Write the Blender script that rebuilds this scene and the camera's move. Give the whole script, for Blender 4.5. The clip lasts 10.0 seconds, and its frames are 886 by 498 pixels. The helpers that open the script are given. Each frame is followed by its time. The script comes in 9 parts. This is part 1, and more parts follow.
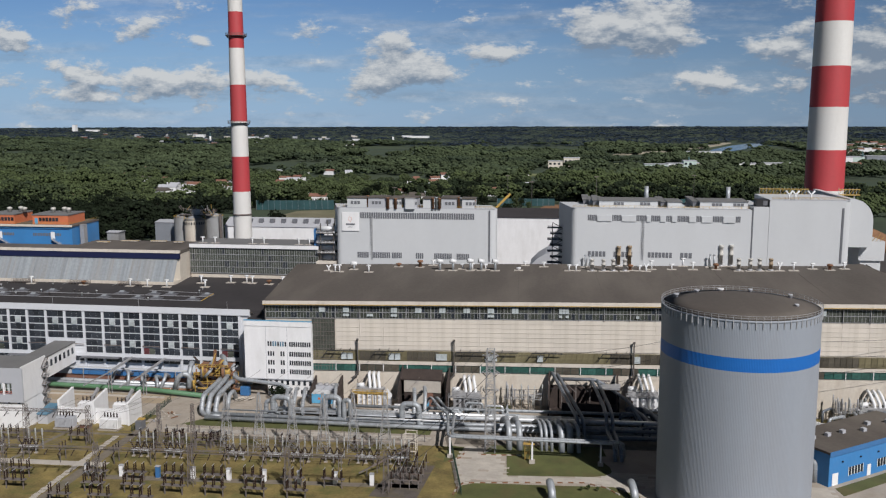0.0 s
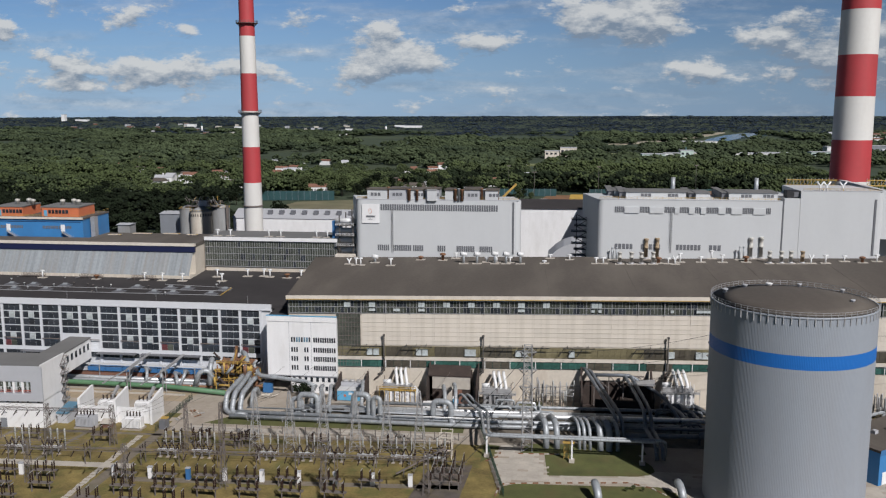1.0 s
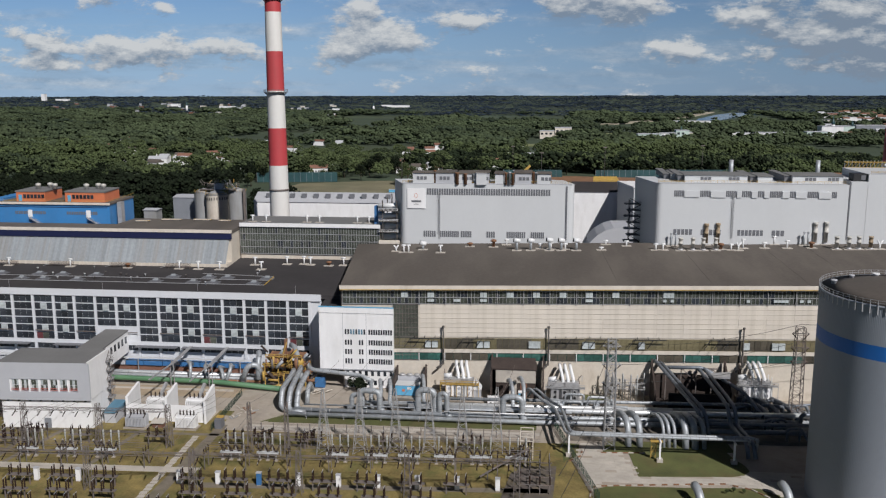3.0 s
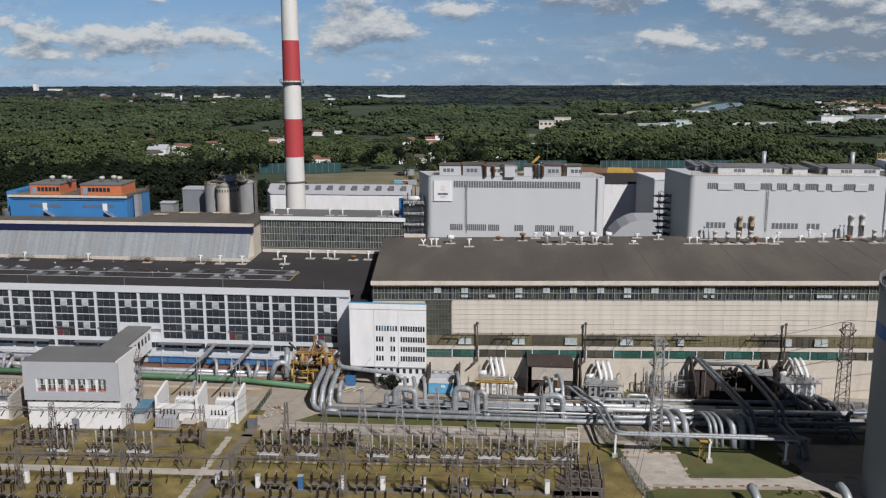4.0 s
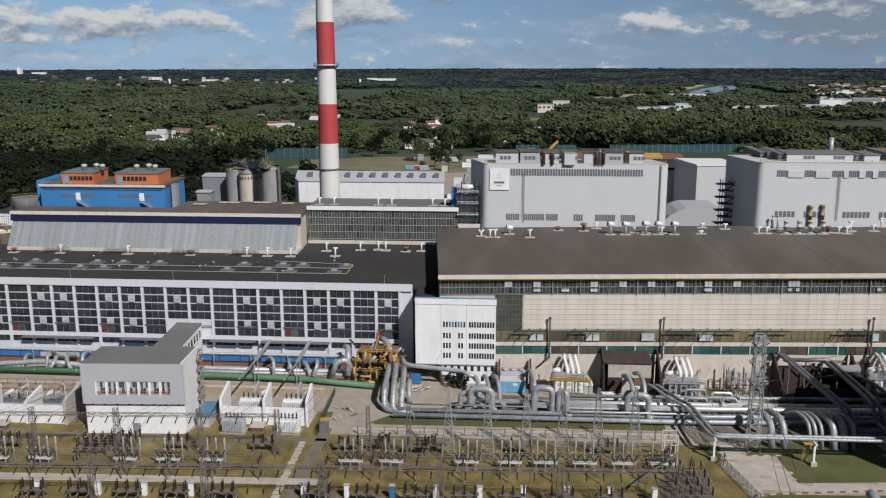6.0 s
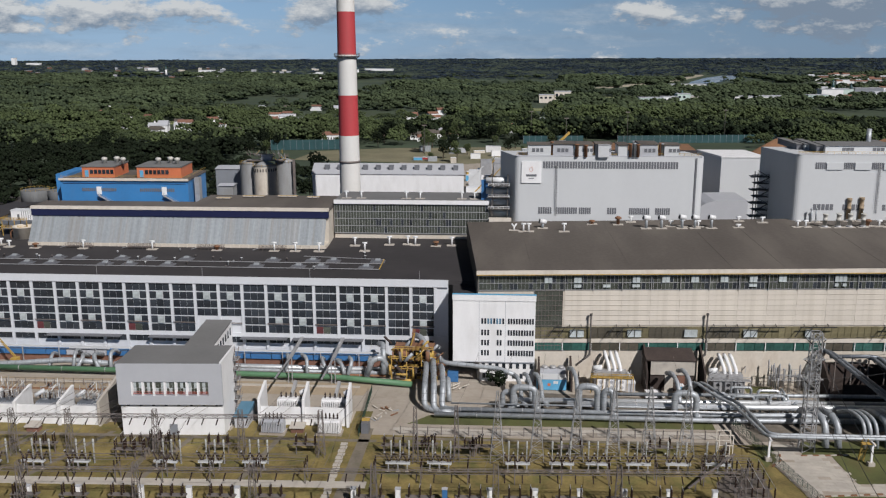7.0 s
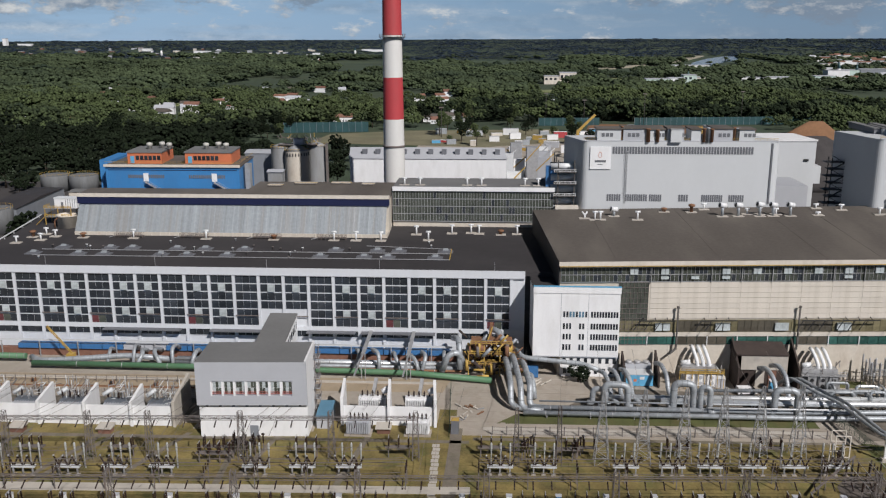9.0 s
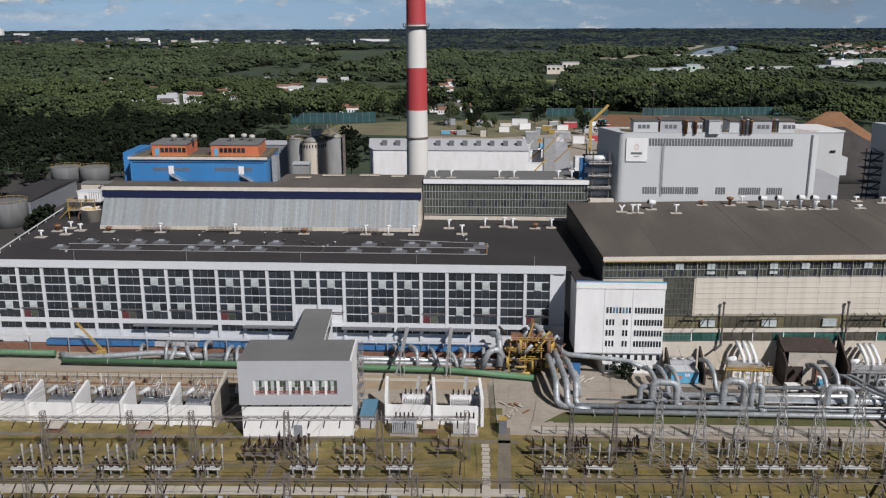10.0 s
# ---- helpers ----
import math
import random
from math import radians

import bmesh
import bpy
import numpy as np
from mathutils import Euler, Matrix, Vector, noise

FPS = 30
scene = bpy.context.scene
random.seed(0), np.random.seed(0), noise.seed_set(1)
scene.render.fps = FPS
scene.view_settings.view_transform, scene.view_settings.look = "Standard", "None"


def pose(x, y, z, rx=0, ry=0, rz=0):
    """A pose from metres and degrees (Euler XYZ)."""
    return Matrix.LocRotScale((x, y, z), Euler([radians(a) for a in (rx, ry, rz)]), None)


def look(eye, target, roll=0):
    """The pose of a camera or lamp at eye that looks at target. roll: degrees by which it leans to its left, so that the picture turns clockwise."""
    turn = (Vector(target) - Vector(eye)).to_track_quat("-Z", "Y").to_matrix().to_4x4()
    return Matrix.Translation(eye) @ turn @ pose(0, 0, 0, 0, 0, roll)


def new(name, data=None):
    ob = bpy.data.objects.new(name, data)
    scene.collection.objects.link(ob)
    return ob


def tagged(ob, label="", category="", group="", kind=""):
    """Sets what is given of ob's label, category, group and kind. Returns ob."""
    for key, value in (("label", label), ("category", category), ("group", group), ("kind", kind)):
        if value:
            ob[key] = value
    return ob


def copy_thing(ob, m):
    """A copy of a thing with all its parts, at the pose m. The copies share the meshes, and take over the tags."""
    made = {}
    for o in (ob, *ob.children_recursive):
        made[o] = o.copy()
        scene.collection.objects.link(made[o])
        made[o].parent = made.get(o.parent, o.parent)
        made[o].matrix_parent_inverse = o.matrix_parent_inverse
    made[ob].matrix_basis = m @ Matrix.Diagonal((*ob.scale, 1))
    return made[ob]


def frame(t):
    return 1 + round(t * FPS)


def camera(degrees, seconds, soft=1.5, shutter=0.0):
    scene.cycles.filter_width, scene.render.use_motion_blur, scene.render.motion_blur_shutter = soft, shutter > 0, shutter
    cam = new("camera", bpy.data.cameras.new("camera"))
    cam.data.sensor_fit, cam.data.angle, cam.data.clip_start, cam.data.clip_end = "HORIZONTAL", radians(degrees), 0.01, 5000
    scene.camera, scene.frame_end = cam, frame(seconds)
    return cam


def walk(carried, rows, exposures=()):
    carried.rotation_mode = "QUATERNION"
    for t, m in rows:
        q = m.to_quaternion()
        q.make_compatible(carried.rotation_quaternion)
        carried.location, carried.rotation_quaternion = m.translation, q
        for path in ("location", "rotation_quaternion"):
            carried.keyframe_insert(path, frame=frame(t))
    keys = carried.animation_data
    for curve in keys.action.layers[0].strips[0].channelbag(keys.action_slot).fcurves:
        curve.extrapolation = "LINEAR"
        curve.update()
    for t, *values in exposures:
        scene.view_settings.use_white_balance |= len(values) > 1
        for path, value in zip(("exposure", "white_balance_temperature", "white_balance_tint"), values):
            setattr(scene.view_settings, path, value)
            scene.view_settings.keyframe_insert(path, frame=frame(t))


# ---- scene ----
cam = camera(54.0, 10.0, soft=1.2)
PATH = [
    (0, (84.361, -307.288, 102.757), (84.082, -305.329, 102.467), -0.1),
    (0.5, (76.882, -304.276, 102.77), (76.615, -302.317, 102.468), -0.1),
    (1, (69.405, -301.268, 102.784), (69.15, -299.31, 102.471), -0.1),
    (1.5, (61.94, -298.267, 102.806), (61.697, -296.308, 102.482), -0.1),
    (2, (54.496, -295.268, 102.831), (54.264, -293.311, 102.495), -0.1),
    (2.5, (47.078, -292.271, 102.862), (46.857, -290.314, 102.515), -0.1),
    (4, (24.917, -283.275, 103.092), (24.724, -281.321, 102.711), -0.1),
    (4.5, (17.587, -280.344, 103.134), (17.403, -278.391, 102.744), -0.1),
    (5, (10.322, -277.49, 103.176), (10.146, -275.538, 102.777), -0.1),
    (5.5, (3.123, -274.72, 103.218), (2.957, -272.77, 102.81), -0.1),
    (7, (-18.307, -266.592, 103.424), (-18.452, -264.646, 102.985), -0.2),
    (7.5, (-25.394, -263.917, 103.451), (-25.534, -261.973, 103.001), -0.2),
    (8, (-32.423, -261.284, 103.461), (-32.557, -259.342, 103.002), -0.2),
    (8.5, (-39.399, -258.69, 103.468), (-39.527, -256.75, 102.999), -0.2),
    (9, (-46.333, -256.14, 103.477), (-46.457, -254.203, 102.997), -0.2),
    (9.5, (-53.242, -253.625, 103.478), (-53.361, -251.69, 102.988), -0.2),
    (10, (-60.138, -251.113, 103.481), (-60.252, -249.181, 102.979), -0.2),
]
walk(cam, [(t, look(eye, target, roll)) for t, eye, target, roll in PATH])

# ---- world, sun, exposure ----
SUN_AZ, SUN_EL = radians(36.0), radians(41.0)      # azimuth from -y towards +x
TO_SUN = Vector((math.sin(SUN_AZ) * math.cos(SUN_EL), -math.cos(SUN_AZ) * math.cos(SUN_EL), math.sin(SUN_EL)))
scene.view_settings.exposure = -0.12
# banks of cumulus over the horizon: bearing, height, half width, half height (as slopes), weight
CLOUDS = [
    (0.072, 0.108, 0.062, 0.026, 0.60), (0.100, 0.086, 0.040, 0.012, 0.34), (0.030, 0.098, 0.030, 0.020, 0.36), (-0.511, 0.114, 0.036, 0.016, 0.52), (-0.434, 0.096, 0.016, 0.009, 0.46),
    (-0.205, 0.090, 0.034, 0.018, 0.44), (-0.170, 0.062, 0.060, 0.020, 0.42), (-0.225, 0.046, 0.045, 0.018, 0.38), (-0.075, 0.076, 0.045, 0.010, 0.34), (-0.060, 0.044, 0.040, 0.007, 0.26),
    (-0.455, 0.050, 0.085, 0.018, 0.42), (-0.36, 0.042, 0.060, 0.012, 0.30), (-0.60, 0.048, 0.090, 0.020, 0.36), (-0.675, 0.096, 0.036, 0.020, 0.46), (-0.53, 0.030, 0.080, 0.007, 0.28),
    (0.225, 0.080, 0.042, 0.014, 0.46), (0.160, 0.040, 0.060, 0.013, 0.40), (0.290, 0.058, 0.050, 0.030, 0.34), (0.360, 0.050, 0.060, 0.034, 0.40), (0.36, 0.075, 0.09, 0.05, 0.30), (-0.03, 0.024, 0.05, 0.005, 0.2),
]


def make_world():
    world = bpy.data.worlds.new("sky")
    scene.world = world
    world.use_nodes = True
    nt = world.node_tree
    nt.nodes.clear()
    N, L = nt.nodes.new, nt.links.new

    def put(sock, v):
        if isinstance(v, (int, float)):
            sock.default_value = v
        else:
            L(v, sock)

    def op(kind, a, b=0.0, c=0.0, clamp=False):
        n = N("ShaderNodeMath")
        n.operation, n.use_clamp = kind, clamp
        put(n.inputs[0], a), put(n.inputs[1], b), put(n.inputs[2], c)
        return n.outputs[0]

    out, mix = N("ShaderNodeOutputWorld"), N("ShaderNodeMixShader")
    bg, bc = N("ShaderNodeBackground"), N("ShaderNodeBackground")
    sky = N("ShaderNodeTexSky")
    sky.sky_type, sky.sun_disc = "NISHITA", False
    sky.sun_elevation, sky.sun_rotation = SUN_EL, math.atan2(TO_SUN.x, TO_SUN.y)
    sky.altitude, sky.air_density, sky.dust_density, sky.ozone_density = 300, 1.0, 0.0, 4.0
    tint = N("ShaderNodeMix")
    tint.data_type, tint.blend_type = "RGBA", "MULTIPLY"
    tint.inputs[0].default_value = 1.0
    tint.inputs[7].default_value = (0.76, 1.0, 1.38, 1)
    L(sky.outputs[0], tint.inputs[6])
    tc, sep = N("ShaderNodeTexCoord"), N("ShaderNodeSeparateXYZ")
    L(tc.outputs["Generated"], sep.inputs[0])
    ay = op("MAXIMUM", op("ABSOLUTE", sep.outputs[1]), 0.12)
    u, v0 = op("DIVIDE", sep.outputs[0], ay), op("DIVIDE", sep.outputs[2], ay)

    veil, veil_mix = N("ShaderNodeMapRange"), N("ShaderNodeMix")      # thin pale veil low over the land
    veil.interpolation_type = "SMOOTHSTEP"
    veil.inputs[1].default_value, veil.inputs[2].default_value, veil.inputs[3].default_value, veil.inputs[4].default_value = 0.0, 0.16, 0.75, 0.12
    L(v0, veil.inputs[0])
    veil_mix.data_type = "RGBA"
    L(veil.outputs[0], veil_mix.inputs[0]), L(tint.outputs[2], veil_mix.inputs[6])
    veil_mix.inputs[7].default_value = (6.3, 9.6, 14.4, 1)
    L(veil_mix.outputs[2], bg.inputs[0])
    zenith_dim = N("ShaderNodeMapRange")        # sky dimmed overhead, out of view, to darken the shade
    zenith_dim.interpolation_type = "SMOOTHSTEP"
    zenith_dim.inputs[1].default_value, zenith_dim.inputs[2].default_value, zenith_dim.inputs[3].default_value, zenith_dim.inputs[4].default_value = 0.12, 0.6, 0.046, 0.0065
    L(v0, zenith_dim.inputs[0])
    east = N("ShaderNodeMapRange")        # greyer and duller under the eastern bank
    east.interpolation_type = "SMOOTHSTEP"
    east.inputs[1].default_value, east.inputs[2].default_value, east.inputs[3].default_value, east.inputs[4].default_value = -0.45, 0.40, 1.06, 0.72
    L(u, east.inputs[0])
    L(op("MULTIPLY", zenith_dim.outputs[0], east.outputs[0]), bg.inputs[1])

    def density(v):
        p = N("ShaderNodeCombineXYZ")
        put(p.inputs[0], op("MULTIPLY", u, 9.0)), put(p.inputs[1], op("MULTIPLY", v, 20.0))
        n = N("ShaderNodeTexNoise")
        n.inputs["Scale"].default_value, n.inputs["Detail"].default_value, n.inputs["Roughness"].default_value = 1.6, 12, 0.66
        L(p.outputs[0], n.inputs["Vector"])
        d = op("MULTIPLY_ADD", n.outputs["Fac"], 2.1, -0.66)
        for cu, cv, a, b, w in CLOUDS:
            q = op("ADD", op("POWER", op("ABSOLUTE", op("MULTIPLY_ADD", u, 1 / a, -cu / a)), 2.0), op("POWER", op("ABSOLUTE", op("MULTIPLY_ADD", v, 1 / b, -cv / b)), 2.0))
            d = op("ADD", d, op("MULTIPLY", op("EXPONENT", op("MULTIPLY", q, -1.0)), w))
        return d

    d0, d1 = density(v0), density(op("ADD", v0, 0.010))
    cover = N("ShaderNodeMapRange")
    cover.interpolation_type = "SMOOTHSTEP"
    cover.inputs[1].default_value, cover.inputs[2].default_value = 0.48, 0.80
    L(d0, cover.inputs[0])
    lit = op("MULTIPLY_ADD", op("SUBTRACT", d0, d1), 2.1, 0.46)
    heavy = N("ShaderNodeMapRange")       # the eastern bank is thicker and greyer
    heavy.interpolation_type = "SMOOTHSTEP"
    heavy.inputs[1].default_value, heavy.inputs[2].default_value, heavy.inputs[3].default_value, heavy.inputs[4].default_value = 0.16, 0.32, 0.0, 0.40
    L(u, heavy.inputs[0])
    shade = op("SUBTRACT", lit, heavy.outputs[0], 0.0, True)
    ramp = N("ShaderNodeMix")
    ramp.data_type = "RGBA"
    L(shade, ramp.inputs[0])
    ramp.inputs[6].default_value, ramp.inputs[7].default_value = (0.26, 0.33, 0.43, 1), (0.80, 0.815, 0.82, 1)
    L(ramp.outputs[2], bc.inputs[0])
    bc.inputs[1].default_value = 0.82
    clear = N("ShaderNodeMapRange")       # clouds thinned overhead, out of view, to cut fill light
    clear.interpolation_type = "SMOOTHSTEP"
    clear.inputs[1].default_value, clear.inputs[2].default_value, clear.inputs[3].default_value, clear.inputs[4].default_value = 0.14, 0.45, 0.9, 0.07
    L(v0, clear.inputs[0])
    sheet_at, sheet = N("ShaderNodeCombineXYZ"), N("ShaderNodeTexNoise")      # thin torn sheets between the heaps
    put(sheet_at.inputs[0], op("MULTIPLY", u, 5.0)), put(sheet_at.inputs[1], op("MULTIPLY", v0, 42.0)), put(sheet_at.inputs[2], 3.7)
    sheet.inputs["Scale"].default_value, sheet.inputs["Detail"].default_value, sheet.inputs["Roughness"].default_value = 1.0, 8, 0.6
    L(sheet_at.outputs[0], sheet.inputs["Vector"])
    thin = N("ShaderNodeMapRange")
    thin.interpolation_type = "SMOOTHSTEP"
    thin.inputs[1].default_value, thin.inputs[2].default_value, thin.inputs[3].default_value, thin.inputs[4].default_value = 0.42, 0.78, 0.0, 0.62
    L(sheet.outputs["Fac"], thin.inputs[0])
    both = op("MAXIMUM", cover.outputs[0], thin.outputs[0])
    L(op("MULTIPLY", both, clear.outputs[0]), mix.inputs[0])
    L(bg.outputs[0], mix.inputs[1]), L(bc.outputs[0], mix.inputs[2])
    L(mix.outputs[0], out.inputs[0])


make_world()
sun_data = bpy.data.lights.new("sun", "SUN")
sun_data.energy, sun_data.angle, sun_data.color = 4.95, radians(0.6), (1.0, 0.965, 0.945)
sun = new("sun", sun_data)
sun.matrix_world = look(TO_SUN * 400, (0, 0, 0))

# ---- materials ----
def mat(name, col, rough=0.7, metal=0.0, var=0.15, scale=0.3, fine=3.0, bump=0.15, dirt_shade=None, dirt_shade_amt=0.0, dirt_shade_scale=0.12, rand=0.0, stretch=None, spec=0.5, island=0.0):
    """Painted, mineral or metal surface: two scales of noise in the colour, a fine bump, dirty streaks (on the woods,
    painted cloud shadow), and a shift from piece to piece.
    """
    m = bpy.data.materials.new(name)
    m.use_nodes = True
    nt = m.node_tree
    b = nt.nodes["Principled BSDF"]
    N, L = nt.nodes.new, nt.links.new
    tc = N("ShaderNodeTexCoord")
    src = tc.outputs["Object"]
    if stretch:
        mp = N("ShaderNodeMapping")
        mp.inputs["Scale"].default_value = stretch
        L(src, mp.inputs["Vector"])
        src = mp.outputs[0]
    n1, n2 = N("ShaderNodeTexNoise"), N("ShaderNodeTexNoise")
    n1.inputs["Scale"].default_value, n1.inputs["Detail"].default_value = scale, 4
    n2.inputs["Scale"].default_value, n2.inputs["Detail"].default_value = fine, 3
    L(src, n1.inputs["Vector"])
    L(tc.outputs["Object"], n2.inputs["Vector"])
    add = N("ShaderNodeMath")
    add.operation = "MULTIPLY_ADD"
    L(n2.outputs["Fac"], add.inputs[0])
    add.inputs[1].default_value = 0.45
    L(n1.outputs["Fac"], add.inputs[2])
    rng = N("ShaderNodeMapRange")
    rng.inputs[1].default_value, rng.inputs[2].default_value = 0.45, 1.0
    rng.inputs[3].default_value, rng.inputs[4].default_value = 1 - var, 1 + var
    L(add.outputs[0], rng.inputs[0])
    val = rng.outputs[0]
    if rand:
        oi = N("ShaderNodeObjectInfo")
        r2 = N("ShaderNodeMapRange")
        r2.inputs[3].default_value, r2.inputs[4].default_value = 1 - rand, 1 + rand
        L(oi.outputs["Random"], r2.inputs[0])
        mu = N("ShaderNodeMath")
        mu.operation = "MULTIPLY"
        L(val, mu.inputs[0]), L(r2.outputs[0], mu.inputs[1])
        val = mu.outputs[0]
    if island:
        geo, r4, mu2 = N("ShaderNodeNewGeometry"), N("ShaderNodeMapRange"), N("ShaderNodeMath")
        r4.inputs[3].default_value, r4.inputs[4].default_value = 1 - island, 1 + island
        L(geo.outputs["Random Per Island"], r4.inputs[0])
        mu2.operation = "MULTIPLY"
        L(val, mu2.inputs[0]), L(r4.outputs[0], mu2.inputs[1])
        val = mu2.outputs[0]
    hsv = N("ShaderNodeHueSaturation")
    hsv.inputs["Color"].default_value = (*col, 1)
    L(val, hsv.inputs["Value"])
    colour = hsv.outputs[0]
    if dirt_shade:
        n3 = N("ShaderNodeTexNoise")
        n3.inputs["Scale"].default_value, n3.inputs["Detail"].default_value, n3.inputs["Roughness"].default_value = dirt_shade_scale, 6, 0.65
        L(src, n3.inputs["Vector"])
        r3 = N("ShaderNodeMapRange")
        r3.inputs[1].default_value, r3.inputs[2].default_value, r3.inputs[4].default_value = 0.48, 0.72, dirt_shade_amt
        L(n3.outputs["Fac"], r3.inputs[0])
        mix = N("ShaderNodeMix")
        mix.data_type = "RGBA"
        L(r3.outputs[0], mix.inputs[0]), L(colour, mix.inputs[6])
        mix.inputs[7].default_value = (*dirt_shade, 1)
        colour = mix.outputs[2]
    L(colour, b.inputs["Base Color"])
    b.inputs["Roughness"].default_value, b.inputs["Metallic"].default_value = rough, metal
    b.inputs["Specular IOR Level"].default_value = spec
    if bump:
        bp = N("ShaderNodeBump")
        bp.inputs["Strength"].default_value, bp.inputs["Distance"].default_value = bump, 0.1
        L(n2.outputs["Fac"], bp.inputs["Height"])
        L(bp.outputs[0], b.inputs["Normal"])
    return m


def ribbed(m, axis, pitch, depth=0.5):
    """Adds fine vertical ribs to a sheet metal material by bump."""
    nt = m.node_tree
    b = nt.nodes["Principled BSDF"]
    tc = nt.nodes.new("ShaderNodeTexCoord")
    w = nt.nodes.new("ShaderNodeTexWave")
    w.wave_type, w.bands_direction, w.wave_profile = "BANDS", axis, "SIN"
    w.inputs["Scale"].default_value = 0.314 / pitch
    w.inputs["Distortion"].default_value = 0.0
    nt.links.new(tc.outputs["Object"], w.inputs["Vector"])
    bp = nt.nodes.new("ShaderNodeBump")
    bp.inputs["Strength"].default_value, bp.inputs["Distance"].default_value = depth, 0.06
    nt.links.new(w.outputs["Fac"], bp.inputs["Height"])
    nt.links.new(bp.outputs[0], b.inputs["Normal"])
    return m


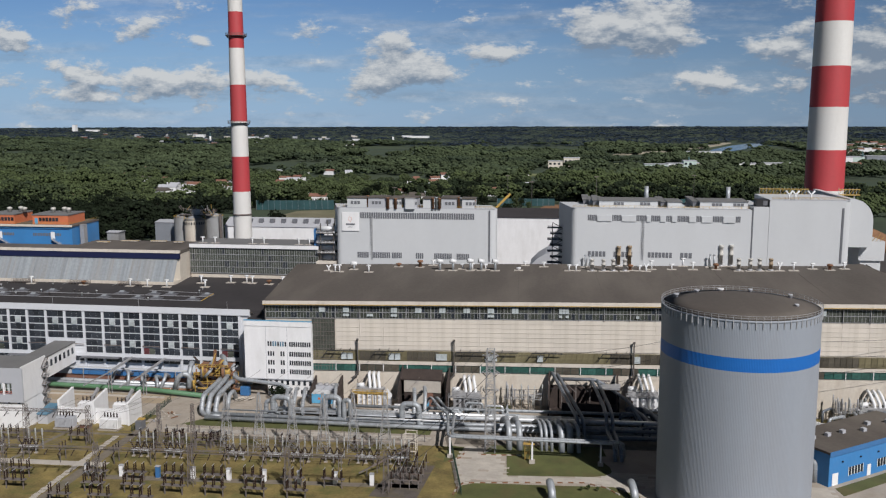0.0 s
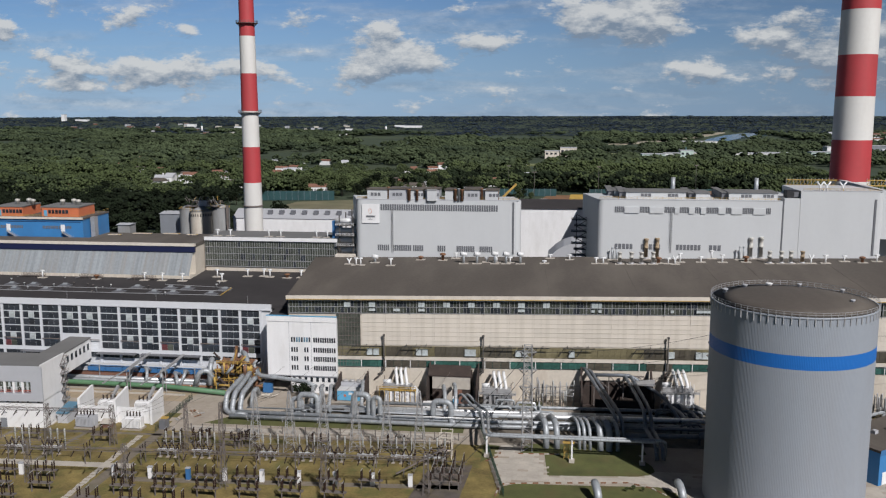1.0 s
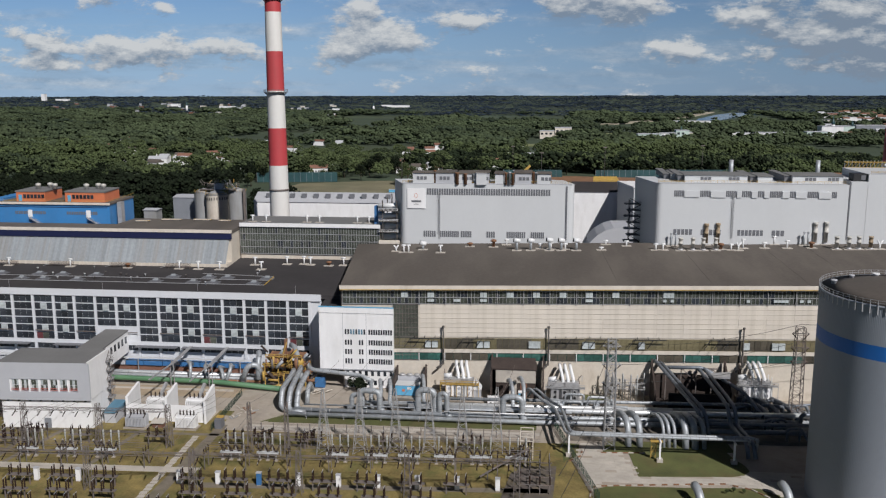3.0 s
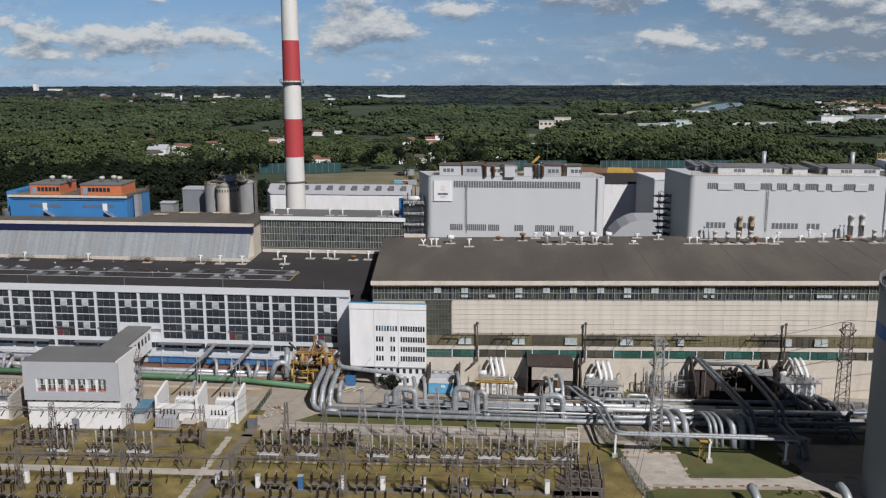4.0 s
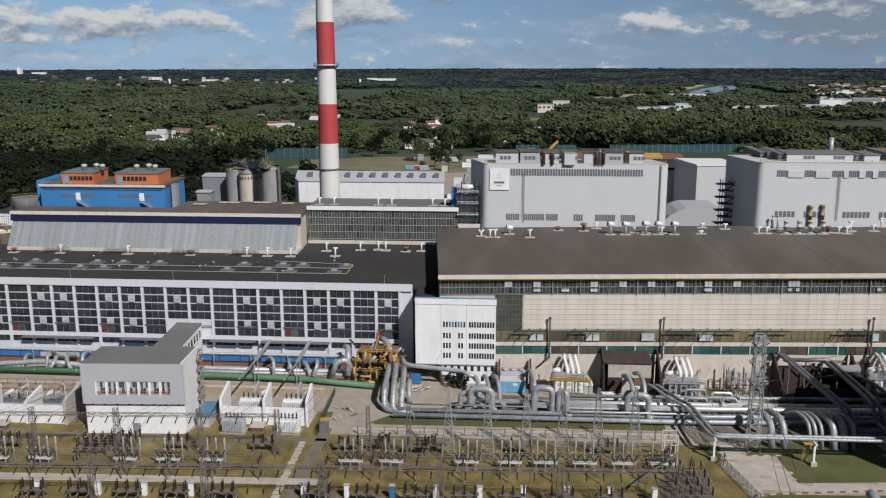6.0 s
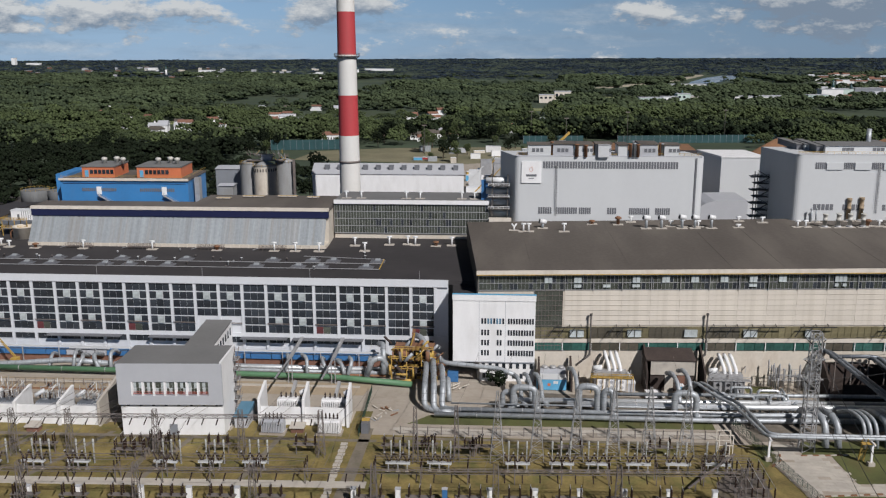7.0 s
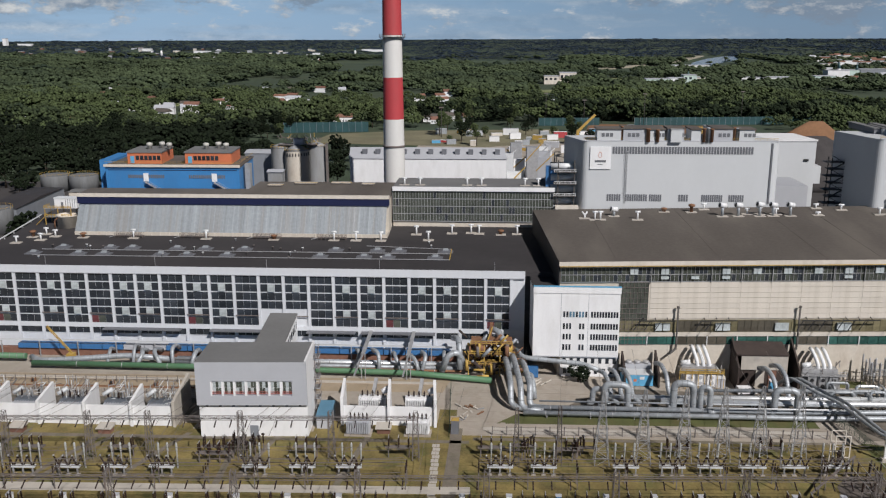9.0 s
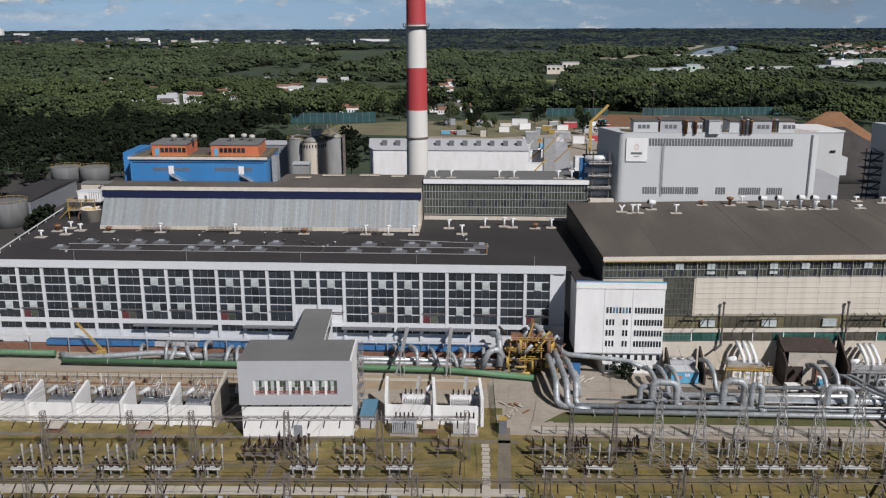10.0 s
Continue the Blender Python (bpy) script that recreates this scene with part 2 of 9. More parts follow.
M = {
    "bitumen": mat("roof_bitumen", (0.090, 0.077, 0.067), 0.9, var=0.26, scale=0.05, fine=0.9, dirt_shade=(0.128, 0.113, 0.096), dirt_shade_amt=0.8, dirt_shade_scale=0.05, stretch=(1.0, 0.25, 1.0)),
    "bitumen_dark": mat("roof_bitumen_dark", (0.030, 0.027, 0.029), 0.85, var=0.2, scale=0.05, fine=0.6, dirt_shade=(0.055, 0.05, 0.05), dirt_shade_amt=0.5, dirt_shade_scale=0.06),
    "bitumen_seam": mat("roof_felt_seam", (0.083, 0.072, 0.064), 0.9, var=0.2, scale=0.3, fine=1.0),
    "bitumen_grey": mat("roof_bitumen_grey", (0.15, 0.15, 0.15), 0.9, var=0.12, scale=0.08, fine=0.8),
    "cream": mat("cream_panel", (0.60, 0.55, 0.485), 0.75, var=0.06, scale=0.25, fine=1.5, dirt_shade=(0.40, 0.355, 0.29), dirt_shade_amt=0.5, dirt_shade_scale=0.35, rand=0.05, stretch=(1.0, 1.0, 0.25)),
    "render": mat("stained_render", (0.56, 0.51, 0.44), 0.85, var=0.12, scale=0.2, fine=1.2, dirt_shade=(0.36, 0.30, 0.24), dirt_shade_amt=0.65, dirt_shade_scale=0.2, stretch=(1.0, 1.0, 0.4)),
    "white": mat("white_paint", (0.73, 0.73, 0.74), 0.7, var=0.05, scale=0.3, fine=1.5, dirt_shade=(0.58, 0.575, 0.57), dirt_shade_amt=0.5, dirt_shade_scale=0.25, stretch=(1.0, 1.0, 0.3)),
    "white_col": mat("white_column_paint", (0.57, 0.59, 0.625), 0.75, var=0.06, scale=0.3, fine=1.5, dirt_shade=(0.49, 0.49, 0.51), dirt_shade_amt=0.5, dirt_shade_scale=0.3, stretch=(1.0, 1.0, 0.3)),
    "grey_clad": mat("pale_grey_cladding", (0.52, 0.535, 0.55), 0.55, var=0.03, scale=0.1, fine=0.6, bump=0.05, dirt_shade=(0.48, 0.49, 0.51), dirt_shade_amt=0.35, dirt_shade_scale=0.08, stretch=(1, 1, 0.3)),
    "grey_mid": mat("mid_grey_cladding", (0.40, 0.41, 0.44), 0.6, var=0.04, scale=0.2, fine=1.0, bump=0.05),
    "grey_dark": mat("dark_grey_cladding", (0.13, 0.135, 0.15), 0.6, var=0.1, scale=0.2, fine=1.0),
    "tank": (mat("ribbed_grey_sheet", (0.262, 0.288, 0.328), 0.55, metal=0.0, var=0.05, scale=0.08, fine=0.5, dirt_shade=(0.24, 0.25, 0.27), dirt_shade_amt=0.5, dirt_shade_scale=0.15, stretch=(1, 1, 0.15))),
    "tank_blue": mat("blue_band_sheet", (0.010, 0.125, 0.43), 0.5, var=0.06, scale=0.1, fine=0.6, bump=0.05),
    "blue_clad": ribbed(mat("blue_cladding", (0.042, 0.195, 0.45), 0.5, var=0.08, scale=0.12, fine=0.8, dirt_shade=(0.06, 0.16, 0.34), dirt_shade_amt=0.5, dirt_shade_scale=0.2), "X", 0.6, 0.3),
    "blue": mat("blue_paint", (0.042, 0.145, 0.33), 0.5, var=0.1, scale=0.4, fine=2.0),
    "light_blue": mat("light_blue_sheet", (0.11, 0.36, 0.58), 0.5, var=0.1, scale=0.4, fine=2.0),
    "orange": mat("orange_cladding", (0.56, 0.165, 0.075), 0.55, var=0.07, scale=0.3, fine=1.5),
    "red": mat("red_band_paint", (0.43, 0.050, 0.058), 0.6, var=0.07, scale=0.12, fine=0.8, dirt_shade=(0.30, 0.055, 0.055), dirt_shade_amt=0.5, dirt_shade_scale=0.15, stretch=(1, 1, 0.3)),
    "chim_white": mat("white_band_paint", (0.63, 0.62, 0.60), 0.65, var=0.05, scale=0.12, fine=0.8, dirt_shade=(0.52, 0.50, 0.47), dirt_shade_amt=0.5, dirt_shade_scale=0.15, stretch=(1, 1, 0.2)),
    "navy": mat("navy_fascia", (0.010, 0.014, 0.055), 0.5, var=0.1, scale=0.3, fine=1.0),
    "galv_wall": mat("weathered_galvanised_sheet", (0.275, 0.30, 0.32), 0.55, metal=0.15, var=0.25, scale=0.5, fine=1.0, dirt_shade=(0.25, 0.22, 0.19), dirt_shade_amt=0.65, dirt_shade_scale=0.35, stretch=(1.4, 0.03, 0.03)),
    "pipe": mat("aluminium_pipe_jacket", (0.335, 0.36, 0.385), 0.5, metal=0.3, var=0.22, scale=0.5, fine=2.0, bump=0.12, dirt_shade=(0.25, 0.25, 0.25), dirt_shade_amt=0.45, dirt_shade_scale=0.4),
    "strap": mat("dull_jacket_seam", (0.22, 0.225, 0.23), 0.6, metal=0.3, var=0.2, scale=0.8, fine=3.0),
    "pipe_bright": mat("new_aluminium_jacket", (0.72, 0.74, 0.76), 0.38, metal=0.6, var=0.1, scale=0.5, fine=2.0, bump=0.1),
    # dull steel, darkened for the pipes that lie in the tank's shade
    "pipe_dull_shaded": mat("dull_shaded_steel", (0.16, 0.18, 0.21), 0.5, metal=0.4, var=0.15, scale=0.5, fine=2.0),
    "pipe_green": mat("green_pipe_paint", (0.082, 0.185, 0.10), 0.6, var=0.18, scale=0.3, fine=1.5, dirt_shade=(0.10, 0.15, 0.09), dirt_shade_amt=0.5, dirt_shade_scale=0.3),
    "pipe_white": mat("white_duct_sheet", (0.66, 0.67, 0.68), 0.45, var=0.08, scale=0.4, fine=2.0),
    "steel": mat("galvanised_steel", (0.42, 0.42, 0.43), 0.55, metal=0.5, var=0.15, scale=0.6, fine=3.0),
    "steel_rust": mat("weathered_steel", (0.145, 0.13, 0.125), 0.75, metal=0.1, var=0.25, scale=0.5, fine=3.0, dirt_shade=(0.22, 0.13, 0.08), dirt_shade_amt=0.5, dirt_shade_scale=0.6),
    "yellow": mat("yellow_steel_paint", (0.44, 0.29, 0.07), 0.6, var=0.18, scale=0.5, fine=2.0, dirt_shade=(0.28, 0.16, 0.06), dirt_shade_amt=0.7, dirt_shade_scale=0.6),
    "stack_rust": mat("tan_stained_stack", (0.30, 0.23, 0.15), 0.75, var=0.25, scale=0.5, fine=2.0, dirt_shade=(0.16, 0.11, 0.07), dirt_shade_amt=0.6, dirt_shade_scale=0.6),
    "rust": mat("rusted_steel", (0.20, 0.10, 0.055), 0.85, var=0.25, scale=0.6, fine=3.0),
    "dark": mat("soot_brick_and_shade", (0.042, 0.030, 0.026), 0.9, var=0.3, scale=0.4, fine=2.0),
    "steel_soot": mat("sooty_steel_pipe", (0.075, 0.068, 0.064), 0.7, var=0.25, scale=0.6, fine=3.0),
    "stack_steel": mat("dull_stack_sheet", (0.46, 0.45, 0.42), 0.55, metal=0.1, var=0.2, scale=0.5, fine=2.0, dirt_shade=(0.30, 0.26, 0.21), dirt_shade_amt=0.5, dirt_shade_scale=0.5),
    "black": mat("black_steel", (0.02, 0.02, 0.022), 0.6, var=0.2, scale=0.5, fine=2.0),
    "ceramic": mat("pale_insulator_ceramic", (0.40, 0.41, 0.40), 0.35, var=0.1, scale=1.0, fine=4.0),
    "ceramic_brown": mat("brown_insulator_ceramic", (0.030, 0.018, 0.016), 0.25, var=0.1, scale=1.0, fine=4.0),
    "concrete": mat("yard_concrete", (0.335, 0.295, 0.25), 0.9, var=0.12, scale=0.12, fine=0.8, dirt_shade=(0.25, 0.21, 0.165), dirt_shade_amt=0.8, dirt_shade_scale=0.14),
    "concrete_pale": mat("pale_concrete", (0.425, 0.39, 0.345), 0.9, var=0.14, scale=0.2, fine=1.0, island=0.04, dirt_shade=(0.31, 0.285, 0.26), dirt_shade_amt=0.6, dirt_shade_scale=0.15),
    "sand": mat("sandy_earth", (0.32, 0.255, 0.18), 0.95, var=0.15, scale=0.15, fine=1.0, dirt_shade=(0.26, 0.20, 0.13), dirt_shade_amt=0.6, dirt_shade_scale=0.1),
    "yard_dirt_shade": mat("dirty_shaded_gravel", (0.125, 0.108, 0.088), 0.95, var=0.35, scale=0.25, fine=1.6, dirt_shade=(0.26, 0.225, 0.185), dirt_shade_amt=0.75, dirt_shade_scale=0.16),
    "red_rail": mat("faded_red_rail", (0.42, 0.11, 0.09), 0.6, var=0.1),
    "coal": mat("dark_gravel", (0.05, 0.045, 0.045), 0.95, var=0.25, scale=0.2, fine=2.0),
    "grass": mat("mown_grass", (0.082, 0.090, 0.028), 0.95, var=0.3, scale=0.15, fine=2.5, bump=0.5, dirt_shade=(0.115, 0.088, 0.036), dirt_shade_amt=0.75, dirt_shade_scale=0.12),
    "grass_dry": mat("dry_yard_grass", (0.176, 0.134, 0.046), 0.95, var=0.55, scale=0.16, fine=1.6, bump=0.7, dirt_shade=(0.080, 0.092, 0.024), dirt_shade_amt=0.95, dirt_shade_scale=0.13),
    # the next two foliages carry cloud shadow as broad dark colour patches
    "leaf": mat("broadleaf_foliage", (0.052, 0.069, 0.028), 0.85, var=0.5, scale=0.05, fine=0.25, bump=0.6, rand=0.2, spec=0.2, island=0.25, dirt_shade=(0.018, 0.028, 0.018), dirt_shade_amt=0.95, dirt_shade_scale=0.009),
    "leaf_far": mat("distant_foliage", (0.054, 0.071, 0.038), 0.9, var=0.6, scale=0.018, fine=0.12, bump=0.08, spec=0.1, island=0.2, dirt_shade=(0.020, 0.031, 0.024), dirt_shade_amt=0.95, dirt_shade_scale=0.006, stretch=(0.5, 1.3, 1)),
    "bark": mat("bark", (0.08, 0.06, 0.045), 0.9, var=0.25, scale=2.0, fine=6.0),
    "land": mat("wooded_lowland", (0.036, 0.054, 0.030), 0.95, var=0.4, scale=0.008, fine=0.08, bump=0.0, dirt_shade=(0.085, 0.092, 0.036), dirt_shade_amt=0.35, dirt_shade_scale=0.0035, stretch=(0.6, 1.6, 1)),
    # far woods: haze and cloud shade put into a dark blue base colour
    "woods_haze": mat("far_woods_haze", (0.012, 0.025, 0.044), 0.95, var=0.25, scale=0.003, fine=0.05, bump=0.0),
    "brick": mat("red_brick_roof", (0.17, 0.085, 0.06), 0.85, var=0.2, scale=0.6, fine=2.0, rand=0.2),
    "track": mat("brown_gravel_track", (0.17, 0.145, 0.115), 0.95, var=0.22, scale=0.25, fine=1.5, dirt_shade=(0.10, 0.095, 0.05), dirt_shade_amt=0.7, dirt_shade_scale=0.2),
    "glass_blue": mat("blue_grey_sheet", (0.09, 0.19, 0.27), 0.35, var=0.12, scale=0.4, fine=2.0),
    "fence_green": mat("dark_green_wire", (0.015, 0.040, 0.026), 0.6, var=0.1, scale=0.5, fine=2.0),
    "silo_grey": mat("weathered_silo_sheet", (0.27, 0.275, 0.28), 0.6, var=0.12, scale=0.3, fine=1.5, dirt_shade=(0.20, 0.19, 0.175), dirt_shade_amt=0.6, dirt_shade_scale=0.2, stretch=(1, 1, 0.25)),
    "shed_grey": mat("slate_grey_sheet", (0.20, 0.215, 0.24), 0.6, var=0.08, scale=0.2, fine=1.0),
    "mint": mat("pale_mint_roof", (0.46, 0.56, 0.52), 0.7, var=0.08, scale=0.1, fine=0.6),
    "rubber": mat("tyre_rubber", (0.02, 0.02, 0.02), 0.8),
}


def glass(name, col, rough=0.08, rand=0.35):
    """Dark, uneven factory glass seen from outside: opaque interior behind a glossy pane."""
    m = mat(name, col, rough, var=0.35, scale=0.35, fine=1.4, bump=0.03, rand=rand, spec=0.5)
    return m


M["glass"] = glass("dark_window_glass", (0.030, 0.036, 0.045), 0.12)
M["glass_old"] = glass("old_green_wired_glass", (0.070, 0.078, 0.066), 0.22, 0.3)
M["glass_brown"] = glass("stained_yellow_glass", (0.165, 0.145, 0.085), 0.35, 0.22)
M["glass_soot"] = glass("sooty_wired_glass", (0.085, 0.076, 0.060), 0.3, 0.25)
M["glass_green"] = glass("green_patterned_glass", (0.035, 0.10, 0.085), 0.22, 0.3)
M["glass_pale"] = glass("pale_open_pane", (0.42, 0.46, 0.47), 0.2, 0.1)
M["glass_red"] = glass("red_curtained_pane", (0.11, 0.035, 0.04), 0.3, 0.1)

# ---- mesh helpers ----
class G:
    """Collects vertices and faces; smooth holds the faces to be shaded smooth."""

    def __init__(self):
        self.v, self.f, self.smooth = [], [], set()

    def quad(self, *pts):
        n = len(self.v)
        self.v += [tuple(p) for p in pts]
        self.f.append(tuple(range(n, n + len(pts))))

    def prism(self, poly, z0, z1, z2=None):
        """An upright prism over a counter-clockwise plan; z1 is the height of the top, or one height for each corner."""
        n, k = len(self.v), len(poly)
        tops = z1 if isinstance(z1, (list, tuple)) else [z1] * k
        self.v += [(x, y, z0) for x, y in poly] + [(x, y, z) for (x, y), z in zip(poly, tops)]
        self.f.append(tuple(range(n + k - 1, n - 1, -1)))
        self.f.append(tuple(range(n + k, n + 2 * k)))
        for i in range(k):
            j = (i + 1) % k
            self.f.append((n + i, n + j, n + k + j, n + k + i))
        return self

    def box(self, x0, x1, y0, y1, z0, z1):
        return self.prism([(x0, y0), (x1, y0), (x1, y1), (x0, y1)], z0, z1)

    def sweep(self, rings, caps=True, smooth=True):
        """Skins a list of rings of equally many points."""
        n, k = len(self.v), len(rings[0])
        for r in rings:
            self.v += [tuple(p) for p in r]
        for a in range(len(rings) - 1):
            for i in range(k):
                j = (i + 1) % k
                if smooth:
                    self.smooth.add(len(self.f))
                self.f.append((n + a * k + i, n + a * k + j, n + a * k + k + j, n + a * k + k + i))
        if caps:
            self.f.append(tuple(range(n + k - 1, n - 1, -1)))
            e = n + (len(rings) - 1) * k
            self.f.append(tuple(range(e, e + k)))
        return self

    def cyl(self, p0, p1, r0, r1=None, seg=10, caps=True, smooth=True):
        p0, p1 = Vector(p0), Vector(p1)
        d = (p1 - p0).normalized()
        u = d.orthogonal().normalized()
        w = d.cross(u)
        r1 = r0 if r1 is None else r1
        ring = lambda c, r: [c + (u * math.cos(a) + w * math.sin(a)) * r for a in (2 * math.pi * i / seg for i in range(seg))]
        return self.sweep([ring(p0, r0), ring(p1, r1)], caps, smooth)

    def lathe(self, c, prof, seg=24, smooth=True, caps=True):
        """A turned body: prof holds (radius, z) from below."""
        ring = lambda r, z: [(c[0] + r * math.cos(a), c[1] + r * math.sin(a), c[2] + z) for a in (2 * math.pi * i / seg for i in range(seg))]
        return self.sweep([ring(r, z) for r, z in prof], caps, smooth)

    def bar(self, p0, p1, w, d=None):
        """A straight square bar."""
        p0, p1 = Vector(p0), Vector(p1)
        t = (p1 - p0).normalized()
        u = t.cross(Vector((0, 0, 1)))
        u = u.normalized() if u.length > 0.01 else Vector((1, 0, 0))
        k = u.cross(t)
        a, b = w / 2, (d or w) / 2
        ring = lambda c: [c - u * a - k * b, c + u * a - k * b, c + u * a + k * b, c - u * a + k * b]
        return self.sweep([ring(p0), ring(p1)], True, False)

    def tube(self, pts, r, bend=2.0, seg=12, steps=5):
        """A pipe along a bent line, with rounded elbows of radius bend."""
        pts = [Vector(p) for p in pts]
        line = [pts[0]]
        for a, b, c in zip(pts, pts[1:], pts[2:]):
            d0, d1 = (a - b), (c - b)
            t = min(bend, d0.length * 0.48, d1.length * 0.48)
            s, e = b + d0.normalized() * t, b + d1.normalized() * t
            for i in range(steps + 1):
                q = i / steps
                line.append(s * (1 - q) ** 2 + b * 2 * q * (1 - q) + e * q * q)
        line.append(pts[-1])
        rings, u = [], None
        for i, p in enumerate(line):
            d = (line[min(i + 1, len(line) - 1)] - line[max(i - 1, 0)])
            if d.length < 1e-6:
                continue
            d.normalize()
            u = d.orthogonal().normalized() if u is None else (u - d * u.dot(d)).normalized()
            w = d.cross(u)
            rings.append([p + (u * math.cos(a) + w * math.sin(a)) * r for a in (2 * math.pi * k / seg for k in range(seg))])
        return self.sweep(rings, True, True)

    def straps(self, pts, r, bend, pitch):
        """Narrow raised bands round a bent pipe at even steps along its straight pieces."""
        pts = [Vector(p) for p in pts]
        for k, (a, b) in enumerate(zip(pts, pts[1:])):
            d = b - a
            lo = min(bend, d.length * 0.48) if k else 0.3
            hi = d.length - (min(bend, d.length * 0.48) if k < len(pts) - 2 else 0.3)
            n = max(1, int((hi - lo) / pitch))
            w = d.normalized()
            for i in range(n + 1):
                c = a + w * (lo + (hi - lo) * i / n)
                self.cyl(c - w * 0.07, c + w * 0.07, r + 0.04, seg=12)
        return self

    def mesh(self, name):
        me = bpy.data.meshes.new(name)
        me.from_pydata(self.v, [], self.f)
        if self.smooth:
            flags = [i in self.smooth for i in range(len(self.f))]
            me.polygons.foreach_set("use_smooth", flags)
        me.update()
        return me


def part(name, g, material, parent=None, label="", at=None):
    """Links a mesh as one object, under a thing or under a part of one."""
    me = g.mesh(name) if isinstance(g, G) else g
    if not me.materials:
        me.materials.append(M[material] if isinstance(material, str) else material)
    ob = new(name, me)
    if parent is not None:
        ob.parent = parent
    if at is not None:
        ob.location = at
    if label:
        ob["label"] = label
    return ob


def thing(name, label, category, group="", kind="", at=(0, 0, 0), rz=0.0):
    e = new(name)
    e.empty_display_size = 0.5
    e.matrix_world = pose(*at, 0, 0, rz)
    return tagged(e, label, category, group, kind)


def box_mesh(name, x0, x1, y0, y1, z0, z1, material):
    me = G().box(x0, x1, y0, y1, z0, z1).mesh(name)
    me.materials.append(M[material])
    return me


rnd = random.Random(7)

# ---- ground ----
def ground_height(r):
    """The lowland is level near the works and rises gently towards the horizon."""
    return 0.0 if r < 1300 else 80.0 * ((r - 1300) / 3600.0) ** 1.15


def make_ground():
    g = G()
    rad = [0, 60, 120, 200, 320, 450, 650, 900, 1300, 1800, 2300, 2900, 3500, 4100, 4680]
    seg = 72
    rings = []
    for r in rad[1:]:
        rings.append([(r * math.cos(2 * math.pi * i / seg), r * math.sin(2 * math.pi * i / seg), ground_height(r) - 0.25) for i in range(seg)])
    g.sweep(rings, caps=False, smooth=True)
    g.v.append((0, 0, -0.25))
    c = len(g.v) - 1
    for i in range(seg):
        g.f.append((c, i, (i + 1) % seg))
    ob = part("ground", g, "land")
    tagged(ob, "wooded green lowland reaching to the horizon", "ground", kind="structure")


make_ground()


def slab(name, poly, z, material, label, category="pavement", thick=0.3):
    ob = part(name, G().prism(poly, z - thick, z), material)
    return tagged(ob, label, category, kind="structure")


slab("yard_ground", [(-320, -130), (330, -130), (330, 12), (-320, 12)], -0.02, "concrete", "worn grey-brown concrete yard before the turbine halls", "ground", 0.2)
slab("works_ground", [(-460, 12), (520, 12), (520, 420), (-140, 420), (-140, 352), (-460, 352)], -0.03, "coal", "dark gravel ground behind the power station", "ground", 0.2)
slab("switchyard_grass", [(-300, -125), (57, -125), (56, -80), (48.5, -44), (-57, -44), (-57, -28), (-62, -28), (-62, -37), (-95, -37), (-95, -44), (-128, -44), (-128, -40.5), (-300, -40.5)], 0.02, "grass_dry", "patchy olive-brown grass of the outdoor switchyard", "grass", 0.1)
slab("grass_strip", [(-46, -36.2), (41, -34.6), (41, -29), (-40, -29.5)], 0.03, "grass", "narrow green grass strip below the pipe run", "grass", 0.1)
slab("lawn", [(68.5, -64.4), (93.8, -62.0), (97.2, -60.6), (99.2, -58.0), (98.8, -54.5), (96.6, -49.8), (95.4, -45.4), (67.4, -48.4)], 0.06, "grass", "mown green lawn with a rounded corner beside the road", "grass", 0.15)
slab("lawn", [(56, -73.5), (60, -71), (80, -70), (99, -68.5), (106, -74), (108, -110), (54, -110)], 0.06, "grass", "mown green lawn edged with striped kerb", "grass", 0.15)
slab("road", [(46, -125), (54, -125), (55.5, -73), (58, -69), (95, -66), (125, -95), (150, -120), (160, -110), (160, -60), (99, -57), (92, -61.5), (70, -64), (65, -50), (62, -42), (48, -42)], 0.0, "concrete", "pale concrete service road", "road", 0.12)


# ---- main turbine hall ----
SK = -0.1                       # the side walls run back at a slight angle
HX0, HX1, HY1 = -27.1, 217.0, 60.0
ROOF0, ROOF1 = 36.8, 40.9


DARK_BAYS = ((9, 18), (26, 38), (45, 54), (100, 109), (110, 118), (136, 150), (170, 184))
LOW_DARK_BAYS = ((9, 23), (44, 53.8), (81, 89.5), (100, 109), (127, 136), (154, 172))


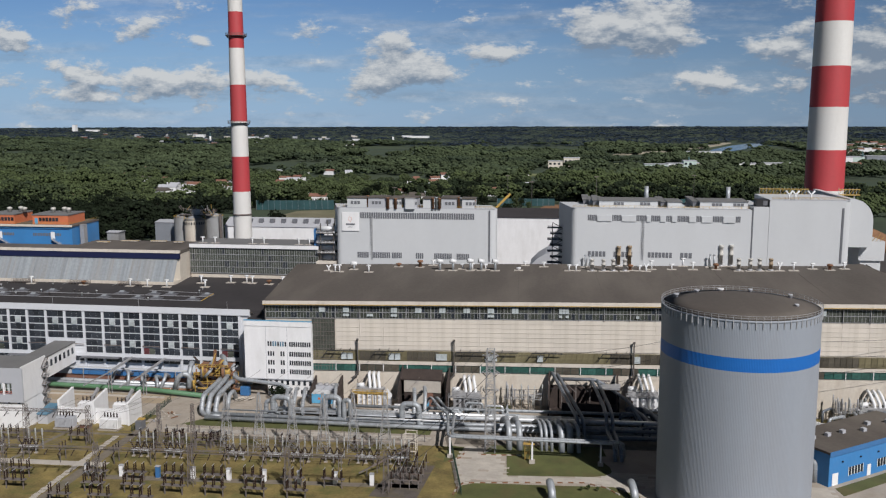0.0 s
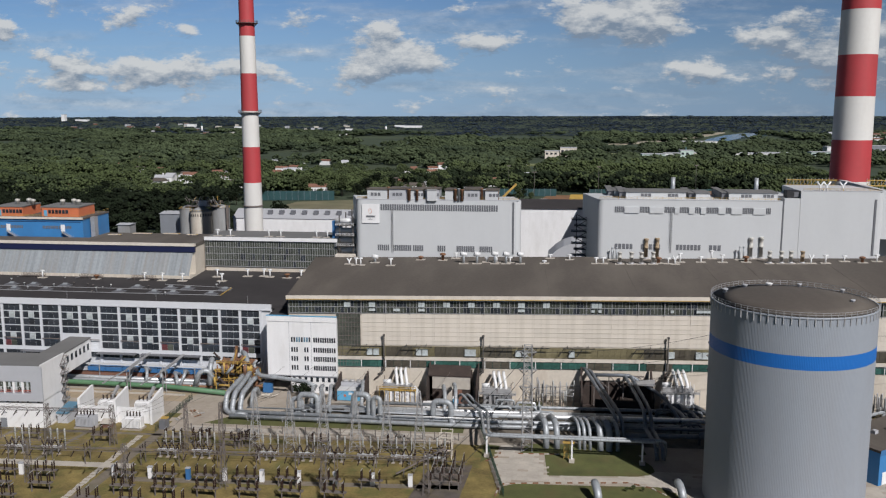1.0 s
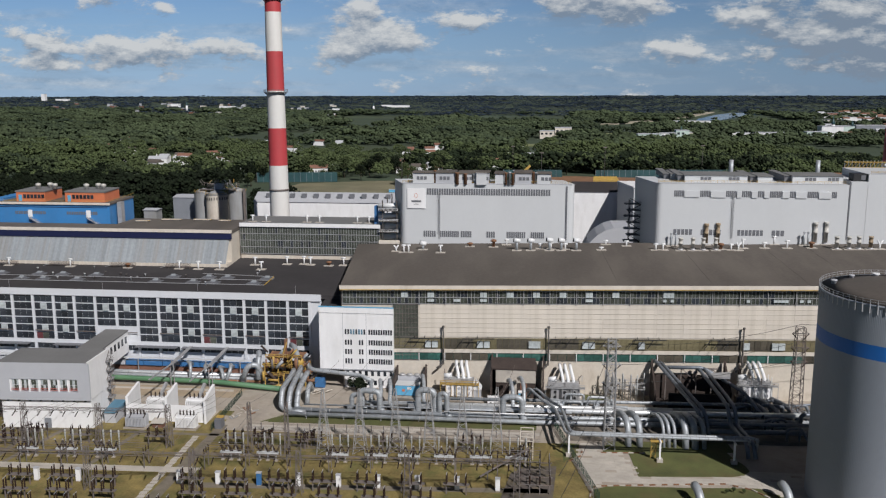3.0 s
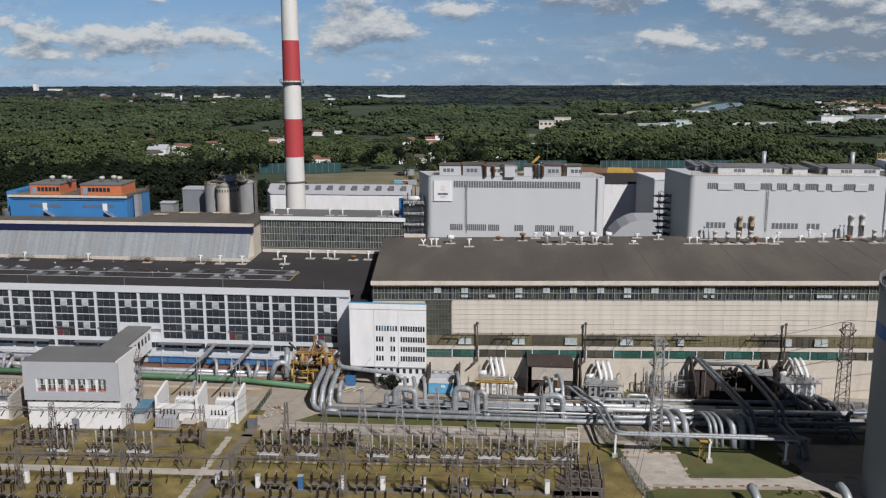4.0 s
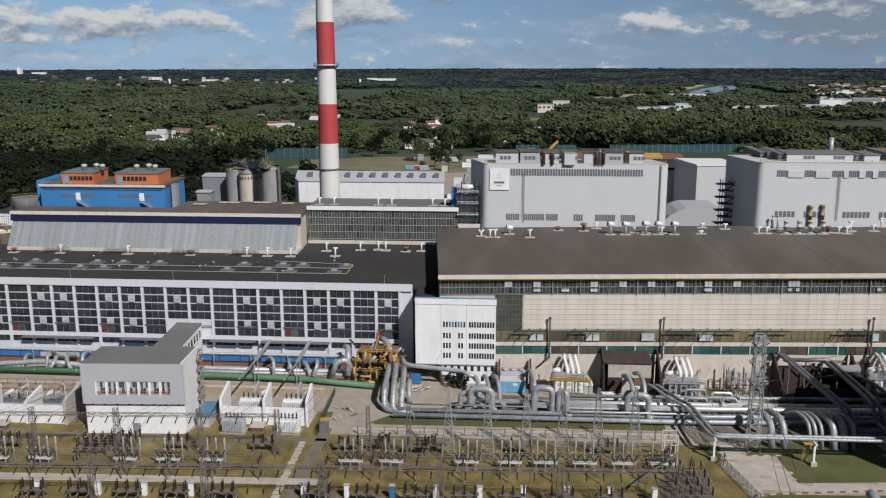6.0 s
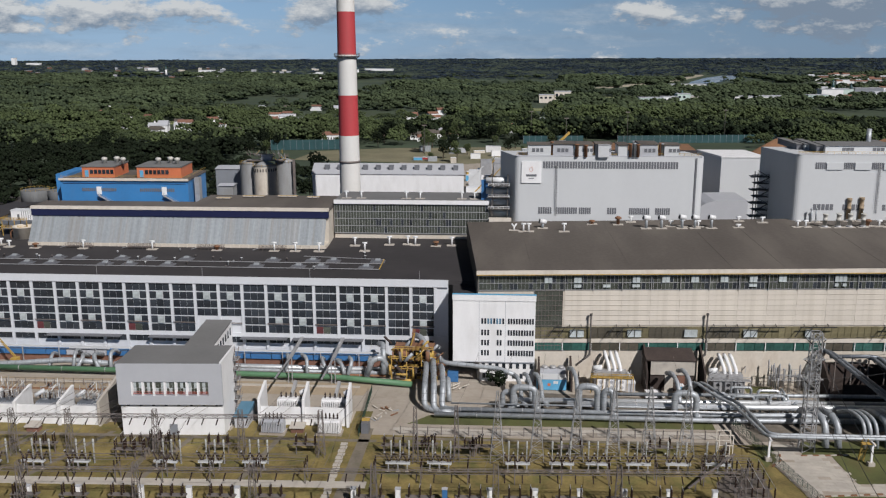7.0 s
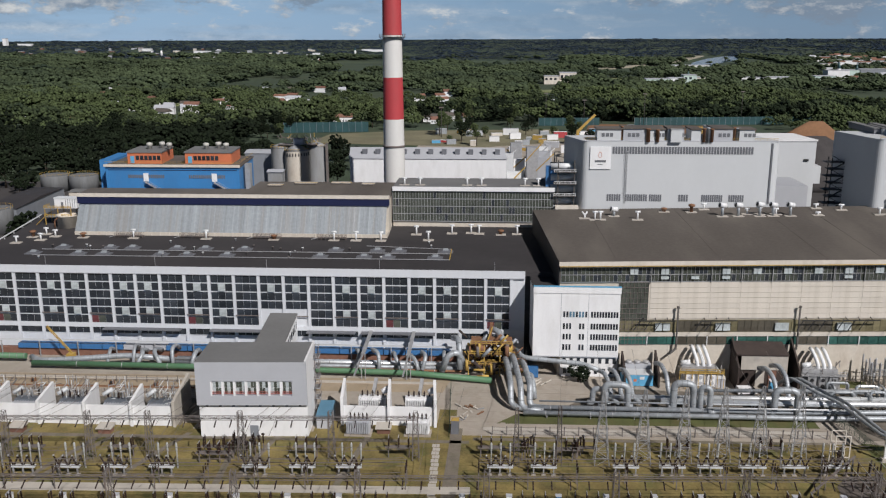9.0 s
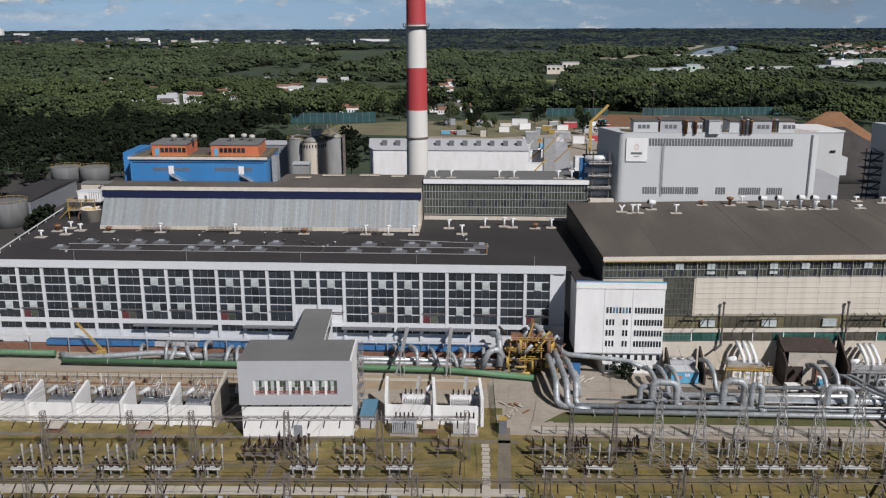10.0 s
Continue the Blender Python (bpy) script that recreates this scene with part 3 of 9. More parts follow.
def turbine_hall():
    hall = thing("turbine_hall", "long turbine hall with cream wall panels and dark glazing", "hall", at=(0, 0, 0))
    xb0, xb1 = HX0 + SK * HY1, 203.3
    part("wall", G().prism([(HX0, 0.5), (HX1, 0.5), (xb1, HY1), (xb0, HY1)], -7.0, [35.6, 35.6, 40.2, 40.2]), "render", hall, "stained cream rendered wall")
    roof = G().prism([(HX0 - 0.3, -0.9), (HX1 + 0.3, -0.9), (xb1 + 0.3, HY1 + 0.3), (xb0 - 0.3, HY1 + 0.3)], 35.75, [ROOF0, ROOF0, ROOF1, ROOF1])
    roof_ob = part("roof", roof, "bitumen", hall, "grey-brown bitumen roof with faint seams")
    part("fascia", G().box(HX0 - 0.4, HX1, -1.25, -0.92, 35.7, 37.0), "cream", hall, "cream concrete fascia")
    part("gutter", G().box(HX0 - 0.3, HX1, -1.4, -1.0, 35.48, 35.66), "yellow", hall, "dull yellow gutter edge")
    for i in range(9):
        x = HX0 + 17 + 26.0 * i + 5 * (i % 3)
        seam = G().prism([(x, -0.5), (x + 0.09, -0.5), (x + 0.09 - 0.055 * HY1, HY1), (x - 0.055 * HY1, HY1)], 36.8, [ROOF0 + 0.06, ROOF0 + 0.06, ROOF1 + 0.04, ROOF1 + 0.04])
        part("roof_seam", seam, "bitumen_seam", roof_ob)
    # left side wall, turned from the sun: its shade is painted black
    part("side_wall", G().prism([(HX0 - 0.35, 0.3), (HX0 - 0.02, 0.3), (xb0 - 0.02, HY1 - 0.2), (xb0 - 0.35, HY1 - 0.2)], 29.0, [35.7, 35.7, 40.2, 40.2]), "black", hall, "side wall coloured black for its shaded side")
    # upper glazing band: mullions, transoms, panes of differing glass
    bay = 6.05
    pane = {k: box_mesh("pane", 0.05, 1.16, 0, 0.12, 0, 1.95, k) for k in ("glass_old", "glass", "glass_pale")}
    band = part("glazing_band", G().box(HX0 + 0.3, HX1, 0.32, 0.5, 30.2, 35.3), "glass_old", hall, "band of old dark glazing")
    joined = G()
    for i in range(int((HX1 - HX0 - 0.6) / 1.21)):
        x = HX0 + 0.4 + 1.21 * i
        for row, z in enumerate((30.55, 32.75)):
            if rnd.random() < 0.3:
                continue
            k = "glass_old" if rnd.random() < 0.6 else "glass"
            if x < 120:
                part("pane", pane[k], None, band, at=(x, 0.17, z))
            else:
                joined.box(x + 0.05, x + 1.16, 0.17, 0.29, z, z + 1.95)
    tagged(part("pane_rest", joined, "glass_old", band), kind="stuff")
    bars = G()
    for i in range(int((HX1 - HX0 - 0.6) / 1.21)):
        x = HX0 + 0.4 + 1.21 * i
        bars.box(x - 0.045, x + 0.045, 0.1, 0.4, 30.3, 35.2)
    for z in (30.3, 32.6, 34.9):
        bars.box(HX0 + 0.2, HX1, 0.06, 0.4, z - 0.08, z + 0.08)
    part("mullions", bars, "steel", hall, "thin grey glazing bars")
    for x, kind, n in ((-6.1, 2, 2), (3.1, 3, 2), (12.1, 1, 2), (21.2, 3, 2), (30.3, 2, 2), (39.2, 2, 2), (48.1, 2, 2), (56.9, 3, 2), (65.7, 2, 2), (82.5, 3, 3), (109.5, 1, 1), (118.2, 1, 4), (126.5, 1, 3), (150, 1, 2), (171, 2, 2)):
        for j in range(n):
            if kind > 1:
                part("open_pane", box_mesh("open_pane", 0, 1.1, -0.45, -0.05, 0, 2.0, "glass_pale"), None, band, "pale tilted pane", at=(x + 1.2 * j, 0.15, 32.7))
            if kind in (1, 3) and (n, j) != (3, 1):
                part("open_pane", box_mesh("open_pane", 0, 1.1, -0.5, -0.05, 0, 0.9, "glass_pale"), None, band, "pale tilted pane", at=(x + 1.2 * j, 0.15, 31.2))
    post = box_mesh("post", -0.09, 0.09, -0.25, 0.1, 30.2, 35.3, "steel")
    for i in range(24):
        part("post", post, None, band, at=(0.3 + 8.93 * i, 0, 0))
    # cream cladding: sheets in courses, joints recessed
    clad = part("cladding", G().box(-0.2, HX1, 0.35, 0.5, 18.45, 30.2), "render", hall, "cream sheet cladding")
    sheet = box_mesh("sheet", 0.03, 8.90, 0, 0.14, 0.05, 1.62, "cream")
    for c in range(7):
        for i in range(24):
            x = 0.3 + 8.93 * i
            if x + 8.93 <= HX1:
                part("sheet", sheet, None, clad, at=(x, 0.2 + 0.012 * ((i * 7 + c * 3) % 4), 18.5 + 1.66 * c))
    # stair glazing beside the white block
    stair = G().box(-9.0, -0.25, 0.3, 0.5, 10.3, 30.2)
    part("stair_glazing", stair, "glass_old", hall, "tall dark stair glazing")
    sb = G()
    for i in range(9):
        sb.box(-9.0 + 1.09 * i - 0.05, -9.0 + 1.09 * i + 0.05, 0.12, 0.35, 10.3, 30.2)
    for i in range(13):
        sb.box(-9.0, -0.25, 0.1, 0.35, 10.3 + 1.65 * i - 0.06, 10.3 + 1.65 * i + 0.06)
    part("stair_mullions", sb, "steel_rust", hall)
    # lower glazing bands
    low = part("lower_glazing", G().box(-9.0, HX1, 0.34, 0.5, 14.2, 18.1), "glass_brown", hall, "band of stained yellowish glazing")
    p1 = {k: box_mesh("pane", 0.06, 1.94, 0, 0.12, 0, 3.5, k) for k in ("glass_brown", "glass_soot")}
    x, i = -9.0, 0
    while x < HX1 - 2:
        k = "glass_soot" if any(a <= x < b for a, b in DARK_BAYS) else "glass_brown"
        part("pane", p1[k], None, low, at=(x, 0.2, 14.4))
        x += 2.0
    for x0 in (2.2, 4.6, 20.3, 22.6, 38.0, 40.0, 56.2, 58.4, 75, 109.4, 118.6, 120.8):
        part("open_pane", box_mesh("open_pane", 0, 2.0, -0.6, 0, 0, 2.3, "glass_pale"), None, low, "pale tilted pane", at=(x0, 0.1, 14.9))
    part("beam", G().box(-9.0, HX1, -0.1, 0.48, 12.95, 14.15), "cream", hall, "cream concrete beam")
    p2 = {k: box_mesh("pane", 0.08, 2.92, 0, 0.12, 0, 2.5, k) for k in ("glass_green", "glass_soot")}
    low2 = part("lowest_glazing", G().box(-9.0, HX1, 0.34, 0.5, 10.2, 12.9), "glass_green", hall, "band of green glazing")
    x = -9.0
    while x < HX1 - 3:
        part("pane", p2["glass_soot" if any(a <= x < b for a, b in LOW_DARK_BAYS) else "glass_green"], None, low2, at=(x, 0.2, 10.3))
        x += 3.0
    rails = G()
    for i in range(26):
        x = 0.0 + 9.05 * i
        rails.box(x - 0.12, x + 0.12, 0.0, 0.3, 10.2, 12.9)
    part("white_posts", rails, "white", hall)
    # awning rails over the lower band
    for x in (-3.0, 15.3, 45.5, 57.2, 73.0, 98.0):
        a = G().bar((x, -1.6, 18.4), (x + 11, -1.6, 18.4), 0.28)
        hr = part("hoist_rail", a, "black", hall, "dark steel hoist rail with raking struts")
        for k in range(3):
            part("strut", G().bar((x + 0.3 + 3.2 * k, -1.6, 18.4), (x - 1.8 + 3.2 * k, -2.6, 15.6), 0.18), "black", hr)
            part("bracket", G().bar((x + 1.5 + 3.6 * k, -1.6, 18.4), (x + 1.5 + 3.6 * k, 0.3, 18.9), 0.15), "black", hr)
    # standing vent pipes on the facade
    for x in (8.65, 44.7, 109.1, 152.0):
        v = G().cyl((x, -1.0, 9.0), (x, -1.0, 22.3), 0.27, seg=10)
        v.cyl((x, -1.0, 22.2), (x, -1.0, 22.8), 0.45, seg=10)
        v.tube([(x, -1.0, 13.2), (x, -1.0, 9.2), (x - 2.2, -2.2, 8.0)], 0.34, 1.5, 8)
        part("vent_pipe", v, "steel_soot", hall, "dark vent pipe with cap")
    return hall


hall = turbine_hall()
RISE = 0.021                    # the hall's level lines climb a little eastwards


def hall_lift(x):
    return RISE * (x + 10.0)


for ob in hall.children:
    ob.matrix_parent_inverse = Matrix(((1, 0, 0, 0), (0, 1, 0, 0), (RISE, 0, 1, RISE * 10.0), (0, 0, 0, 1)))


# ---- long office and turbine building ----
LX0, LX1, LY0, LY1 = -222.0, -37.3, 11.0, 50.0
LR0, LR1 = 30.2, 31.9


def long_building():
    b = thing("long_building", "long white-framed turbine building with rows of dark windows", "hall")
    part("wall", G().prism([(LX0, LY0 + 0.4), (LX1, LY0 + 0.4), (LX1 - 4, LY1), (LX0 - 4, LY1)], -0.2, 29.0), "white_col", b, "white painted wall")
    part("roof", G().prism([(LX0 - 0.2, LY0 + 0.5), (HX0 - 1.2, LY0 + 0.5), (HX0 - 6.0, LY1 + 30), (LX0 - 9, LY1 + 30)], 28.6, [LR0 - 0.3, LR0 - 0.3, LR1 + 0.9, LR1 + 0.9]), "bitumen_dark", b, "nearly black bitumen roof")
    part("parapet", G().box(LX0, LX1, LY0 - 0.25, LY0 + 0.5, 27.9, LR0), "white_col", b, "white parapet with faint joints")
    part("parapet_edge", G().box(LX0, LX1, LY0 - 0.4, LY0 - 0.26, 27.75, 28.0), "grey_mid", b)
    bay, colw = 8.2, 0.95
    pane = {k: box_mesh("pane", 0.0, 2.26, 0, 0.12, 0, 2.45, k) for k in ("glass", "glass_pale", "glass_red", "glass_brown", "glass_old")}
    col = box_mesh("column", -colw / 2, colw / 2, 0, 0.75, 0, 27.0, "white_col")
    wall = part("window_wall", G().box(LX0, LX1, LY0 + 0.28, LY0 + 0.42, 6.8, 27.8), "white_col", b, "white window frames")
    rest = G()
    xs = []
    x = -41.6
    while x > LX0:
        xs.append(x)
        x -= bay
    tops = [27.55 - 2.87 * r for r in range(6)]
    for n, x in enumerate(xs):
        part("column", col, None, b, at=(x, LY0 - 0.22, 0.6))
        for r, zt in enumerate(tops):
            if n in (8, 9) and r > 3:
                continue        # blank wall where the control building joins
            for c in range(3):
                px = x - bay + colw / 2 + 0.1 + c * 2.37
                k = "glass"
                if c == 1 and r in (1, 4) and n % 3 != 1:
                    k = "glass_pale"
                elif r == 5 and n % 4 == 0 and c == 0:
                    k = "glass_red"
                elif r == 5 and n % 4 == 0 and c == 1:
                    k = "glass_old"
                if n < 16 or k != "glass":
                    part("pane", pane[k], None, wall, at=(px, LY0 + 0.16 - (0.3 if k == "glass_pale" else 0), zt - 2.45))
                else:
                    rest.box(px, px + 2.26, LY0 + 0.16, LY0 + 0.28, zt - 2.45, zt)
        for c in range(3):
            px = x - bay + colw / 2 + 0.1 + c * 2.37
            rest.box(px, px + 2.26, LY0 + 0.16, LY0 + 0.28, 7.1, 9.1)
        if n % 2 == 0:
            part("rail", G().box(x - bay + 0.3, x - 0.3, LY0 - 0.6, LY0 - 0.4, 14.0, 14.3), "steel_rust", b)
    tagged(part("pane_rest", rest, "glass", wall), kind="stuff")
    part("sill_band", G().box(LX0, LX1, LY0 - 0.2, LY0 + 0.4, 9.2, 10.6), "white_col", b)
    # canopies over the pipe yard
    for x0, x1 in ((-108, -92), (-90, -80), (-80, -66), (-140, -122), (-176, -150)):
        part("canopy", G().box(x0, x1, LY0 - 2.6, LY0 - 0.3, 9.0, 9.35), "grey_dark", b, "thin dark canopy")
    return b


long_b = long_building()


def strip_block():
    """The bunker bay that rises behind the long building's roof."""
    s = thing("bunker_bay", "raised bay with weathered metal face and navy fascia", "building")
    x0, x1 = -203.0, -86.2
    g = G()
    step = 0.9
    n = int((x1 - x0) / step)
    for i in range(n):
        xa = x0 + step * i
        d = 0.16 if i % 2 else 0.0
        g.v += [(xa, 50 - d, 32.8), (xa + step, 50 - d, 32.8), (xa + step, 55.6 - d, 42.3), (xa, 55.6 - d, 42.3)]
        k = len(g.v)
        g.f.append((k - 4, k - 3, k - 2, k - 1))
        if i:
            g.f.append((k - 7, k - 4, k - 1, k - 6))
    part("metal_face", g, "galv_wall", s, "streaked galvanised corrugated sheet")
    part("wall", G().prism([(x0, 56.0), (x1, 56.0), (x1 - 1, 86), (-142, 86), (-142, 68.4), (x0 - 1, 68.4)], 30, 45.0), "render", s, "stained end wall")
    part("skirt", G().prism([(x0, 49.6), (x1, 49.6), (x1, 57), (x0, 57)], 31.0, 32.8), "render", s, "rust-stained concrete base")
    part("fascia", G().box(x0 - 0.4, x1 + 0.2, 54.9, 56.3, 42.3, 44.9), "navy", s, "navy blue fascia")
    part("coping", G().box(x0 - 0.6, x1 + 0.3, 54.7, 56.4, 44.9, 46.0), "cream", s, "pinkish cream coping")
    part("roof", G().prism([(x0 - 0.4, 56.4), (x1 + 0.2, 56.4), (x1 - 1, 86), (-142, 86), (-142, 68.6), (x0 - 1.4, 68.6)], 44.4, 45.9), "bitumen", s, "brown-grey flat roof")
    for i in range(34):
        x = x0 + 2 + 3.4 * i
        part("post", box_mesh("post", -0.12, 0.12, 0, 0.25, 0, 1.7, "cream"), None, s, at=(x, 49.3, 31.1))
    # glazed gallery further back
    gx0, gx1 = -86.0, -25.4
    part("gallery_wall", G().box(gx0, gx1, 66.9, 88, 30, 46.2), "render", s, "grey rendered gallery wall")
    part("gallery_roof", G().box(gx0, gx1 + 0.3, 66.1, 88.5, 46.2, 47.4), "bitumen_grey", s)
    part("gallery_coping", G().box(gx0, gx1 + 0.3, 65.8, 66.08, 46.1, 47.7), "white", s, "white coping")
    glaz = part("gallery_glazing", G().box(gx0, gx1, 66.7, 66.89, 34.4, 46.0), "glass_old", s, "tall grid of dirty dark glazing")
    n = int((gx1 - gx0) / 1.1)
    pane = {k: box_mesh("pane", 0.05, 1.02, 0, 0.1, 0, 2.6, k) for k in ("glass_old", "glass")}
    for r in range(4):
        for i in range(n):
            if rnd.random() < 0.6:
                part("pane", pane[rnd.choice(["glass_old", "glass_old", "glass_old", "glass_old", "glass_old", "glass"])], None, glaz, at=(gx0 + 1.1 * i, 66.6, 34.6 + 2.88 * r))
    bars = G()
    for i in range(n + 1):
        bars.box(gx0 + 1.1 * i - 0.06, gx0 + 1.1 * i + 0.06, 66.45, 66.7, 34.4, 46.0)
    for r in range(5):
        bars.box(gx0, gx1, 66.35, 66.7, 34.4 + 2.88 * r - 0.1, 34.4 + 2.88 * r + 0.1)
    part("glazing_grid", bars, "steel", s, "pale glazing bars")


strip_block()


# ---- white office block ----
def white_block():
    w = thing("office_block", "white rendered office block with rows of narrow windows", "building")
    X0, X1, Y0, Y1 = -35.0, -8.8, -1.5, 0.2
    part("wall", G().box(X0, X1, Y0 + 0.1, Y1, 6.4, 28.2), "white", w, "white rendered wall")
    part("left_wing", G().prism([(X0 + 0.05, Y1 + 0.02), (HX0 - 0.6, Y1 + 0.02), (HX0 - 1.8, 11.5), (X0 - 0.6, 11.5)], 6.4, 27.9), "white", w, "shaded white side of the office block")
    part("base", G().box(-26.4, X1, Y0 + 0.6, 0.4, -0.2, 6.4), "white", w, "white recessed base storeys")
    part("cap", G().box(X0 - 0.1, X1 + 0.2, Y0 - 0.12, Y0 + 0.3, 27.0, 29.0), "white", w, "white cap")
    part("cap_edge", G().box(X0 - 0.1, X1 + 0.2, Y0 - 0.2, Y0 + 0.5, 29.0, 29.25), "light_blue", w, "thin light blue edge flashing")
    part("roof", G().prism([(X0, Y0 + 0.5), (X1, Y0 + 0.5), (X1, 0.5), (HX0, 0.5), (HX0 - 1.6, 12), (X0 - 0.8, 12), (X0 - 0.4, 5)], 28.0, 28.6), "bitumen_dark", w, "dark flat roof")
    seam = G()
    for x in (-26.6, -18.3):
        seam.box(x - 0.07, x + 0.07, Y0 + 0.05, Y0 + 0.2, 6.5, 27.0)
    seam.box(X0, X1, Y0 + 0.04, Y0 + 0.2, 6.45, 6.75)
    part("seams", seam, "grey_mid", w)
    win = box_mesh("window", -0.29, 0.29, -0.02, 0.12, 0, 1.8, "glass")
    winl = box_mesh("window", -0.29, 0.29, -0.02, 0.12, 0, 1.8, "glass_blue")
    wide = box_mesh("window", -0.5, 0.5, -0.02, 0.12, 0, 1.7, "glass")
    for r, z in enumerate((19.4, 15.6, 12.2, 8.8)):
        for i in range(10):
            part("window", win, None, w, at=(-17.2 + 0.85 * i, Y0 + 0.02, z))
        if r == 0:
            for i in range(8):
                part("window", winl if i in (2, 3, 5, 6) else win, None, w, at=(-25.6 + 0.95 * i, Y0 + 0.02, z))
        else:
            for i in (0, 1, 2, 5.2, 6.2):
                part("window", win, None, w, at=(-25.6 + 0.95 * i, Y0 + 0.02, z))
    for i in range(8):
        for z in (4.3,):
            part("window", wide, None, w, at=(-25.2 + 2.2 * i, Y0 + 0.55, z))
    for i in range(7):
        part("window", wide, None, w, at=(-25.0 + 2.4 * i, Y0 + 0.55, 0.9))
    return w


white_block()


# ---- boiler houses ----
def boiler_house(name, x0, x1, y0, depth, top, louvres, label, curved=(True, True)):
    b = thing(name, label, "building")
    r = 2.6
    plan = []
    for cx, cy, a0, bend in ((x0 + r, y0 + r, 180, curved[0]), (x1 - r, y0 + r, 270, curved[1])):
        if not bend:
            plan.append((x0 if a0 == 180 else x1, y0))
            continue
        for k in range(7):
            a = radians(a0 + 15 * k)
            plan.append((cx + r * math.cos(a), cy + r * math.sin(a)))
    plan += [(x1 - (4 if curved[1] else 0), y0 + depth), (x0 - (5 if curved[0] else 0), y0 + depth)]
    g = G().prism(plan, 20, top)
    part("wall", g, "grey_clad", b, "smooth pale grey cladding with rounded corners")
    part("roof_edge", G().box(x0 + 1, x1 - 1, y0 - 0.06, y0 + 0.4, top - 0.1, top + 0.25), "grey_mid", b)
    rail = G()
    for z in (0.6, 1.1):
        rail.bar((x0 + 1, y0 + 0.6, top + z), (x1 - 1, y0 + 0.6, top + z), 0.09)
    for i in range(int((x1 - x0) / 2.5)):
        rail.bar((x0 + 1 + 2.5 * i, y0 + 0.6, top), (x0 + 1 + 2.5 * i, y0 + 0.6, top + 1.1), 0.09)
    part("railing", rail, "yellow", b, "yellow roof railing")
    for lx0, lx1, z, h, n in louvres:
        w = (lx1 - lx0) / n
        me = box_mesh("louvre", 0.12 * w, 0.88 * w, 0, 0.3, 0, h, "grey_dark")
        for i in range(n):
            part("louvre", me, None, b, at=(lx0 + w * i, y0 - 0.1, z))
    return b


boiler_house("boiler_house", -16.0, 55.0, 62.3, 18.0, 65.6, [(-5.0, 45.4, 61.0, 2.6, 50), (-6.4, -1.2, 43.6, 2.5, 6), (0.3, 8.4, 43.6, 2.5, 10), (9.0, 13.6, 43.6, 2.5, 6), (19.6, 23.2, 43.6, 2.5, 4), (27.8, 35.6, 43.6, 2.5, 10), (37.6, 43.2, 43.6, 2.5, 7)], "large pale grey boiler house with louvre strips")
bB = boiler_house("boiler_house", 86.2, 159.1, 57.0, 27.0, 67.2, [(93.2, 97.0, 62.0, 2.4, 5), (103.2, 107.0, 62.0, 2.4, 6), (113.0, 117.0, 62.0, 2.4, 6), (119.0, 122.5, 62.0, 2.4, 5), (125.0, 127.2, 62.0, 2.4, 3), (129.5, 134.0, 62.0, 2.4, 7), (137.0, 139.0, 62.0, 2.4, 3), (143.5, 147.5, 62.0, 2.4, 6), (152.5, 154.5, 62.0, 2.4, 3), (93.5, 101, 46.9, 2.2, 5), (104, 112, 46.9, 2.2, 5), (118, 128, 46.9, 2.2, 7), (131, 136, 46.9, 2.2, 3)], "large pale grey boiler house beside the wide chimney", (True, False))
for x0, x1 in ((97.2, 103.0), (107.2, 112.8), (117.2, 118.8), (122.7, 124.8), (127.4, 129.3), (134.2, 136.8), (139.2, 143.3), (147.7, 152.3)):
    part("louvre_box", G().box(x0, x1, 56.6, 57.0, 61.8, 64.3), "grey_clad", bB, "pale grey sheet box over the louvres")
bC = boiler_house("boiler_house", 165.6, 197.2, 57.0, 30.0, 71.3, [], "tall pale grey boiler house with plain cladding", (False, True))
part("low_bay", G().box(159.3, 165.5, 57.0, 86.9, 20, 68.4), "grey_clad", bC)


def sign():
    s = thing("company_sign", "square white sign board with an unreadable dark mark", "sign")
    part("board", G().box(-12.9, -5.4, 61.85, 62.2, 55.4, 63.6), "white", s)
    m = G()
    m.box(-11.2, -7.2, 61.8, 61.86, 57.9, 58.7)
    m.box(-10.2, -8.3, 61.8, 61.86, 57.0, 57.25)
    part("mark", m, "grey_dark", s, "dark grey bar mark")
    f = G()
    for k in range(12):
        a = radians(30 * k)
        f.bar((-9.3 + 0.62 * math.cos(a), 61.8, 60.6 + 1.0 * math.sin(a)), (-9.3 + 0.62 * math.cos(a + 0.5), 61.8, 60.6 + 1.0 * math.sin(a + 0.5)), 0.1)
    part("emblem", f, "orange", s, "small orange ring emblem")


sign()


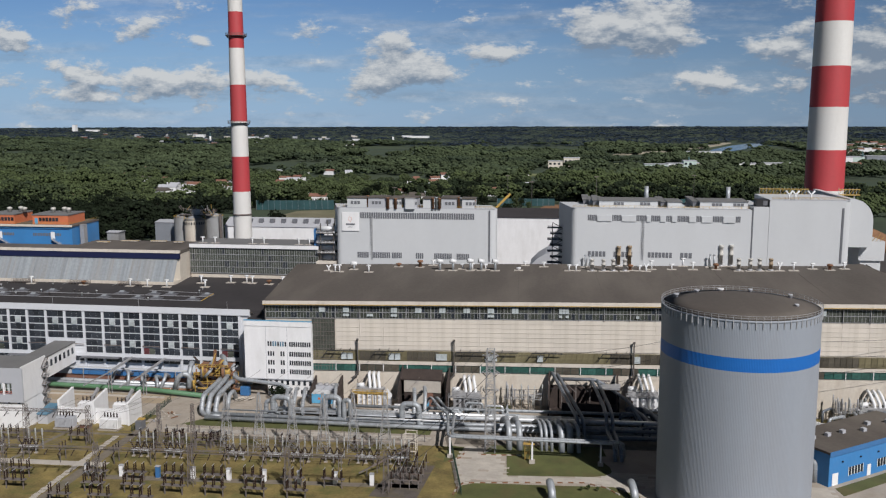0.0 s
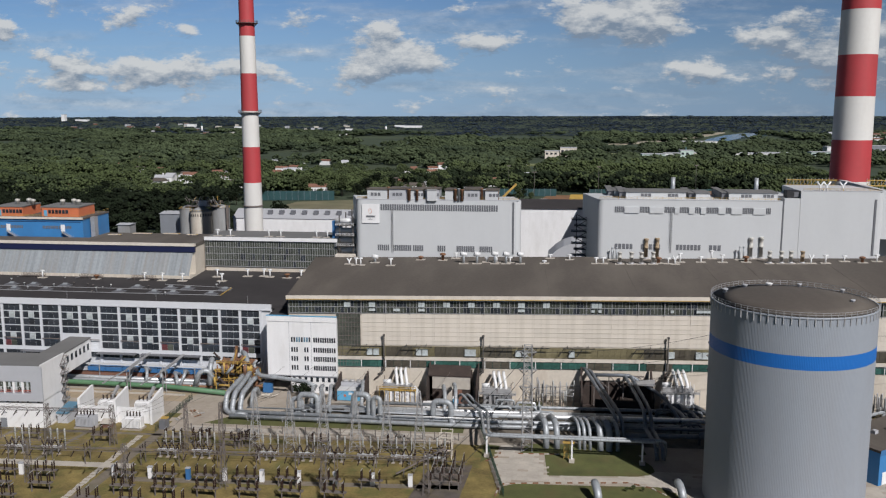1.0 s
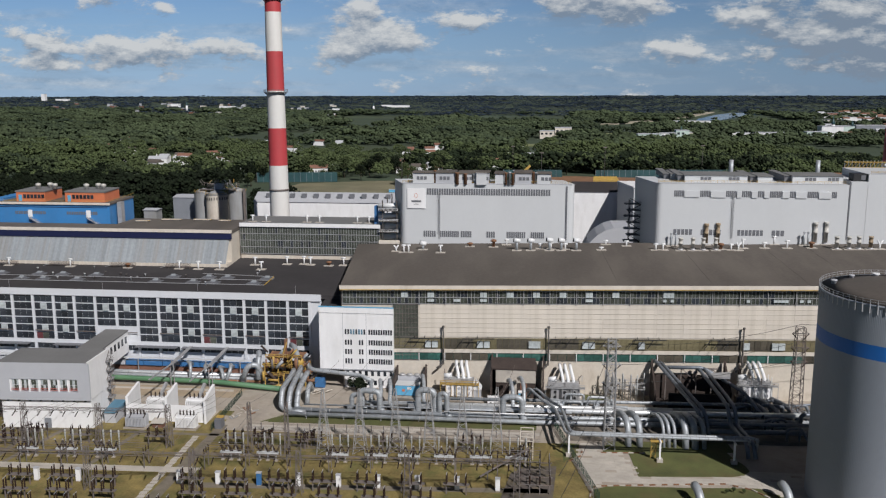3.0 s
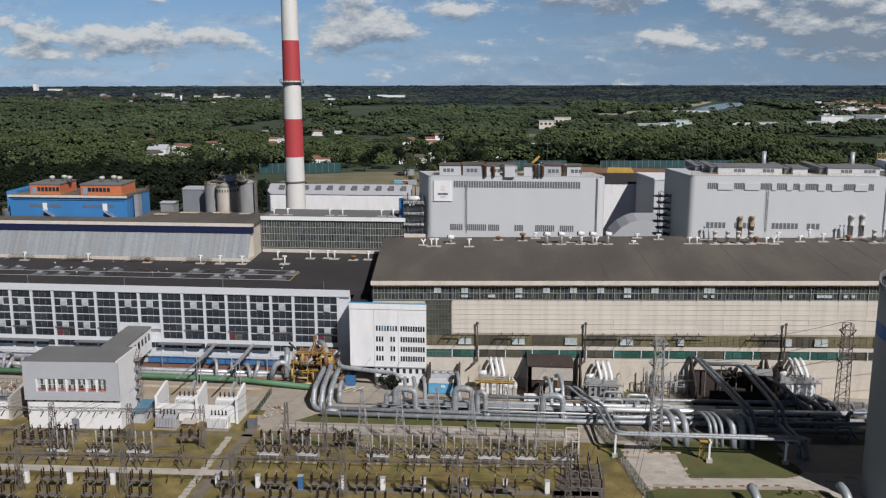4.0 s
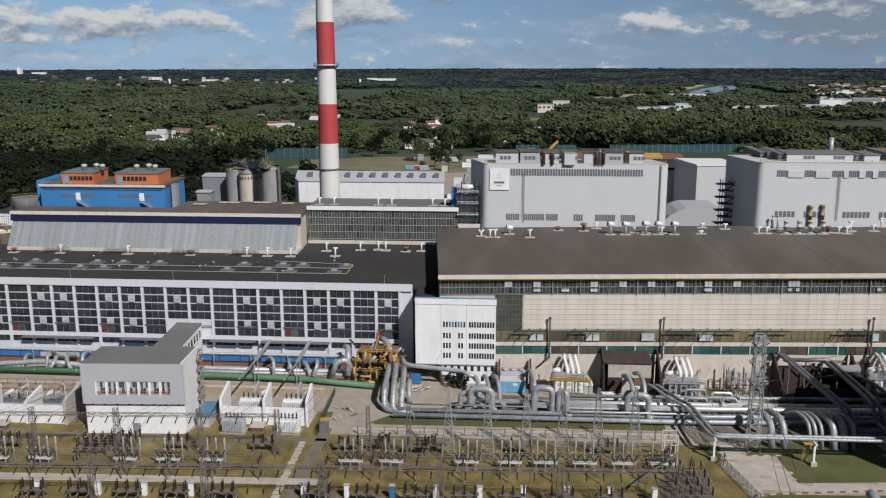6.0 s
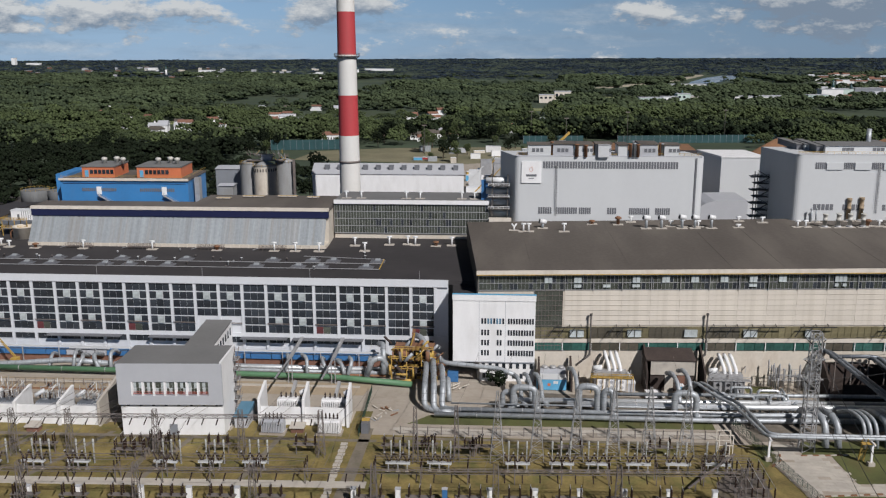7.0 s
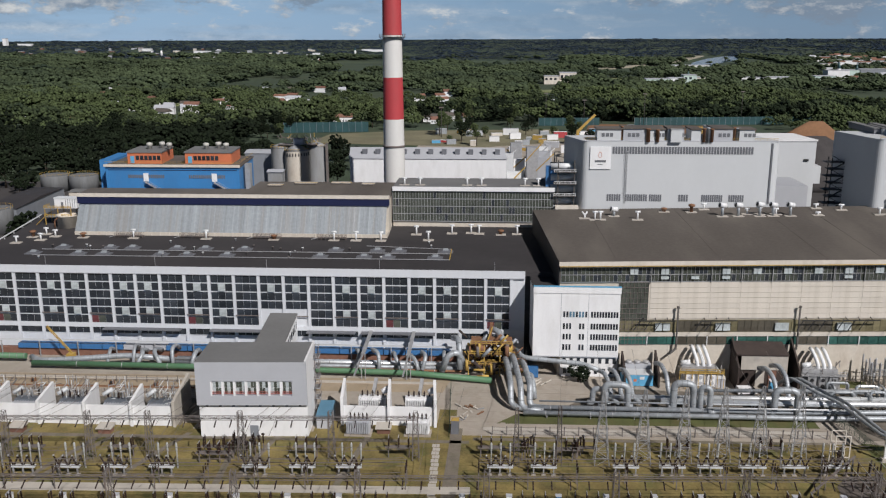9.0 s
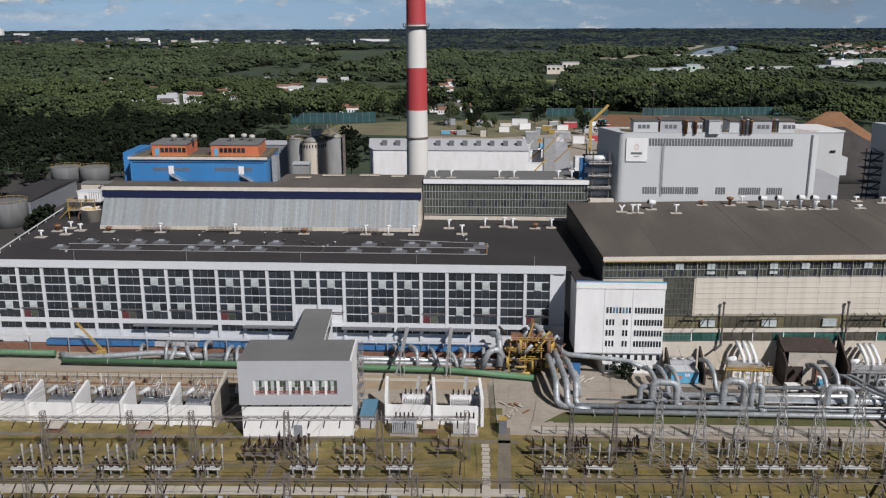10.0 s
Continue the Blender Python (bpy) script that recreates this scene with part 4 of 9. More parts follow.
# ---- chimneys ----
def chimney(c, r0, taper, bands, top, platforms, collars, label):
    ch = thing("chimney", label, "chimney", at=(c[0], c[1], 0))
    R = lambda z: r0 - taper * z
    z0, white = -0.5, True
    for z1 in bands + [top]:
        part("band", G().lathe((0, 0, 0), [(R(z0), z0), (R(z1), z1)], 40, caps=(z1 == top)), "chim_white" if white else "red", ch, "white painted band" if white else "red painted band")
        z0, white = z1, not white
    for z in platforms:
        p = part("platform", G().lathe((0, 0, 0), [(R(z) + 0.05, z - 0.2), (R(z) + 1.7, z - 0.2), (R(z) + 1.7, z), (R(z) + 0.05, z)], 32, smooth=False, caps=False), "steel_rust", ch, "steel gallery round the shaft")
        rl = G()
        for k in range(24):
            a, a2 = 2 * math.pi * k / 24, 2 * math.pi * (k + 1) / 24
            q = lambda t, h: ((R(z) + 1.6) * math.cos(t), (R(z) + 1.6) * math.sin(t), z + h)
            rl.bar(q(a, 0), q(a, 1.2), 0.12)
            for h in (0.6, 1.2):
                rl.bar(q(a, h), q(a2, h), 0.1)
            rl.bar(q(a, -0.1), (R(z) * math.cos(a), R(z) * math.sin(a), z - 1.6), 0.14)
        part("railing", rl, "steel_rust", p)
    for z in collars:
        part("collar", G().lathe((0, 0, 0), [(R(z) + 0.05, z - 0.5), (R(z) + 0.35, z - 0.4), (R(z) + 0.35, z + 0.4), (R(z) + 0.05, z + 0.5)], 40, caps=False), "steel_rust", ch)
    lad = G()
    for z in np.arange(2, top - 4, 4.0):
        lad.bar((0.3, -R(z) - 0.25, z), (0.3, -R(z + 4) - 0.25, z + 4), 0.12)
        lad.bar((-0.3, -R(z) - 0.25, z), (-0.3, -R(z + 4) - 0.25, z + 4), 0.12)
        lad.bar((-0.3, -R(z) - 0.25, z), (0.3, -R(z) - 0.25, z), 0.1)
    part("ladder", lad, "steel", ch).rotation_euler = (0, 0, radians(165))
    return ch


chimney((-96.4, 159.8), 5.5, 0.0095, [64.2, 83.7, 103.0, 123.0, 142.7, 162.0, 181.0], 200.0, [102.4, 149.5], [51.3], "tall slender chimney with red and white bands")
chimney((204.8, 125.0), 9.15, 0.0062, [70.5, 89.4, 109.1, 127.7, 147.6, 167.0, 186.0], 204.0, [], [], "tall wide chimney with red and white bands")


# ---- storage tank ----
def tank():
    t = thing("storage_tank", "tall grey ribbed storage tank with a blue band", "tank", at=(130.7, -71.5, 0))
    t.scale = (1, 1, 1.03)
    R = 20.2
    ring = lambda z: [((R - 0.034 * (k % 2)) * math.cos(math.pi * k / 330), (R - 0.034 * (k % 2)) * math.sin(math.pi * k / 330), z) for k in range(660)]
    part("shell_lower", G().sweep([ring(0.0), ring(40.3)], False, False), "tank", t, "ribbed grey sheet shell")
    part("band", G().sweep([ring(40.3), ring(43.7)], False, False), "tank_blue", t, "bright blue band")
    part("shell_upper", G().sweep([ring(43.7), ring(52.35)], False, False), "tank", t)
    part("rim", G().lathe((0, 0, 0), [(R - 0.15, 52.3), (R + 0.1, 52.4), (R + 0.1, 52.9), (R - 0.2, 52.9)], 96, caps=False), "tank", t)
    part("roof", G().lathe((0, 0, 0), [(R - 0.1, 52.85), (R * 0.7, 53.7), (R * 0.35, 54.3), (0.4, 54.5)], 64), "bitumen", t, "grey-brown shallow domed roof")
    rl = G()
    n = 72
    for k in range(n):
        a, a2 = 2 * math.pi * k / n, 2 * math.pi * (k + 1) / n
        q = lambda t_, h, r=R + 0.15: (r * math.cos(t_), r * math.sin(t_), 52.9 + h)
        rl.bar(q(a, 0), q(a, 1.15), 0.09)
        for h in (0.6, 1.15):
            rl.bar(q(a, h), q(a2, h), 0.08)
        rl.bar(q(a, -2.0, R + 0.1), q(a, -0.2, R + 0.1), 0.22)
    part("railing", rl, "steel", t, "thin grey railing and brackets")
    for ang, r, w in ((100, 15, 1.0), (128, 15.5, 0.8), (160, 17, 0.9), (70, 16, 0.7), (-20, 14, 0.7), (30, 17, 0.7)):
        a = radians(ang)
        part("roof_hatch", G().lathe((r * math.cos(a), r * math.sin(a), 52.9), [(w * 0.7, 0), (w * 0.7, 1.0), (w * 0.9, 1.1), (w * 0.9, 1.4)], 10), "white" if w > 0.9 else "grey_mid", t)
    # ladder cage on the far right side
    a = radians(8)
    lc = G()
    for z in np.arange(1, 52, 1.6):
        b0 = Vector(((R + 0.3) * math.cos(a), (R + 0.3) * math.sin(a), z))
        for s in (-0.5, 0.5):
            lc.bar(b0 + Vector((0, s, 0)), b0 + Vector((0, s, 1.6)), 0.12)
            lc.bar(b0 + Vector((0, s, 0.8)), b0 + Vector((1.1, s, 0.8)), 0.1)
        lc.bar(b0 + Vector((1.1, -0.5, 0.8)), b0 + Vector((1.1, 0.5, 0.8)), 0.1)
        lc.bar(b0 + Vector((1.1, 0, 0)), b0 + Vector((1.1, 0, 1.6)), 0.1)
    part("ladder_cage", lc, "steel_rust", t, "caged steel ladder")
    return t


tank()


# ---- control building in the switchyard ----
def control_building():
    b = thing("control_building", "white control building with a grey jutting upper storey", "building")
    X0, X1, Y0, Y1 = -125.4, -96.4, -47.0, -32.0
    part("lower_wall", G().box(X0 + 0.3, X1 - 0.2, Y0 + 0.9, Y1, -0.2, 9.2), "white", b, "white rendered base")
    part("upper_wall", G().box(X0 + 0.2, X1, Y0 + 0.5, Y1, 9.2, 20.2), "white", b, "white rendered side wall")
    # grey front with a window recess
    for g in (G().box(X0, X1, Y0, Y0 + 0.48, 9.0, 11.6), G().box(X0, X1, Y0, Y0 + 0.48, 15.5, 20.6),):
        part("front_panel", g, "grey_mid", b, "smooth mid grey front")
    part("front_panel", G().box(X0, -121.6, Y0, Y0 + 0.48, 11.6, 15.5), "grey_mid", b)
    part("front_panel", G().box(-100.3, X1, Y0, Y0 + 0.48, 11.6, 15.5), "grey_mid", b)
    pane = box_mesh("pane", 0, 0.72, 0, 0.06, 0, 1.6, "glass_old")
    pane_pale = box_mesh("pane", 0, 0.72, 0, 0.06, 0, 1.6, "glass_pale")
    for i in range(7):
        x = -121.5 + 3.05 * i
        wdw = part("window", G().box(x + 0.45, x + 2.85, Y0 + 0.36, Y0 + 0.44, 11.9, 15.4), "white", b, "white framed window")
        for c in range(3):
            for r in range(2):
                part("pane", pane_pale if (i * 3 + c * 2 + r) % 5 < 2 else pane, None, wdw, at=(x + 0.52 + 0.77 * c, Y0 + 0.31, 12.0 + 1.68 * r))
        part("pier", G().box(x - 0.28, x + 0.3, Y0 + 0.05, Y0 + 0.46, 11.6, 15.5), "white", b)
    rl = G()
    for z in (12.1, 12.6):
        rl.bar((-121.6, Y0 + 0.12, z), (-100.3, Y0 + 0.12, z), 0.13)
    part("rail", rl, "red_rail", b, "faded red rail")
    part("roof", G().box(X0 + 0.1, X1 - 0.1, Y0 + 0.1, Y1, 20.3, 20.75), "bitumen_grey", b, "grey flat roof")
    part("parapet", G().box(X1 - 0.5, X1 + 0.02, Y0, Y1, 20.2, 21.0), "white", b)
    for i in range(8):
        part("soffit_light", box_mesh("soffit_light", -0.35, 0.35, -0.1, 0.3, 0, 0.7, "black"), None, b, at=(-123 + 3.5 * i, Y0 + 0.75, 8.4))
    for i in range(8):
        part("cable_bracket", G().bar((-124 + 3.6 * i, Y0 + 0.85, 4.9), (-124.6 + 3.6 * i, Y0 + 0.3, 5.4), 0.12), "steel_rust", b)
    part("door", G().box(-112.0, -109.8, Y0 + 0.8, Y0 + 0.95, 0, 3.1), "shed_grey", b, "blue-grey steel door")
    # linking wing at the back: a raised bridge that meets the turbine building above the pipes
    part("wing", G().prism([(-116.14, -31.98), (-107.65, -31.98), (-109.09, 12.29), (-117.57, 12.77)], 6.6, 14.3), "white", b, "white linking wing")
    part("wing_base", G().prism([(-116.14, -31.98), (-107.65, -31.98), (-108.25, -13.39), (-116.74, -13.19)], 0, 6.6), "white", b)
    part("wing_roof", G().prism([(-116.34, -31.98), (-107.45, -31.98), (-108.89, 12.29), (-117.77, 12.77)], 14.3, 14.75), "bitumen_grey", b)
    for i in range(12):
        q = (i + 1.0) / 13
        part("window", box_mesh("window", -0.1, 0.08, 0, 1.5, 0, 2.4, "glass"), None, b, at=(-107.65 + (-1.44) * q, -31.98 + (44.27) * q, 10.4))
    # fire stairs on the right side
    for k in range(6):
        part("stair_landing", G().box(X1, X1 + 1.6, Y1 - 3.6, Y1 - 0.3, 3.0 + 2.9 * k, 3.15 + 2.9 * k), "steel", b)
        st = G()
        for sx in (0.25, 1.35):
            st.bar((X1 + sx, Y1 - 3.6, 3.1 + 2.9 * k), (X1 + sx, Y1 - 0.6, 3.1 + 2.9 * k + 2.9), 0.14, 0.2)
        for j in range(8):
            st.bar((X1 + 0.25, Y1 - 3.5 + 0.36 * j, 3.3 + 2.9 * k + 0.35 * j), (X1 + 1.35, Y1 - 3.5 + 0.36 * j, 3.3 + 2.9 * k + 0.35 * j), 0.16, 0.05)
        for h in (0.6, 1.1):
            st.bar((X1 + 1.6, Y1 - 3.6, 3.1 + 2.9 * k + h), (X1 + 1.6, Y1 - 0.3, 3.1 + 2.9 * k + h), 0.08)
        part("stair_flight", st, "steel_rust", b)
    b.matrix_world = pose(-109.8, -48.6, 0, 0, 0, 3.2) @ Matrix.Translation((110.9, 47.0, 0)) @ Matrix.Scale(1.03, 4, (0, 0, 1))
    return b


control_building()

# ---- behind the halls ----
def blue_house():
    b = thing("blue_building", "blue clad plant building with orange roof houses", "building")
    X0, X1, Y0, Y1 = -198.4, -145.6, 70.0, 98.0
    part("wall", G().prism([(X0, Y0), (X1, Y0), (X1 - 2.5, Y1), (X0 - 2.5, Y1)], -0.2, 54.0), "blue_clad", b, "blue ribbed cladding")
    part("annex", G().prism([(X0 - 5, Y0 + 6), (X0 - 0.02, Y0 + 6), (X0 - 2, Y1), (X0 - 7, Y1)], -0.2, 55.6), "blue_clad", b)
    part("roof", G().prism([(X0 - 0.3, Y0 - 0.5), (X1 + 0.4, Y0 - 0.5), (X1 - 2.2, Y1 + 0.3), (X0 - 2.8, Y1 + 0.3)], 54.0, 54.6), "bitumen", b)
    part("roof_edge", G().box(X0 - 0.4, X1 + 0.5, Y0 - 0.75, Y0 - 0.52, 54.0, 55.0), "cream", b, "cream roof edge")
    for x0, x1 in ((-191.0, -177.4), (-168.0, -149.6)):
        p = part("roof_house", G().prism([(x0, 74), (x1, 74), (x1 - 1.6, 91), (x0 - 1.6, 91)], 54.6, 58.9), "orange", b, "orange clad roof house")
        part("roof", G().prism([(x0 - 0.3, 73.7), (x1 + 0.3, 73.7), (x1 - 1.4, 91.3), (x0 - 1.8, 91.3)], 58.9, 59.4), "bitumen_grey", p)
        for i in range(6):
            part("window", box_mesh("window", 0, 1.3, 0, 0.2, 0, 1.7, "glass"), None, p, at=(x0 + 3.4 + 1.7 * i, 73.85, 56.1))
        part("door", box_mesh("door", 0, 1.5, 0, 0.2, 0, 2.8, "light_blue"), None, p, at=(x0 + 1.2, 73.85, 54.8))
        for k in range(3):
            v = G().lathe((x0 + 6 + 4 * k, 82 + 3 * (k % 2), 59.4), [(0.8, 0), (0.8, 1.2), (1.2, 1.4), (1.2, 2.3), (0.5, 2.6)], 12)
            part("roof_vent", v, "stack_steel", p, "grey roof ventilator")
    rail = G()
    for h in (0.6, 1.1):
        rail.bar((X0, Y0 - 0.2, 54.9 + h), (X1, Y0 - 0.2, 54.9 + h), 0.08)
        rail.bar((X1, Y0 - 0.2, 54.9 + h), (X1 - 2.3, Y1, 54.9 + h), 0.08)
    part("railing", rail, "yellow", b)
    slat = box_mesh("louvre", 0, 0.55, 0, 0.2, 0, 1.3, "grey_dark")
    for i in range(18):
        for x0 in (-189.5, -165.5):
            part("louvre", slat, None, b, at=(x0 + 0.8 * i, Y0 - 0.12, 49.6))
    for x0 in (-183.5, -156.5):
        part("door", box_mesh("door", 0, 2.0, 0, 0.25, 0, 3.2, "white"), None, b, at=(x0, Y0 - 0.15, 48.3))
        s = G().bar((x0 + 1, Y0 - 1.0, 48.2), (x0 + 7.5, Y0 - 1.0, 45.9 - 1.4), 1.3, 0.3)
        for h in (0.6, 1.2):
            s.bar((x0 + 1, Y0 - 1.6, 48.2 + h), (x0 + 7.5, Y0 - 1.6, 45.9 - 1.4 + h), 0.1)
        part("stair", s, "steel", b, "outside steel stair")
    part("dark_band", G().box(X0 + 1, X1 - 1, Y0 - 0.07, Y0 + 0.02, 52.6, 52.9), "navy", b)
    part("stair_tower", G().box(X1 + 0.4, X1 + 2.4, Y0 + 6, Y0 + 9, 30, 54.5), "steel", b, "grey steel stair tower")
    return b


blue_house()


def silo(x, y, r, h, label, group="silos"):
    s = thing("silo", label, "silo", group, at=(x, y, 0))
    part("shell", G().lathe((0, 0, 0), [(r, 0), (r, h)], 36, caps=False), "render" if r > 7 else "silo_grey", s)
    part("cone_roof", G().lathe((0, 0, 0), [(r + 0.15, h), (r * 0.5, h + r * 0.28), (0.5, h + r * 0.42)], 36), "silo_grey", s)
    for k in range(14):
        a = radians(180 + 180 * k / 13)
        if r > 7:
            part("window", G().bar(((r + 0.03) * math.cos(a), (r + 0.03) * math.sin(a), h - 3.0), ((r + 0.03) * math.cos(a), (r + 0.03) * math.sin(a), h - 1.2), 0.5), "black", s)
    rail = G()
    for k in range(20):
        a, a2 = 2 * math.pi * k / 20, 2 * math.pi * (k + 1) / 20
        rail.bar((r * math.cos(a), r * math.sin(a), h), (r * math.cos(a), r * math.sin(a), h + 1.2), 0.12)
        rail.bar((r * math.cos(a), r * math.sin(a), h + 1.2), (r * math.cos(a2), r * math.sin(a2), h + 1.2), 0.12)
    part("railing", rail, "yellow", s, "yellow railing")
    return s


silo(-175.5, 254.0, 6.0, 38.3, "pale grey steel silo with a cone roof")
silo(-164.8, 249.0, 7.1, 37.4, "stained concrete silo with small windows")
silo(-154.4, 257.0, 6.0, 38.8, "pale grey steel silo with a cone roof")


def silo_top():
    t = thing("silo_bridge", "yellow and grey steel conveyor frame over the silos", "conveyor")
    r2 = random.Random(3)
    for k in range(60):
        x, y, z = r2.uniform(-176, -153), r2.uniform(248, 257), r2.uniform(40, 45)
        d = r2.choice([(3, 0, 0), (0, 3, 0), (0, 0, 2.6), (2, 0, 2.5), (-2, 0, 2.5)])
        part("strut", G().bar((x, y, z), (x + d[0], y + d[1], z + d[2]), 0.28), r2.choice(["yellow", "steel", "steel_rust", "steel_rust"]), t)
    part("deck", G().box(-176, -153, 249, 256, 40.2, 40.5), "steel_rust", t)
    part("cabin", G().box(-167, -161, 250, 254, 40.5, 44.0), "grey_mid", t)
    for x in (-170, -159.5):
        part("leg", G().bar((x, 259, 0), (x, 259, 40.3), 0.6), "steel", t)
    part("stair", G().bar((-147.6, 252, 18), (-147.6, 252, 41), 1.4), "steel_rust", t, "caged stair beside the silos")

silo_top()


def shed(name, x0, x1, y0, y1, eave, ridge, wall, roof, label, skew=-0.1):
    s = thing(name, label, "shed")
    d = (y1 - y0) * skew
    part("wall", G().prism([(x0, y0), (x1, y0), (x1 + d, y1), (x0 + d, y1)], -0.2, eave), wall, s)
    g = G()
    ym, dm = (y0 + y1) / 2, d / 2
    a, b_, c_, e = (x0 - 0.5, y0 - 0.5, eave), (x1 + 0.5, y0 - 0.5, eave), (x1 + d + 0.5, y1 + 0.5, eave), (x0 + d - 0.5, y1 + 0.5, eave)
    r0, r1 = (x0 + dm - 0.5, ym, ridge), (x1 + dm + 0.5, ym, ridge)
    for q in ((a, b_, r1, r0), (c_, e, r0, r1), (b_, c_, r1), (e, a, r0)):
        g.quad(*q)
    part("roof", g, roof, s)
    return s


sh = shed("white_shed", -126, -42, 206, 234, 38.6, 43.0, "white", "grey_mid", "long white storage shed with a clerestory roof")
for i in range(11):
    part("roof_light", G().box(-120 + 7.2 * i, -117.4 + 7.2 * i, 211, 213.5, 40.2, 42.9), "grey_dark", sh, "dark roof light box")
shed("grey_shed", -200, -184, 262, 282, 33.5, 34.5, "shed_grey", "grey_mid", "plain mid grey storage shed")
shed("white_shed", 36, 117, 229, 262, 43.8, 48.3, "white", "bitumen_dark", "white gabled coal shed between the boiler houses")
shed("plant_room", -140.5, -134.5, 92, 100, 48.8, 49.4, "silo_grey", "grey_mid", "white plant room beside the blue building")
shed("low_building", -330, -312, 200, 268, 10.5, 12, "shed_grey", "bitumen_dark", "low grey building with a dark roof")
shed("low_building", -318, -296, 272, 284, 7, 7.6, "render", "bitumen_grey", "low stained building with a flat roof")


# weathered concrete, darkened because the squat tanks stand in shade
M["tank_shaded"] = mat("weathered_shaded_concrete", (0.15, 0.155, 0.16), 0.8, var=0.15, scale=0.3, fine=1.5, dirt_shade=(0.09, 0.09, 0.085), dirt_shade_amt=0.7, dirt_shade_scale=0.2, stretch=(1, 1, 0.25))


def ash_tank(x, y, r, h):
    s = thing("water_tank", "squat grey concrete tank with yellow railing", "tank", "squat tanks", at=(x, y, 0))
    part("shell", G().lathe((0, 0, 0), [(r, 0), (r, h), (r - 0.4, h + 0.5)], 32), "tank_shaded", s)
    rail = G()
    for k in range(18):
        a, a2 = 2 * math.pi * k / 18, 2 * math.pi * (k + 1) / 18
        rail.bar((r * math.cos(a), r * math.sin(a), h + 0.4), (r * math.cos(a), r * math.sin(a), h + 1.6), 0.12)
        rail.bar((r * math.cos(a), r * math.sin(a), h + 1.6), (r * math.cos(a2), r * math.sin(a2), h + 1.6), 0.12)
    part("railing", rail, "yellow", s)


ash_tank(-349, 316, 9.6, 10.5)
ash_tank(-329, 316, 9.6, 10.5)
ash_tank(-318, 188, 10, 12.5)


def duct_tower():
    """Platforms and ducts between the gallery and the boiler house."""
    s = thing("duct_tower", "white ducts on dark steel platforms beside the boiler house", "structure")
    for x in (-24, -18):
        for y in (66, 78, 90):
            part("column", G().bar((x, y, 0), (x, y, 58), 0.45), "steel_soot", s)
    for z in (40, 44.5, 49, 53.5):
        part("deck", G().box(-25.5, -17.2, 65, 91, z, z + 0.3), "steel_soot", s)
        rl = G()
        for h in (0.6, 1.2):
            rl.bar((-25.5, 65, z + h), (-17.2, 65, z + h), 0.14)
        for k in range(5):
            rl.bar((-25.5 + 2.0 * k, 65, z + 0.2), (-25.5 + 2.0 * k, 65, z + 1.2), 0.12)
        part("rail", rl, "pipe_white", s)
    for z, r in ((42.3, 1.5), (46.8, 1.5), (51.0, 1.2), (55.2, 1.2)):
        part("duct", G().cyl((-26.5, 70, z), (-16.2, 70, z), r, seg=14), "pipe_white", s)
    part("blue_box", G().box(-28.3, -24.3, 70, 73, 46.5, 55.0), "blue", s, "blue steel cabinet")
    part("white_box", G().box(-23, -17.5, 84, 90, 44.8, 53), "pipe_white", s)
    part("low_cabin", G().box(-25, -16.5, 61.5, 64.5, 38, 41.5), "cream", s, "cream cabin at the roof edge")


duct_tower()


